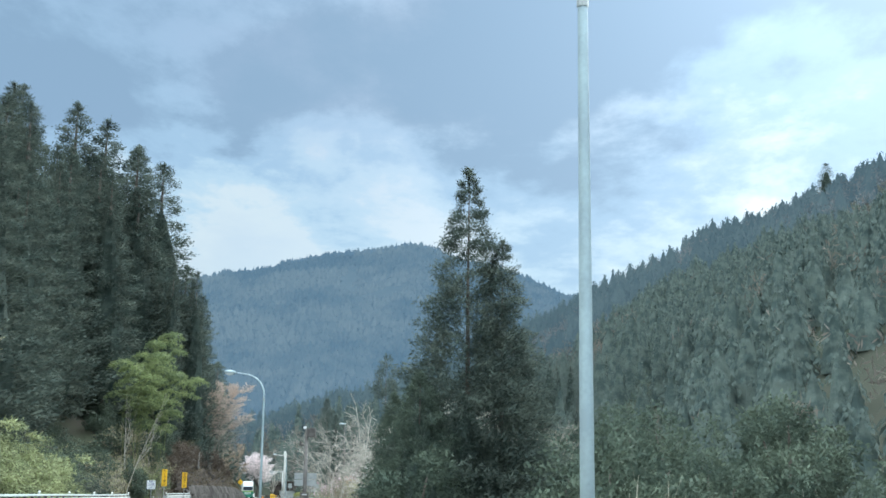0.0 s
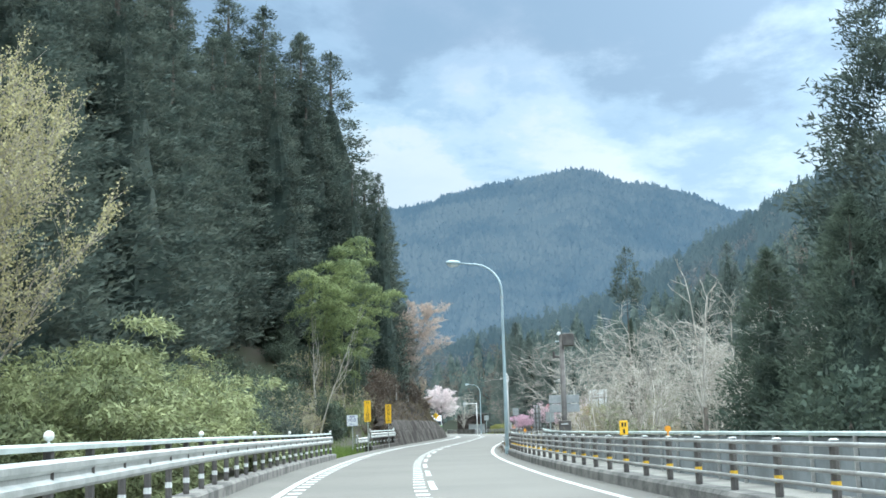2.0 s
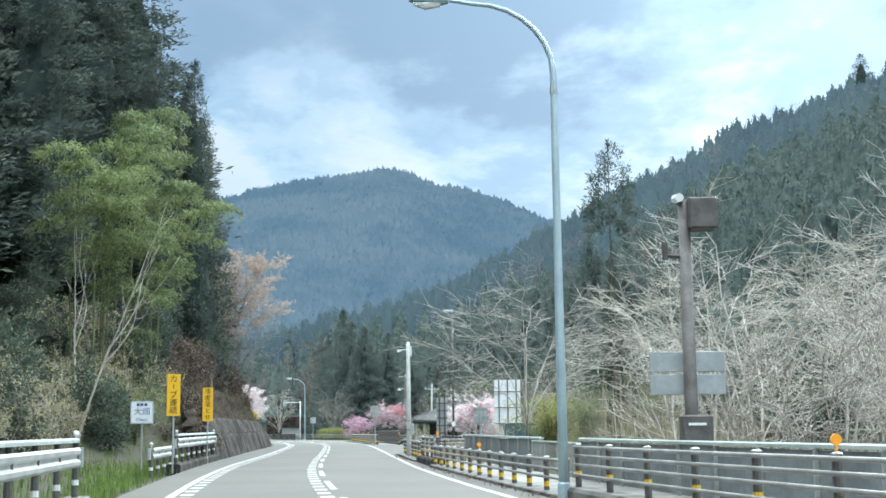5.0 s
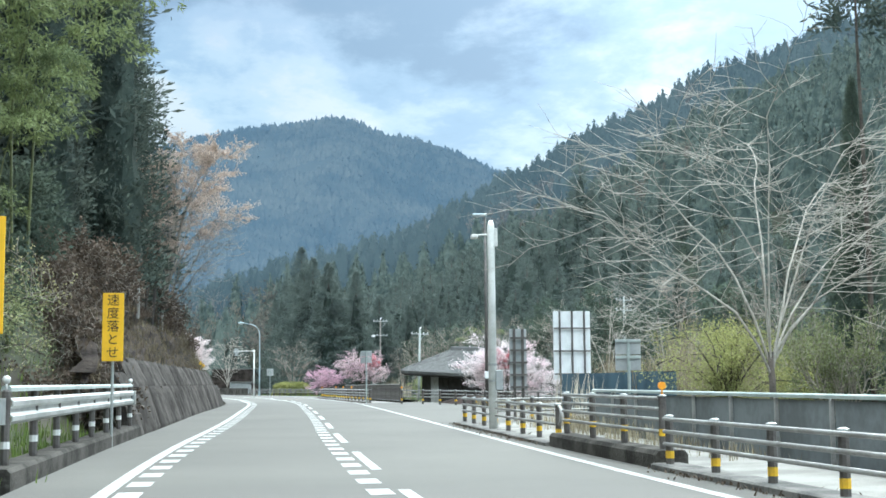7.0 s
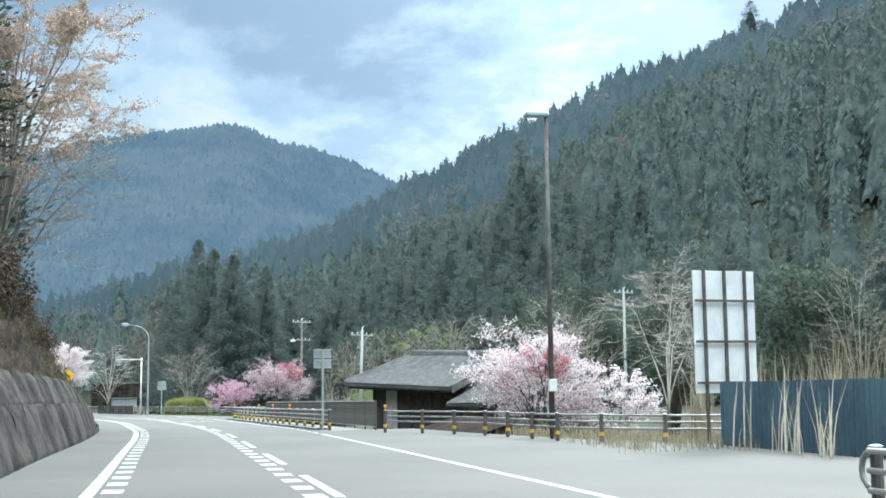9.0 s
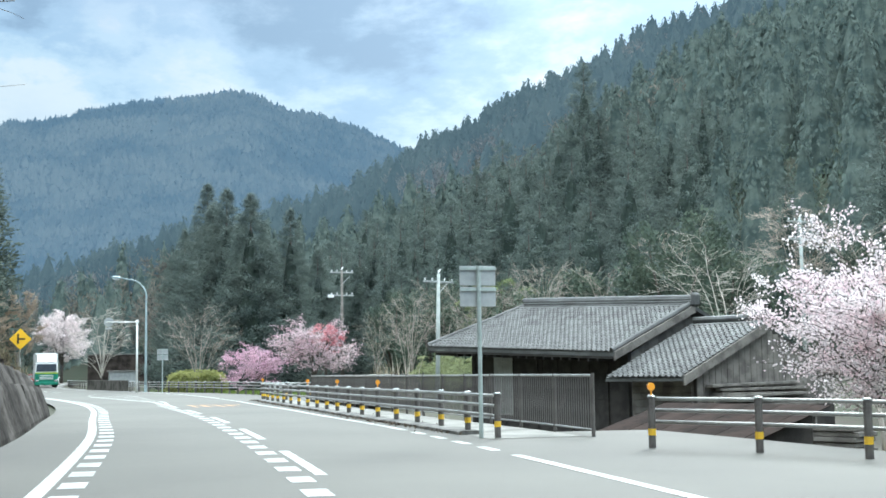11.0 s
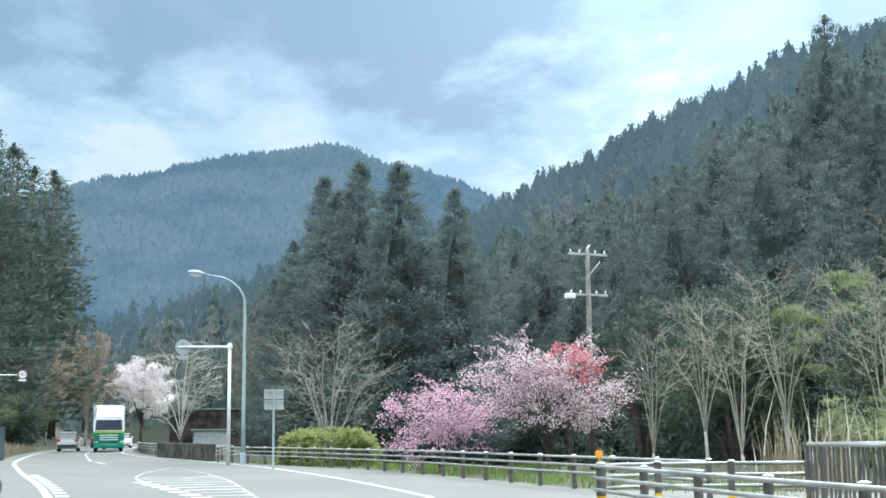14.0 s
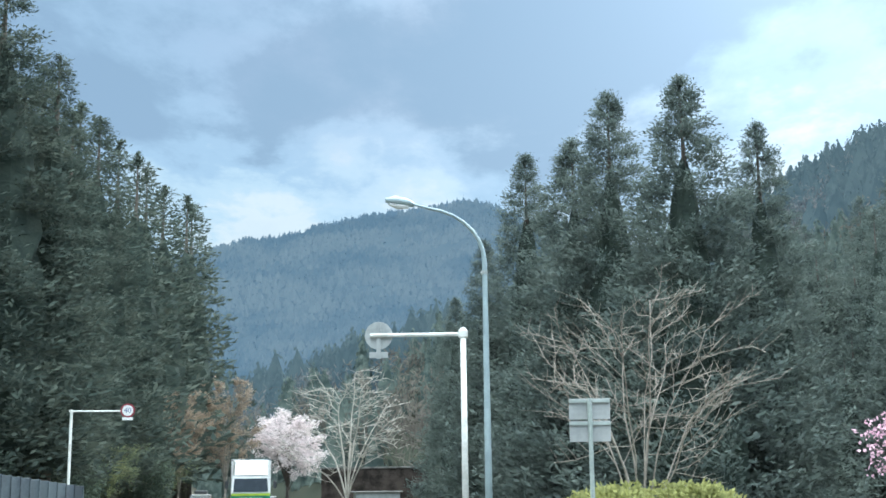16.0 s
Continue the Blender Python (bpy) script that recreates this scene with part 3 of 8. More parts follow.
def stripe(name, line, y0, y1, d0, d1, mat=PAINT, step=1.5, parent=None, z=TOP):
    return part(name, strip(along(line, y0, y1, step, d0, z), along(line, y0, y1, step, d1, z)), mat, parent or marks)


# the painted lines wander a little from the road's edges
left_shift = spline([(-40, -0.1), (60, -0.15), (110, -0.14), (123, 0.12), (140, 0.25), (152, 0.1), (165, 0.0), (178, -0.08), (195, -0.18), (210, -0.45), (260, -0.3), (400, 0.0)])
right_shift = spline([(-40, 0.0), (60, -0.1), (104, 0.1), (110, 0.2), (125, 0.2), (136, 0.15), (153, 0.05), (160, 0.06), (168, 0.22), (176, 0.14), (184, 0.06), (190, -0.08), (200, -0.33), (217, -0.38), (260, -0.2), (400, 0.0)])


def left_paint(y):
    return left_line(y) + left_shift(y)


def right_paint(y):
    return right_line(y) + right_shift(y)


stripe("edge_line", left_paint, -40, 400, -0.09, 0.09)
stripe("edge_line", right_paint, -40, 156.5, -0.08, 0.08)
stripe("edge_line", right_paint, 165, 196, -0.08, 0.08)
stripe("edge_line", right_paint, 203, 400, -0.08, 0.08)
for y in list(np.arange(157.5, 165, 1.7)) + list(np.arange(196.8, 203, 1.7)):
    stripe("edge_dash", right_paint, y, y + 0.9, -0.08, 0.08, step=0.5)
for y in np.arange(-30, 190, 8.0):
    stripe("centre_dash", centre_line, y, y + 4.6, 0.17, 0.32, step=1.0)
for y in np.arange(236, 330, 8.0):
    stripe("centre_dash", centre_line, y, y + 4.6, 0.17, 0.32, step=1.0)
for y in np.arange(40, 222, 1.55):
    if y < 221:
        stripe("slow_block", left_paint, y, y + 0.75, 0.15, 0.44, step=0.4)
    if y < 189:
        stripe("slow_block", centre_line, y, y + 0.75, -0.19, 0.09, step=0.4)

# hatched island where the side road joins
hatch_left = spline([(190, -24.1), (196.5, -25.0), (203, -26.7), (209, -28.3), (215, -29.9), (222, -30.6), (228, -30.5)])
hatch_right = spline([(190, -24.0), (196.5, -24.6), (203, -25.7), (209, -26.5), (215, -27.4), (222, -28.9), (228, -30.4)])
stripe("island_edge", hatch_right, 189.5, 198, -0.07, 0.07)
stripe("island_edge", hatch_right, 198, 228, -0.045, 0.045, WORN_PAINT)
stripe("island_edge", hatch_left, 213, 228, -0.05, 0.05, WORN_PAINT)
for y in np.arange(190.2, 213, 1.55):
    stripe("slow_block", hatch_left, y, y + 0.8, -0.2 - 0.006 * (y - 190), 0.12, step=0.4)
for y in np.arange(194.4, 217, 1.55):
    a, b_ = float(hatch_left(y)), float(hatch_right(y))
    if b_ - a > 0.5:
        z = float(road_z(y)) + TOP
        q = Build().add([(a + 0.13, y - 0.1, z), (b_ - 0.1, y + 0.2, z), (b_ - 0.1, y + 0.7, z), (a + 0.13, y + 0.4, z)], [(0, 1, 2, 3)])
        part("island_bar", q, WORN_PAINT, marks)
# worn orange characters on the oncoming lane, left as bars
for d0, d1, y0, y1 in ((0.9, 1.05, 185.8, 189.4), (1.35, 1.5, 186.0, 189.0), (1.0, 2.9, 188.6, 188.9), (1.9, 2.0, 185.6, 189.0), (2.3, 2.42, 186.4, 189.2), (1.1, 2.7, 186.6, 186.85)):
    stripe("worn_orange_bar", centre_line, y0, y1, d0, d1, ORANGE_PAINT, 0.6)

# ---- kerbs ----
KERB = [(0, -0.35), (0, 0.19), (0.05, 0.25), (0.42, 0.25), (0.47, 0.2), (0.47, -0.35)]


def kerb(name, line, y0, y1, d, label, step=2.0, height=1.0, mat=CONCRETE):
    b = Build().sweep(along(line, y0, y1, step, d), [(a, z * height) for a, z in KERB])
    return structure(name, b, mat, label, "kerb")


kerb("kerb_left_bridge", left_line, -30, 83.8, -1.75, "dark weathered concrete kerb under the guard rail")
kerb("kerb_left_culvert", left_line, 103.4, 119, -1.85, "dark weathered concrete kerb under the guard rail", mat=DARK_CONCRETE)
kerb("kerb_right_bridge", right_line, -30, 84.6, 0.62, "weathered concrete kerb under the pipe railing")
kerb("kerb_right_culvert", right_line, 105.3, 111.7, 0.70, "dark concrete kerb block under the pipe railing", mat=DARK_CONCRETE)
kerb("kerb_right_low", right_line, 84.6, 105.3, 0.62, "low mossy kerb along the footway", height=0.35)
kerb("kerb_right_apron", right_line, 111.7, 124.5, 0.62, "low mossy kerb along the footway", height=0.3)
kerb("kerb_right_footway", right_line, 162, 195.5, 0.62, "low mossy kerb along the footway", height=0.3)
ditch = Build()
ditch.sweep(along(left_line, 184, 222, 2, -2.2), [(-0.25, -0.3), (-0.25, 0.08), (-0.15, 0.08), (-0.15, -0.2), (0.25, -0.2), (0.25, 0.06), (0.35, 0.06), (0.35, -0.3)])
structure("trim_ditch", ditch, CONCRETE, "open concrete drainage ditch beside the road", "ditch")

# ---- retaining wall cut into the rock on the near side ----
rock_wall = thing("retaining_wall", "dark stained concrete wall panels below bare rock face", "retaining wall", kind="structure")


def wall_panel(y0, y1, d0, z0, d1, z1, seed, thick=0.3):
    """One rough cast panel of the wall, leaning back from the road, with a broken face and a rounded top."""
    nu, nv = 9, 7
    b = Build()
    for j in range(nv + 1):
        for i in range(nu + 1):
            y, v = y0 + (y1 - y0) * i / nu, j / nv
            bump = 0.045 * noise.noise((y * 0.9, v * 2.1 + seed, 2.0)) + 0.02 * noise.noise((y * 3.1, v * 5.0 + seed, 5.0))
            edge = 0.045 if i in (0, nu) or j in (0, nv) else 0.0
            b.v.append(tuple(beside(left_line, y, d0 + (d1 - d0) * v - edge + bump, z0 + (z1 - z0) * v + (0.08 * noise.noise((y * 2.0, seed, 9)) if j == nv else 0))))
    b.f = [(j * (nu + 1) + i, (j + 1) * (nu + 1) + i, (j + 1) * (nu + 1) + i + 1, j * (nu + 1) + i + 1) for j in range(nv) for i in range(nu)]
    o = len(b.v)
    b.v += [tuple(beside(left_line, y, d - thick, z)) for y, d, z in ((y0, d0, z0), (y1, d0, z0), (y1, d1, z1), (y0, d1, z1))]
    t = nv * (nu + 1)
    b.f += [tuple(range(t, t + nu + 1)) + (o + 2, o + 3), (0, o, o + 3) + tuple(k * (nu + 1) for k in range(nv, 0, -1)), (nu, ) + tuple(k * (nu + 1) + nu for k in range(1, nv + 1)) + (o + 2, o + 1)]
    return b


ye = list(np.arange(119, 184, 2.2))
for k, (a, c) in enumerate(zip(ye[:-1], ye[1:])):
    h = float(np.interp(a, [119, 123, 165, 184], [0.7, 1.15, 1.1, 0.8]))
    part("wall_panel", wall_panel(a + 0.03, c - 0.03, -1.45, -0.15, -1.45 - 0.38 * h, h, k * 1.7), PANEL_CONCRETE, rock_wall)
    h2 = float(np.interp(a, [119, 125, 160, 184], [0.4, 0.85, 0.8, 0.3]))
    part("wall_panel", wall_panel(a + 0.03, c - 0.03, -1.62 - 0.38 * h, h - 0.05, -1.62 - 0.38 * h - 0.5 * h2, h + h2, k * 2.3 + 40), PANEL_CONCRETE, rock_wall)
rock = Build()
nu, nv = 96, 12
for i in range(nu + 1):
    y = 119 + 65 * i / nu
    h0 = float(np.interp(y, [119, 126, 165, 184], [1.0, 1.95, 1.85, 1.1])) - 0.2
    h1 = float(np.interp(y, [119, 124, 135, 160, 175, 184], [1.6, 3.3, 4.2, 4.4, 3.2, 1.4]))
    for j in range(nv + 1):
        v = j / nv
        n1 = noise.noise((y * 0.35, v * 4, 1.0)) * 0.55 + noise.noise((y * 1.1, v * 9, 4.0)) * 0.25
        w = 0.55 * (h0 + (h1 - h0) * v) + 0.35
        rock.v.append(tuple(beside(left_line, y, -1.6 - w + n1 * (0.3 + v), h0 + (h1 - h0) * v + 0.25 * n1)))
rock.f = [(i * (nv + 1) + j, i * (nv + 1) + j + 1, (i + 1) * (nv + 1) + j + 1, (i + 1) * (nv + 1) + j) for i in range(nu) for j in range(nv)]
part("rock_face", rock, ROCK, rock_wall, "bare dark rock face")
for k, (y, h) in enumerate(((137.0, 1.75), (137.8, 1.7), (139.6, 1.5), (141.5, 1.75), (144.0, 1.6), (146.5, 1.75), (149.0, 1.65), (150.4, 1.7), (157.5, 0.8), (164.5, 1.0))):
    base = beside(left_line, y, -4.0, 3.85)
    part("net_post", Build().tube([base, base + Vector((0.05 * (k % 3), 0.1, h))], 0.05 + 0.02 * (k % 2), 6), PIPE_STEEL if k in (0, 3, 6, 7) else DARK_WOOD, rock_wall)

# ---- wooded hillside across the valley ----
FOOT = [(-75, 400, 1), (-50, 380, 2), (-15, 330, 1), (10, 300, 0), (25, 262, -1), (30, 222, -1), (32, 192, -1), (30, 160, -1), (28, 130, -2), (32, 90, -4), (42, 50, -5), (52, 10, -5), (60, -40, -5), (60, -90, -5)]
CREST = [(-120, 470, 4), (-60, 510, 24), (-10, 540, 43), (30, 560, 66), (62, 575, 85), (100, 590, 107), (141, 583, 125), (178, 565, 136), (225, 520, 153), (285, 420, 168), (325, 300, 173), (330, 150, 168), (330, 0, 158), (330, -100, 150)]
foot_f = [spline([(i, p[k]) for i, p in enumerate(FOOT)]) for k in range(3)]
crest_f = [spline([(i, p[k]) for i, p in enumerate(CREST)]) for k in range(3)]


def hillside(u, v):
    """A point of the far hillside; u runs along it from 0 to 13, v from its foot to its crest."""
    f, c = [float(g(u)) for g in foot_f], [float(g(u)) for g in crest_f]
    x, y = f[0] + (c[0] - f[0]) * v, f[1] + (c[1] - f[1]) * v
    z = f[2] + (c[2] - f[2]) * (v ** 0.92)
    k = math.sin(math.pi * min(v, 1))
    return Vector((x, y, z + k * 9 * noise.noise((x * 0.012, y * 0.012, 5.0)) + k * 4 * noise.noise((x * 0.04, y * 0.04, 7.0))))


slope_b = Build()
nu, nv = 130, 36
for i in range(nu + 1):
    for j in range(nv + 2):
        v = j / nv
        p = hillside(13 * i / nu, min(v, 1))
        if j == 0:
            p = p + (p - hillside(13 * i / nu, 0.05)) - Vector((0, 0, 4))
        if v > 1:
            p = p + Vector((30, 40, -60))
        slope_b.v.append(tuple(p))
slope_b.f = [(i * (nv + 2) + j, (i + 1) * (nv + 2) + j, (i + 1) * (nv + 2) + j + 1, i * (nv + 2) + j + 1) for i in range(nu) for j in range(nv + 1)]
structure("hillside_ground", slope_b, SLOPE_SOIL, "steep wooded hillside across the valley", "hillside", smooth=True)

# ---- far mountain, a backdrop over a kilometre away ----
MOUNTAIN = spline([(-900, 120), (-600, 160), (-420, 186), (-330, 200), (-246, 217), (-227, 223), (-198, 227), (-179, 230), (-157, 237), (-134, 242), (-110, 246), (-75, 249), (-57, 252), (-42, 256), (-26, 256), (-10, 252), (6, 245), (23, 239), (48, 236), (75, 227), (95, 219), (120, 207), (180, 205), (260, 225), (400, 235), (700, 200), (1100, 160)])


def mountain(x, v):
    """A point of the far mountain; v runs from its foot to its ridge."""
    top = float(MOUNTAIN(x)) + 1.2 * noise.noise((x * 0.11, 0, 2))
    k = math.sin(math.pi * min(1.0, v)) ** 0.8
    y = 720 + 560 * v + 40 * k * noise.noise((x * 0.006, v * 2, 3)) - 70 * k * abs(noise.noise((x * 0.009 + v * 0.7, v * 0.6, 8)))
    z = -10 + (top + 10) * (v ** 0.95) + k * 16 * noise.noise((x * 0.008, v * 3, 4)) + k * 6 * noise.noise((x * 0.03, v * 9, 6))
    return x, y, z


mt = Build()
nu, nv = 150, 40
mt.v = [mountain(-900 + 2000 * i / nu, j / nv) for i in range(nu + 1) for j in range(nv + 1)]
mt.f = [(i * (nv + 1) + j, (i + 1) * (nv + 1) + j, (i + 1) * (nv + 1) + j + 1, i * (nv + 1) + j + 1) for i in range(nu) for j in range(nv)]
# the mountain's blue haze is part of its material
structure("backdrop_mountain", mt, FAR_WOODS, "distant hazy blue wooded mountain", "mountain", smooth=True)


# ---- rails ----
def post_mesh(name, r, h, sides=8):
    return Build().tube([(0, 0, 0), (0, 0, h - 0.02), (0, 0, h)], [r, r, r * 0.75], sides).mesh(name, BROWN_STEEL)


POST = post_mesh("post", 0.057, 0.93)
PIPE_POST = post_mesh("post", 0.057, 0.75)
POST_LOW = post_mesh("post", 0.057, 0.70)
CAP = Build().tube([(0, 0, 0.745), (0, 0, 0.762), (0, 0, 0.775)], [0.066, 0.066, 0.03], 8).mesh("cap", GALVANISED)
BAND_Y = Build().tube([(0, 0, 0.185), (0, 0, 0.285)], 0.0605, 8, cap=False).mesh("reflective_band", YELLOW_TAPE)
BAND_W = Build().tube([(0, 0, 0.20), (0, 0, 0.29)], 0.0605, 8, cap=False).mesh("reflective_band", WHITE_TAPE)
BALL = Build().ball((0, 0, 0.09), 0.055, 6, 10).tube([(0, 0, -0.05), (0, 0, 0.05)], 0.015, 6).mesh("delineator", WHITE_TAPE, smooth=True)
REFLECTOR = Build().tube([(0, -0.02, 0.11), (0, 0.02, 0.11)], 0.058, 14).tube([(0, 0, -0.05), (0, 0, 0.06)], 0.014, 6).mesh("reflector", ORANGE)


def pipe_rail(label, pts, base, heights, spacing=2.0, radius=0.028, reflect=(), group="pipe railings", band=True, curl=False, name="guard_rail"):
    """A pipe railing along points: posts with yellow bands, and level pipes."""
    rail = thing(name, label, "guard rail", m=Matrix.Translation(pts[0]), group=group)
    o = Vector(pts[0])
    pts = [Vector(p) - o for p in pts]
    lens = [0.0]
    for a, c in zip(pts[:-1], pts[1:]):
        lens.append(lens[-1] + (c - a).length)

    def at(s):
        return Vector([float(np.interp(s, lens, [p[k] for p in pts])) for k in range(3)])

    n = max(1, round(lens[-1] / spacing))
    for i in range(n + 1):
        p = at(lens[-1] * i / n)
        q = part("post", PIPE_POST, None, rail, m=Matrix.Translation(p + Vector((0, 0, base))))
        part("cap", CAP, None, q)
        if band:
            part("reflective_band", BAND_Y, None, q)
        if i in reflect or i - n - 1 in reflect:
            part("reflector", REFLECTOR, None, q, "round orange reflector", m=Matrix.Translation((0, 0, 0.79)))
    fine = [at(lens[-1] * i / (n * 2)) for i in range(n * 2 + 1)]
    for h in heights:
        row = []
        for i, p in enumerate(fine):
            d = fine[min(i + 1, len(fine) - 1)] - fine[max(i - 1, 0)]
            row.append(p + Vector((-d.y, d.x, 0)).normalized() * 0.075 + Vector((0, 0, base + h)))
        part("pipe", Build().tube(row, radius, 8), PIPE_STEEL, rail, smooth=True)
    for e, d in ((fine[-1], (fine[-1] - fine[-2]).normalized()), (fine[0], (fine[0] - fine[1]).normalized())) if curl else ():
        ring = [e + Vector((0, 0, base + max(heights))) + d * 0.0]
        for k in range(7):
            w = math.pi / 2 - math.pi * k / 6
            ring.append(e + d * (0.05 + 0.2 * math.cos(w)) + Vector((0, 0, base + (max(heights) + min(heights)) / 2 + (max(heights) - min(heights)) / 2 * math.sin(w))))
        part("end_loop", Build().tube(ring, radius, 8), PIPE_STEEL, rail, smooth=True)
    return rail


pipe_rail("grey pipe railing with yellow-banded posts on bridge kerb", along(right_line, -12, 84.2, 2, 0.85), 0.25, (0.22, 0.40, 0.56, 0.71), reflect=(17, 30, 44))
pipe_rail("brown pipe railing with yellow-banded posts along footway", along(right_line, 84.9, 105.0, 2, 0.80), -0.02, (0.38, 0.55, 0.72), spacing=1.75, reflect=(6,))
pipe_rail("grey pipe railing with yellow-banded posts on concrete kerb", along(right_line, 105.7, 111.3, 2, 0.95), 0.25, (0.25, 0.42, 0.57, 0.72), spacing=1.75, reflect=(0,))
pipe_rail("brown pipe railing with looped end beside lay-by", along(right_line, 112.0, 124.3, 1, 0.95), 0.02, (0.38, 0.55, 0.72), spacing=1.75, curl=True)
pipe_rail("brown pipe railing turning away along the lay-by", [Vector((-13.9, 124.0, 0)), Vector((-12.6, 124.6, 0)), Vector((-11.0, 125.4, 0)), Vector((-9.2, 126.6, 0))], 0.0, (0.38, 0.55, 0.72), spacing=1.5)
pipe_rail("brown pipe railing with yellow-banded posts by blossom trees", [Vector((-15.1, 157.2, 0.1)), Vector((-13.7, 155.4, 0.09)), Vector((-12.5, 152.6, 0.08)), Vector((-11.9, 149.5, 0.06)), Vector((-11.4, 146.6, 0.05)), Vector((-9.5, 144.9, 0.03)), Vector((-6.0, 144.0, 0.0))], 0.0, (0.38, 0.55, 0.72), spacing=1.8, reflect=(0,))
pipe_rail("brown pipe railing with yellow-banded posts along footway", along(right_line, 160.4, 195.4, 2, 0.9), 0.02, (0.38, 0.55, 0.72), spacing=1.95, reflect=(5, 8, 11, 18))
pipe_rail("brown pipe railing turning into the side road", [beside(right_line, 195.6, 1.0), beside(right_line, 196.0, 1.6), beside(right_line, 196.0, 2.6), beside(right_line, 195.4, 4.2)], 0.02, (0.38, 0.55, 0.72), spacing=1.3)
far_pts = [Vector((-17.4, 199.5, 0.02)), Vector((-18.2, 202.6, 0.02)), Vector((-19.5, 207.8, 0.02)), Vector((-21.1, 215, 0.02)), Vector((-23.0, 221.8, 0.0)), Vector((-25.8, 229.5, 0.0)), Vector((-29.6, 237.5, 0.0))]
pipe_rail("brown pipe railing along the side road mouth", far_pts, 0.0, (0.38, 0.55, 0.72), spacing=1.9, band=False)
pipe_rail("brown pipe railing beyond the side road", along(right_line, 240, 285, 3, 1.2), 0.0, (0.38, 0.55, 0.72), spacing=2.0, band=False)

# the bridge's outer railing: grey sheet panels between thin posts, pale top rail
OUT = 2.85


def parapet(label, y0, y1, d, z0, z1, step=1.9):
    p = thing("bridge_parapet", label, "parapet", m=Matrix.Translation(beside(right_line, y0, d)))
    o = beside(right_line, y0, d)
    pts = [q - o for q in along(right_line, y0, y1, step, d)]
    part("top_rail", Build().sweep([q + Vector((0, 0, z1)) for q in pts], [(-0.06, 0), (-0.06, 0.05), (-0.03, 0.07), (0.03, 0.07), (0.06, 0.05), (0.06, 0)]), PARAPET_TOP, p)
    for a, c in zip(pts[:-1], pts[1:]):
        b = Build().sweep([a + (c - a) * 0.02, a + (c - a) * 0.98], [(-0.015, z0), (-0.015, z1 - 0.03), (0.015, z1 - 0.03), (0.015, z0)])
        part("panel", b, PARAPET, p)
    pm = Build().box(-0.03, -0.03, z0 - 0.3, 0.03, 0.03, z1 + 0.0, 0.006).mesh("stanchion", PIPE_STEEL)
    for q in pts:
        part("stanchion", pm, None, p, m=Matrix.Translation(q + Vector((-0.05, 0, 0))))
    return p


parapet("grey steel bridge parapet with pale top rail", -20, 92, OUT, 0.06, 0.98)
parapet("solid grey parapet with pale green top rail", 99.6, 119, OUT + 0.6, -0.8, 0.94)

# between the two parapets an open barred railing
bar_o = beside(right_line, 92.2, OUT + 0.2)
bars = thing("barred_railing", "thin pale barred railing between bridge parapets", "railing", m=Matrix.Translation(bar_o))
bar_pts = [q - bar_o for q in along(right_line, 92.2, 99.4, 1.8, OUT + 0.25)]
for h, r in ((0.90, 0.03), (0.14, 0.02)):
    part("rail", Build().tube([q + Vector((0, 0, h)) for q in bar_pts], r, 6), PARAPET_TOP, bars)
bar_post = Build().box(-0.03, -0.03, -0.6, 0.03, 0.03, 0.9, 0.006).mesh("stanchion", PIPE_STEEL)
bar_mesh = Build().tube([(0, 0, 0.14), (0, 0, 0.89)], 0.009, 5, cap=False).mesh("bar", PIPE_STEEL)
for q in bar_pts:
    part("stanchion", bar_post, None, bars, m=Matrix.Translation(q))
for a, c in zip(bar_pts[:-1], bar_pts[1:]):
    for k in range(1, 15):
        part("bar", bar_mesh, None, bars, m=Matrix.Translation(a + (c - a) * (k / 15)))

# the yellow distance plate on the bridge railing, its figures as plain bars
plate = thing("distance_plate", "yellow distance plate on bridge railing post", "sign", m=pose(-6.62, 50.6, 0.90, 0, 0, 12))
part("panel", Build().box(-0.09, -0.012, 0.12, 0.09, 0.012, 0.42, 0.008), SIGN_YELLOW, plate)
part("stem", Build().tube([(0, 0.02, -0.3), (0, 0.02, 0.35)], 0.016, 6), PIPE_STEEL, plate)
for x0, x1, z0, z1 in ((-0.05, -0.01, 0.29, 0.38), (0.015, 0.05, 0.29, 0.38), (-0.02, 0.02, 0.15, 0.24)):
    part("figure_bar", Build().box(x0, -0.016, z0, x1, -0.0125, z1), SIGN_BLACK, plate)

W_BEAM = [(0.05, 0.50), (0.09, 0.54), (0.09, 0.60), (0.03, 0.64), (0.03, 0.69), (0.09, 0.73), (0.09, 0.79), (0.05, 0.83), (0.045, 0.83), (0.075, 0.785), (0.075, 0.735), (0.015, 0.695), (0.015, 0.635), (0.075, 0.595), (0.075, 0.545), (0.045, 0.50)]


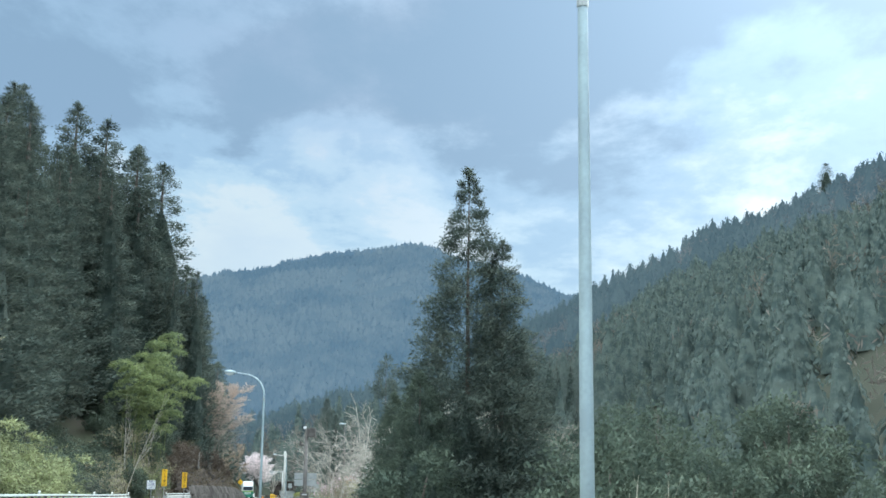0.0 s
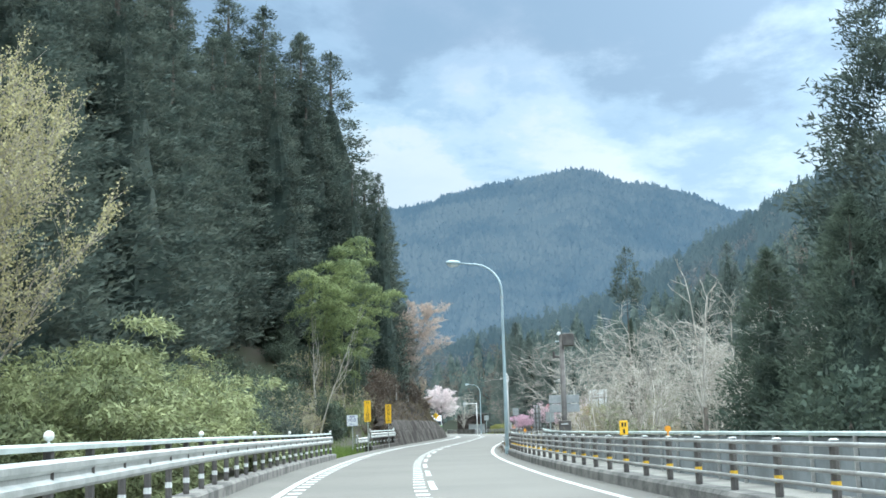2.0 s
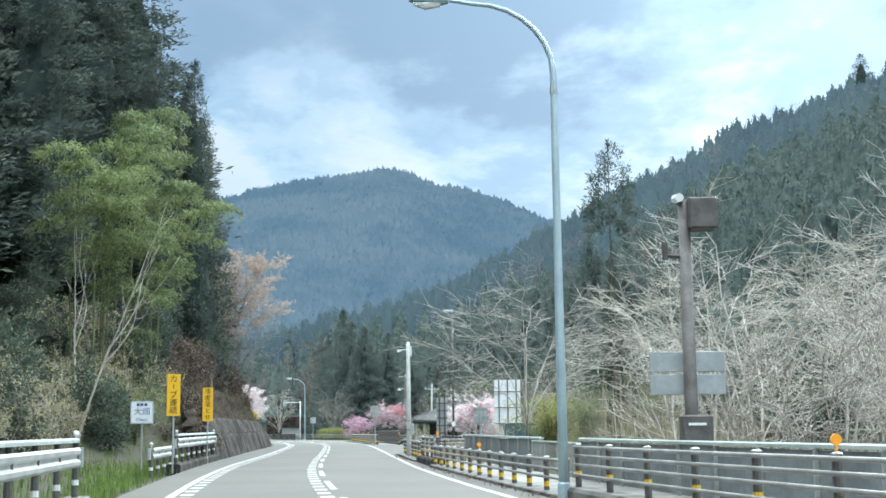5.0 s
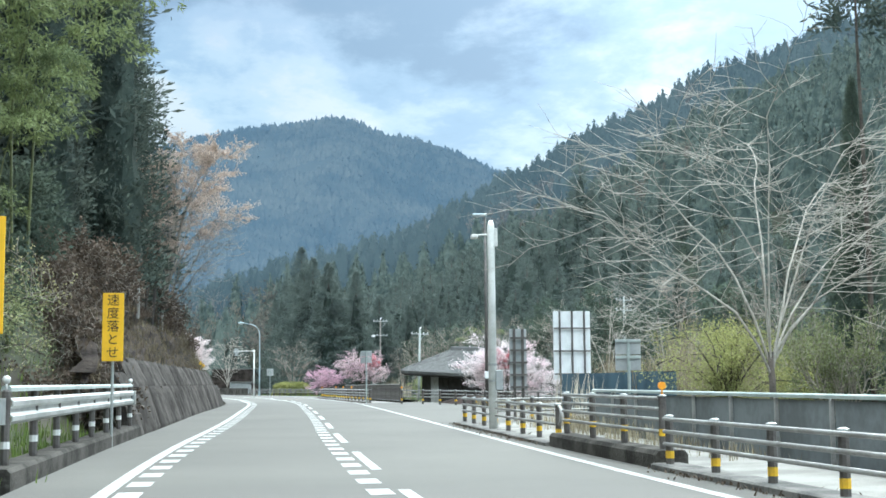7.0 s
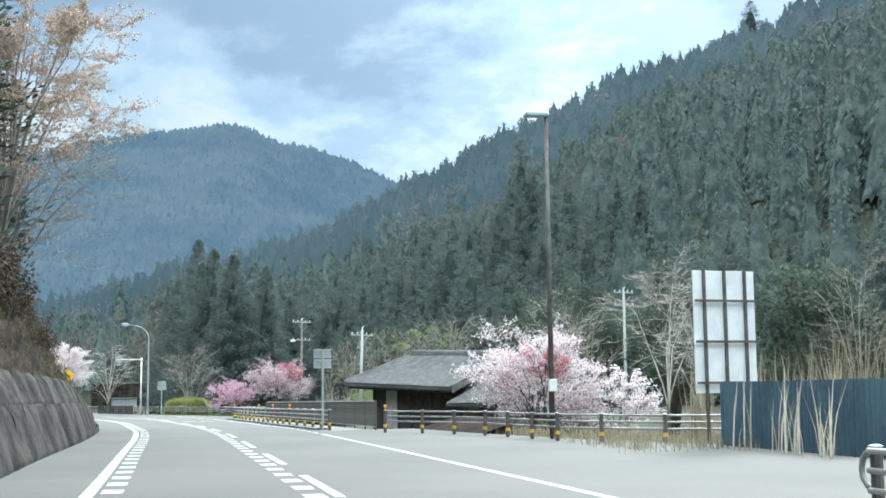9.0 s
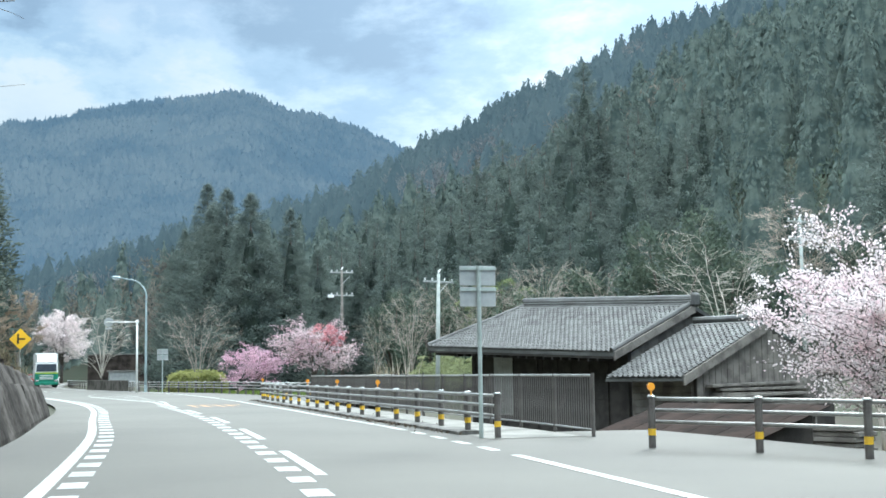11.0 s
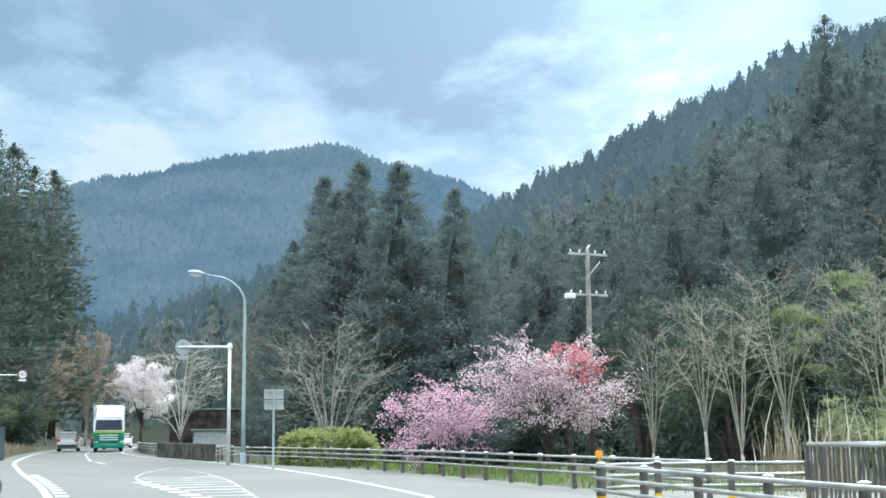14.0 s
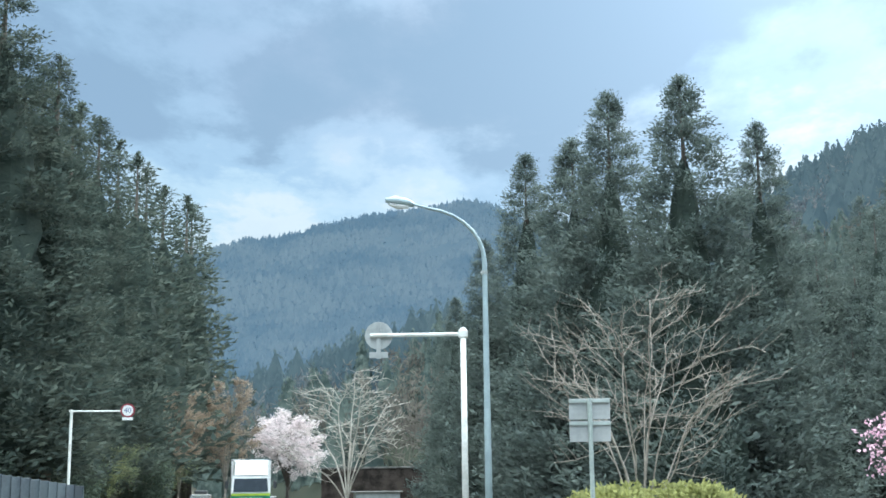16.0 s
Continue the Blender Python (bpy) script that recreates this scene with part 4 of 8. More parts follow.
def beam_rail(label, y0, y1, d, base, top_pipe=True, balls=()):
    o = beside(left_line, y0, d)
    rail = thing("guard_rail", label, "guard rail", m=Matrix.Translation(o), group="steel beam guard rails")
    n = max(1, round((y1 - y0) / 2.0))
    pts = [beside(left_line, y0 + (y1 - y0) * i / n, d) - o for i in range(n + 1)]
    part("beam", Build().sweep([p + Vector((0, 0, base)) for p in pts], W_BEAM), GALVANISED, rail, "galvanised corrugated beam")
    for i, p in enumerate(pts):
        q = part("post", POST if top_pipe else POST_LOW, None, rail, m=Matrix.Translation(p + Vector((0, 0, base))))
        part("reflective_band", BAND_W, None, q)
        if i in balls or i - len(pts) in balls:
            part("delineator", BALL, None, q, "white round delineator", m=Matrix.Translation((0, 0, 0.97 if top_pipe else 0.86)))
    if top_pipe:
        part("top_pipe", Build().sweep([p + Vector((0, 0, base + 0.93)) for p in pts], [(-0.06, -0.02), (-0.06, 0.03), (-0.03, 0.055), (0.03, 0.055), (0.06, 0.03), (0.06, -0.02)]), PARAPET_TOP, rail)
    for e in (0, -1):
        q = pts[e] + Vector((0, 0, base))
        d2 = (pts[1] - pts[0]).normalized() * (-0.12 if e == 0 else 0.12)
        r = Vector((d2.y, -d2.x, 0)).normalized()
        part("end_plate", Build().tube([q + r * 0.06 + Vector((0, 0, 0.5)) + d2 * 0.6, q + r * 0.06 + Vector((0, 0, 0.83)) + d2 * 0.6], 0.075, 8), GALVANISED, rail)
    return rail


beam_rail("galvanised beam guard rail with top pipe on bridge kerb", -12, 83.4, -1.52, 0.25, balls=(-1, -5, -9, -14, -19, -25))
beam_rail("galvanised beam guard rail with top pipe on kerb", 104.2, 118.6, -1.6, 0.25, balls=(0, -1))
beam_rail("short low galvanised beam guard rail in grass", 98.4, 103.8, -1.75, 0.02, top_pipe=False, balls=(0,))

# grille fence before the house
gf_o = beside(right_line, 160.3, 2.6)
grille = thing("grille_fence", "dark metal slatted fence between footway and house", "fence", m=Matrix.Translation(gf_o))
gp = [p - gf_o for p in along(right_line, 160.3, 192.2, 2.0, 2.6)] + [beside(right_line, 192.4, d) - gf_o for d in (4.4, 6.2)]
for h, r in ((1.06, 0.028), (0.12, 0.02)):
    part("rail", Build().tube([p + Vector((0, 0, h)) for p in gp], r, 6), PIPE_STEEL, grille)
gpost = Build().tube([(0, 0, -0.1), (0, 0, 1.1)], 0.035, 8).mesh("post", BROWN_STEEL)
for p in gp:
    part("post", gpost, None, grille, m=Matrix.Translation(p))
slat = Build().box(-0.009, -0.012, 0.12, 0.009, 0.012, 1.05).mesh("slat", BROWN_STEEL)
for a, c in zip(gp[:-1], gp[1:]):
    ang = math.atan2(-(c - a).x, (c - a).y)
    for k in range(1, 17):
        part("slat", slat, None, grille, m=Matrix.Translation(a + (c - a) * (k / 17)) @ Matrix.Rotation(ang, 4, "Z"))


# ---- lamps and poles ----
def street_lamp(x, y, z, heading, label, rise=0.0):
    """A tall lamp post whose top bends over into a level arm; heading: degrees from +y, to the left, of the arm."""
    lamp = thing("street_lamp", label, "street lamp", m=pose(x, y, z, 0, 0, heading), group="street lamps")
    pts = [(0, 0, 0), (0, 0, 2.5), (0, 0, 7.4)]
    for k in range(1, 8):
        w = math.pi / 2 * k / 7
        pts.append((0, 1.5 - 1.5 * math.cos(w), 7.4 + 1.25 * math.sin(w)))
    pts.append((0, 2.0, 8.72))
    part("pole", Build().tube(pts, [0.095, 0.085, 0.062] + [0.055 - 0.003 * k for k in range(7)] + [0.03], 10), LAMP_STEEL, lamp, smooth=True)
    part("base_collar", Build().tube([(0, 0, 0), (0, 0, 0.5), (0, 0, 0.52)], [0.115, 0.115, 0.1], 10), LAMP_STEEL, lamp)
    part("clamp", Build().tube([(0, 0, 7.05), (0, 0, 7.15)], 0.075, 8).ball((0.09, 0.0, 7.1), 0.06), GALVANISED, lamp)
    head = part("lamp_head", Build().tube([(0, 1.95, 8.70), (0, 2.1, 8.73), (0, 2.45, 8.76), (0, 2.7, 8.75)], [0.05, 0.11, 0.13, 0.06], 10), LAMP_STEEL, lamp, smooth=True)
    part("lens", Build().tube([(0, 2.12, 8.655), (0, 2.4, 8.63), (0, 2.62, 8.66)], [0.07, 0.09, 0.04], 8), SIGN_WHITE, head)
    lamp.scale = (1, 1, 1 + rise / 8.72)
    return lamp


street_lamp(-11.85, 84.3, -0.3, 90, "tall pale steel street lamp with curved arm behind bridge railing", 0.85)
street_lamp(1.72, 14.9, -0.3, 90, "tall pale steel street lamp with curved arm behind bridge railing", 0.85)
street_lamp(-28.1, 232.8, 0.0, 120, "tall pale steel street lamp with curved arm by side road", -0.5)

box_pole = thing("monitoring_pole", "dark brown pole with box on top and cabinet", "equipment pole", m=pose(-9.1, 86.0, -3.9))
part("pole", Build().tube([(0, 0, 0), (0, 0, 9.6)], [0.15, 0.12], 10), BROWN_STEEL, box_pole, smooth=True)
part("top_box", Build().box(0.05, -0.3, 9.0, 0.62, 0.3, 9.62, 0.03), BROWN_STEEL, box_pole)
part("camera_unit", Build().tube([(-0.12, -0.2, 9.62), (-0.12, 0.15, 9.66)], 0.09, 8), SIGN_WHITE, box_pole, "small white camera")
part("bracket", Build().tube([(-0.45, 0, 8.5), (0.1, 0, 8.45)], 0.05, 6).tube([(-0.4, 0, 8.4), (-0.4, 0, 8.75)], 0.06, 6), BROWN_STEEL, box_pole)
part("cabinet", Build().box(-0.28, -0.42, 4.4, 0.32, -0.1, 5.35, 0.03), BROWN_STEEL, box_pole)
part("cabinet_label", Build().box(-0.16, -0.43, 5.15, 0.18, -0.422, 5.2), SIGN_WHITE, box_pole)
for z in (5.75, 6.2):
    part("sign_plate", Build().box(-0.75, 0.2, z, 0.75, 0.24, z + 0.4, 0.01), SIGN_BACK, box_pole)

white_pole = thing("camera_pole", "thick white painted pole with camera arm behind railing", "pole", m=pose(-14.5, 118.7, 0.0))
part("pole", Build().tube([(0, 0, -0.1), (0, 0, 5.05), (0, 0, 5.2)], [0.105, 0.09, 0.05], 12), WHITE_POLE, white_pole, smooth=True)
part("arm", Build().tube([(0, 0, 4.85), (-0.42, -0.05, 4.82)], 0.025, 6), WHITE_POLE, white_pole)
part("camera_unit", Build().box(-0.5, -0.16, 4.74, -0.34, 0.12, 4.84, 0.02), WHITE_POLE, white_pole)
part("side_box", Build().box(0.08, -0.06, 4.55, 0.16, 0.06, 5.0, 0.01), WHITE_POLE, white_pole)
part("control_box", Build().box(0.06, -0.13, 1.0, 0.24, 0.1, 1.5, 0.02), SIGN_BACK, white_pole)
for z in (1.2, 1.6):
    part("strap", Build().tube([(0, 0, z), (0, 0, z + 0.06)], 0.112, 12), GALVANISED, white_pole)

dark_lamp = thing("street_lamp", "tall slim dark lamp post with flat head", "street lamp", m=pose(-11.3, 149.0, 0.0))
part("pole", Build().tube([(0, 0, 0), (0, 0, 9.4)], [0.085, 0.055], 10), BROWN_STEEL, dark_lamp, smooth=True)
part("lamp_head", Build().box(-0.62, -0.14, 9.35, 0.08, 0.14, 9.5, 0.04), LAMP_STEEL, dark_lamp)
part("meter_box", Build().box(-0.12, -0.2, 1.4, 0.12, -0.08, 1.75, 0.02), SIGN_WHITE, dark_lamp)


def utility_pole(x, y, z, h, heading, label, second=None, lamp=False, lean=0.0, mat=None):
    p = thing("utility_pole", label, "utility pole", m=pose(x, y, z, 0, lean, heading), group="utility poles")
    part("pole", Build().tube([(0, 0, 0), (0, 0, h)], [0.125, 0.08], 10), mat or UTILITY_CONCRETE, p, smooth=True)
    for k, zz in enumerate((h - 0.45,) if second is None else (h - 0.2, h - second)):
        w = 0.85
        arm = part("crossarm", Build().box(-w, -0.05, zz, w, 0.04, zz + 0.09, 0.01), GALVANISED, p)
        for xx in (-0.75, -0.35, 0.35, 0.75):
            part("insulator", Build().tube([(xx, 0, zz + 0.09), (xx, 0, zz + 0.16), (xx, 0, zz + 0.22)], [0.02, 0.045, 0.03], 6), SIGN_WHITE, arm)
    part("brace", Build().tube([(0.55, 0, h - 0.4), (0, 0, h - 1.0)], 0.02, 5), GALVANISED, p)
    part("top_insulator", Build().tube([(0, 0, h), (0, 0, h + 0.1), (0.12, 0, h + 0.22)], [0.03, 0.05, 0.03], 6), SIGN_WHITE, p)
    if lamp:
        part("lamp_unit", Build().box(-1.0, -0.12, h - second - 0.12, -0.62, 0.12, h - second + 0.08, 0.03), SIGN_WHITE, p, "small white street light")
    return p


utility_pole(-14.55, 223.7, -0.6, 8.7, 20, "dark weathered wooden utility pole with two crossarms", second=1.75, lamp=True, mat=GREY_WOOD)
utility_pole(-11.8, 199.8, -1.0, 7.0, 20, "pale concrete utility pole with one crossarm", lean=1.4)
utility_pole(6.5, 198.2, -1.2, 9.8, 20, "pale concrete utility pole with two crossarms", second=1.1)


# ---- signs ----
def text_mesh(name, body, size, mat, spacing=1.0):
    cu = bpy.data.curves.new(name, "FONT")
    cu.body, cu.size, cu.align_x, cu.align_y = body, size, "CENTER", "CENTER"
    cu.extrude, cu.resolution_u = 0.0015, 3
    ob = bpy.data.objects.new(name, cu)
    scene.collection.objects.link(ob)
    bpy.context.view_layer.update()
    me = bpy.data.meshes.new_from_object(ob.evaluated_get(bpy.context.evaluated_depsgraph_get()))
    bpy.data.objects.remove(ob)
    me.materials.clear()
    me.materials.append(mat)
    return me


def sign_face(parent, body, x, z, size, mat, y=-0.022):
    part("lettering", text_mesh("lettering", body, size, mat), None, parent, m=pose(x, y, z, 90, 0, 0))


def plate_sign(x, y, z, w, h, top, label, face, heading=0.0, thick=0.02):
    s = thing("road_sign", label, "road sign", m=pose(x, y, z, 0, 0, heading))
    part("pole", Build().tube([(0, 0.05, -0.1), (0, 0.05, top - 0.05)], 0.03, 8), GALVANISED, s)
    plate = part("plate", Build().box(-w / 2, -thick / 2, top - h, w / 2, thick / 2, top, 0.006), face, s)
    return s, plate


s1, _ = plate_sign(-22.1, 102.3, 0.05, 0.42, 1.33, 3.05, "tall yellow plate sign with black writing on pole", SIGN_YELLOW, 4)
for k, ch in enumerate(("カ", "|", "ブ", "連", "続")):
    sign_face(s1, ch if ch != "|" else "l", 0, 3.05 - 0.16 - 0.252 * k, 0.25 if ch != "|" else 0.22, SIGN_BLACK, -0.014)
s2, _ = plate_sign(-22.75, 113.6, 0.05, 0.42, 1.37, 3.0, "tall yellow plate sign with black writing on pole", SIGN_YELLOW, 4)
for k, ch in enumerate("速度落とせ"):
    sign_face(s2, ch, 0, 3.0 - 0.16 - 0.262 * k, 0.25, SIGN_BLACK, -0.014)
s3, p3 = plate_sign(-22.75, 100.6, 0.1, 0.68, 0.68, 2.1, "white square place-name sign with blue writing on pole", SIGN_WHITE, 4)
sign_face(s3, "大畑", 0, 1.78, 0.25, SIGN_BLUE, -0.014)
sign_face(s3, "Obata", 0, 1.54, 0.14, SIGN_BLUE, -0.014)
for k in range(3):
    part("small_writing_bar", Build().box(-0.16 + 0.115 * k, -0.016, 1.96, -0.07 + 0.115 * k, -0.012, 2.04), SIGN_BLUE, s3)
part("border", Build().box(-0.32, -0.015, 1.435, 0.32, -0.012, 1.445).box(-0.32, -0.015, 2.075, 0.32, -0.012, 2.085).box(-0.325, -0.015, 1.44, -0.315, -0.012, 2.08).box(0.315, -0.015, 1.44, 0.325, -0.012, 2.08), SIGN_BLUE, s3)

dia = thing("warning_sign", "yellow diamond junction warning sign on pole", "road sign", m=pose(-30.4, 194.5, 0.1, 0, 0, 8))
part("pole", Build().tube([(0, 0.05, -0.3), (0, 0.05, 2.9)], 0.03, 8), GALVANISED, dia)
part("plate", Build().box(-0.32, -0.01, -0.32, 0.32, 0.01, 0.32, 0.006), SIGN_YELLOW, dia, m=pose(0, 0, 2.75, 0, 45, 0))
part("symbol", Build().box(-0.13, -0.018, 2.55, -0.06, -0.0125, 2.97).box(-0.06, -0.018, 2.72, 0.2, -0.0125, 2.79), SIGN_BLACK, dia)


def disc(y0, y1, r, x=0.0, z=0.0, sides=24):
    return Build().tube([(x, y0, z), (x, y1, z)], r, sides)


forty = thing("speed_limit_sign", "round red-ringed 40 sign on white arm pole", "road sign", m=pose(-42.9, 254.9, 1.1, 0, 0, 8))
part("pole", Build().tube([(-2.3, 0.06, -1.4), (-2.3, 0.06, 3.95)], 0.06, 10), WHITE_POLE, forty)
part("arm", Build().tube([(-2.4, 0.06, 3.88), (0.0, 0.06, 3.88)], 0.035, 8), WHITE_POLE, forty)
part("ring", disc(-0.012, 0.012, 0.30, 0, 3.9), SIGN_RED, forty)
part("face", disc(-0.018, -0.0125, 0.225, 0, 3.9), SIGN_WHITE, forty)
sign_face(forty, "40", 0, 3.9, 0.31, SIGN_BLUE, -0.022)
part("sub_plate", Build().box(-0.22, -0.012, 3.5, 0.22, 0.012, 3.62, 0.004), SIGN_WHITE, forty)

gantry = thing("overhead_sign_arm", "white arm pole with back of round sign", "road sign", m=pose(-28.65, 231.8, 0.0, 0, 0, 0))
part("pole", Build().tube([(0, 0, -0.1), (0, 0, 5.2)], [0.08, 0.065], 10), WHITE_POLE, gantry, smooth=True)
part("arm", Build().tube([(0.1, 0, 5.05), (-2.2, 0, 5.05)], 0.045, 8), WHITE_POLE, gantry)
part("collar", Build().box(-0.11, -0.09, 4.96, 0.11, 0.09, 5.15, 0.02), WHITE_POLE, gantry)
part("round_plate", disc(0.05, 0.075, 0.33, -2.0, 5.05), SIGN_BACK, gantry)
part("sub_plate", Build().box(-2.22, 0.05, 4.52, -1.78, 0.07, 4.66, 0.004), SIGN_BACK, gantry)
part("plate_brace", Build().box(-2.05, 0.0, 4.5, -1.95, 0.05, 5.36), SIGN_BACK, gantry)


def back_sign(x, y, z, top, w, h, n, label, heading=0.0, pole_r=0.04, mat=SIGN_BACK):
    s = thing("sign_board", label, "road sign", m=pose(x, y, z, 0, 0, heading))
    part("pole", Build().tube([(0, -0.06, -0.2), (0, -0.06, top)], pole_r, 8), PARAPET_TOP, s)
    for k in range(n):
        zt = top - k * (h + 0.03)
        part("plate", Build().box(-w / 2, 0, zt - h, w / 2, 0.02, zt, 0.005), mat, s)
        part("stiffener", Build().box(-w / 2, -0.035, zt - 0.07, w / 2, -0.002, zt - 0.02), PARAPET_TOP, s)
    return s


back_sign(-17.0, 160.85, 0.1, 3.0, 0.66, 0.34, 2, "back of two grey sign plates on pale pole", 8)
back_sign(-26.4, 224.6, 0.0, 2.95, 0.72, 0.36, 2, "back of two grey sign plates on pole", 0)
back_sign(-11.3, 117.9, -0.3, 2.5, 0.62, 0.36, 2, "back of grey sign plates on pole", 0)


def billboard(x, y, z, w, h, top, cols, rows, label, face, bars, heading):
    s = thing("billboard", label, "billboard", m=pose(x, y, z, 0, 0, heading))
    part("panel", Build().box(-w / 2, 0, top - h, w / 2, 0.04, top, 0.006), face, s)
    for k in range(cols):
        xx = -w / 2 + w * (k + 0.5) / cols
        part("upright", Build().box(xx - 0.035, -0.07, -0.2, xx + 0.035, -0.004, top), bars, s)
    for k in range(rows):
        zz = top - h + h * (k + 0.25) / rows
        part("crossbar", Build().box(-w / 2, -0.11, zz - 0.03, w / 2, -0.072, zz + 0.03), bars, s)
    return s


billboard(-7.9, 144.4, -0.1, 1.75, 3.1, 4.5, 3, 3, "back of tall white billboard on dark steel frame", SIGN_WHITE, BROWN_STEEL, 8)
billboard(-12.75, 126.9, 0.0, 0.55, 1.9, 2.85, 2, 5, "back of narrow grey signboard on dark frame", SIGN_BACK, BROWN_STEEL, 10)

blue_o = Vector((-8.6, 143.2, -0.3))
blue = thing("sheet_fence", "faded blue corrugated sheet fence with weeds before it", "fence", m=Matrix.Translation(blue_o))
bp = [Vector((0, 0, 0)), Vector((1.2, -6.0, 0)), Vector((1.7, -13.0, 0))]
bl = [bp[0] + (bp[1] - bp[0]) * (k / 6) for k in range(6)] + [bp[1] + (bp[2] - bp[1]) * (k / 7) for k in range(8)]
for a, c in zip(bl[:-1], bl[1:]):
    n = 12
    d = c - a
    side = Vector((d.y, -d.x, 0)).normalized() * 0.025
    row = [a + d * (k / n) + side * (1 if k % 2 else -1) for k in range(n + 1)]
    b = Build().add([p for p in row] + [p + Vector((0, 0, 1.85)) for p in row], [(k, k + 1, n + 2 + k, n + 1 + k) for k in range(n)])
    part("sheet", b, BLUE_SHEET, blue)


# ---- plants ----
def leaf_quads(centres, rng, per, spread, length, width, out=None, droop=0.0, flat=0.0):
    """Loose leaf-shaped quads, per of them round each centre; out: a direction for each centre that they lean to."""
    c = np.repeat(np.asarray(centres, float), per, axis=0)
    n = len(c)
    d = rng.normal(size=(n, 3))
    if out is not None:
        d = d * 0.75 + np.repeat(np.asarray(out, float), per, axis=0)
    d[:, 2] -= droop
    d[:, 2] *= 1 - flat
    d /= np.linalg.norm(d, axis=1)[:, None] + 1e-9
    p = c + rng.normal(size=(n, 3)) * spread
    s = np.cross(d, rng.normal(size=(n, 3)))
    s /= np.linalg.norm(s, axis=1)[:, None] + 1e-9
    ln = (length * rng.uniform(0.6, 1.3, n))[:, None]
    w = (width * rng.uniform(0.6, 1.3, n))[:, None]
    q = np.empty((n, 4, 3))
    q[:, 0], q[:, 1], q[:, 2], q[:, 3] = p, p + d * ln * 0.5 + s * w, p + d * ln, p + d * ln * 0.5 - s * w
    return q.reshape(-1, 3)


def cedar_parts(seed, h, r, base=0.12, boughs=150, per=16, leaf=0.37, power=0.64, sparse_top=0.0, mat=None, droop=0.42, slim=0.17, girth=0.017, puff=0.62, core_wide=0.56):
    """Trunk and crown of a tall Japanese cedar: drooping boughs that end in upturned, puffy tufts."""
    rng = np.random.default_rng(seed)
    trunk = Build().tube([(0, 0, -1.0), (0.05, 0, h * 0.35), (0.0, 0.05, h * 0.7), (0, 0, h * 0.99)], [girth * h, girth * 0.76 * h, girth * 0.4 * h, 0.01], 8)
    z0 = h * base
    t = ((np.arange(boughs) + rng.uniform(0, 1, boughs)) / boughs) ** 1.05
    az = np.arange(boughs) * 2.39996 + rng.normal(0, 0.35, boughs)
    rad = (r * (1 - t) ** power * np.minimum(1, 0.6 + t * 4) * rng.uniform(0.74, 1.14, boughs)) + 0.06
    if sparse_top:
        keep = rng.uniform(size=boughs) > sparse_top * np.clip((t - 0.5) * 3, 0, 1)
        t, az, rad = t[keep], az[keep], rad[keep]
    cs, outs, size = [], [], []
    for s, side in ((0.42, 0.0), (0.62, 0.16), (0.64, -0.16), (0.82, 0.2), (0.84, -0.2), (1.0, 0.0)):
        a = az + side + rng.normal(0, 0.05, len(az))
        q = rad * s
        cs.append(np.stack([q * np.cos(a), q * np.sin(a), z0 + (h - z0) * t - droop * q + 0.22 * rad * s ** 4 + rng.normal(0, 0.08, len(az))], 1))
        outs.append(np.stack([np.cos(a), np.sin(a), np.full(len(az), 0.45)], 1))
        size.append(0.42 + 0.7 * (1 - t) ** 0.8)
    c, out, size = np.concatenate(cs), np.concatenate(outs), np.concatenate(size)
    quads = leaf_quads(c, rng, per, leaf * puff, leaf, leaf * slim, out)
    cc = np.repeat(c, per * 4, axis=0)
    quads = cc + (quads - cc) * np.repeat(size, per * 4)[:, None]
    mid = quads.reshape(-1, 4, 3).mean(1)
    soft = np.repeat(out, per, axis=0) * 0.8 + (mid - np.repeat(c, per, axis=0)) / (leaf * np.repeat(size, per)[:, None]) * 0.9 + [0, 0, 0.35] + rng.normal(0, 0.14, mid.shape)
    n = 16
    top = leaf_quads(np.stack([np.zeros(n), np.zeros(n), np.linspace(h * 0.965, h * 1.0, n)], 1), rng, 5, 0.02, leaf * 0.6, leaf * 0.10, np.tile([0, 0, 2.4], (n, 1)))
    crown = quad_mesh("crown", np.concatenate([quads, top]), mat or CEDAR, soft=np.concatenate([soft, np.tile([0, -0.3, 1.0], (n * 5, 1))]))
    # added lumpy cone that closes the crown, coloured dark for the shade inside
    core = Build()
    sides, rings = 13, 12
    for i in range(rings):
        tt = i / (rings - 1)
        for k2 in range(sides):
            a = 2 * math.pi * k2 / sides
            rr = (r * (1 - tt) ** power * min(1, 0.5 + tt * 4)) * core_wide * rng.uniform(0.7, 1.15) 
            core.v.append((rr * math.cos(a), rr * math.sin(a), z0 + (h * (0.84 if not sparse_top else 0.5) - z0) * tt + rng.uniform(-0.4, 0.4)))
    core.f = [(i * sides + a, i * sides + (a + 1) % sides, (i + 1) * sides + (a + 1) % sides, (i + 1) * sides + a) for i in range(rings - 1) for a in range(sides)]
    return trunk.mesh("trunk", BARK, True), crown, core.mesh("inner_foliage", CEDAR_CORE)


def place_tree(name, meshes, label, category, x, y, z, turn=0.0, scale=1.0, group="", wide=1.0):
    t = thing(name, label, category, m=pose(x, y, z, 0, 0, turn) @ Matrix.Diagonal((scale * wide, scale * wide, scale, 1)), group=group)
    for me in meshes:
        part(me.name.split(".")[0], me, None, t)
    return t


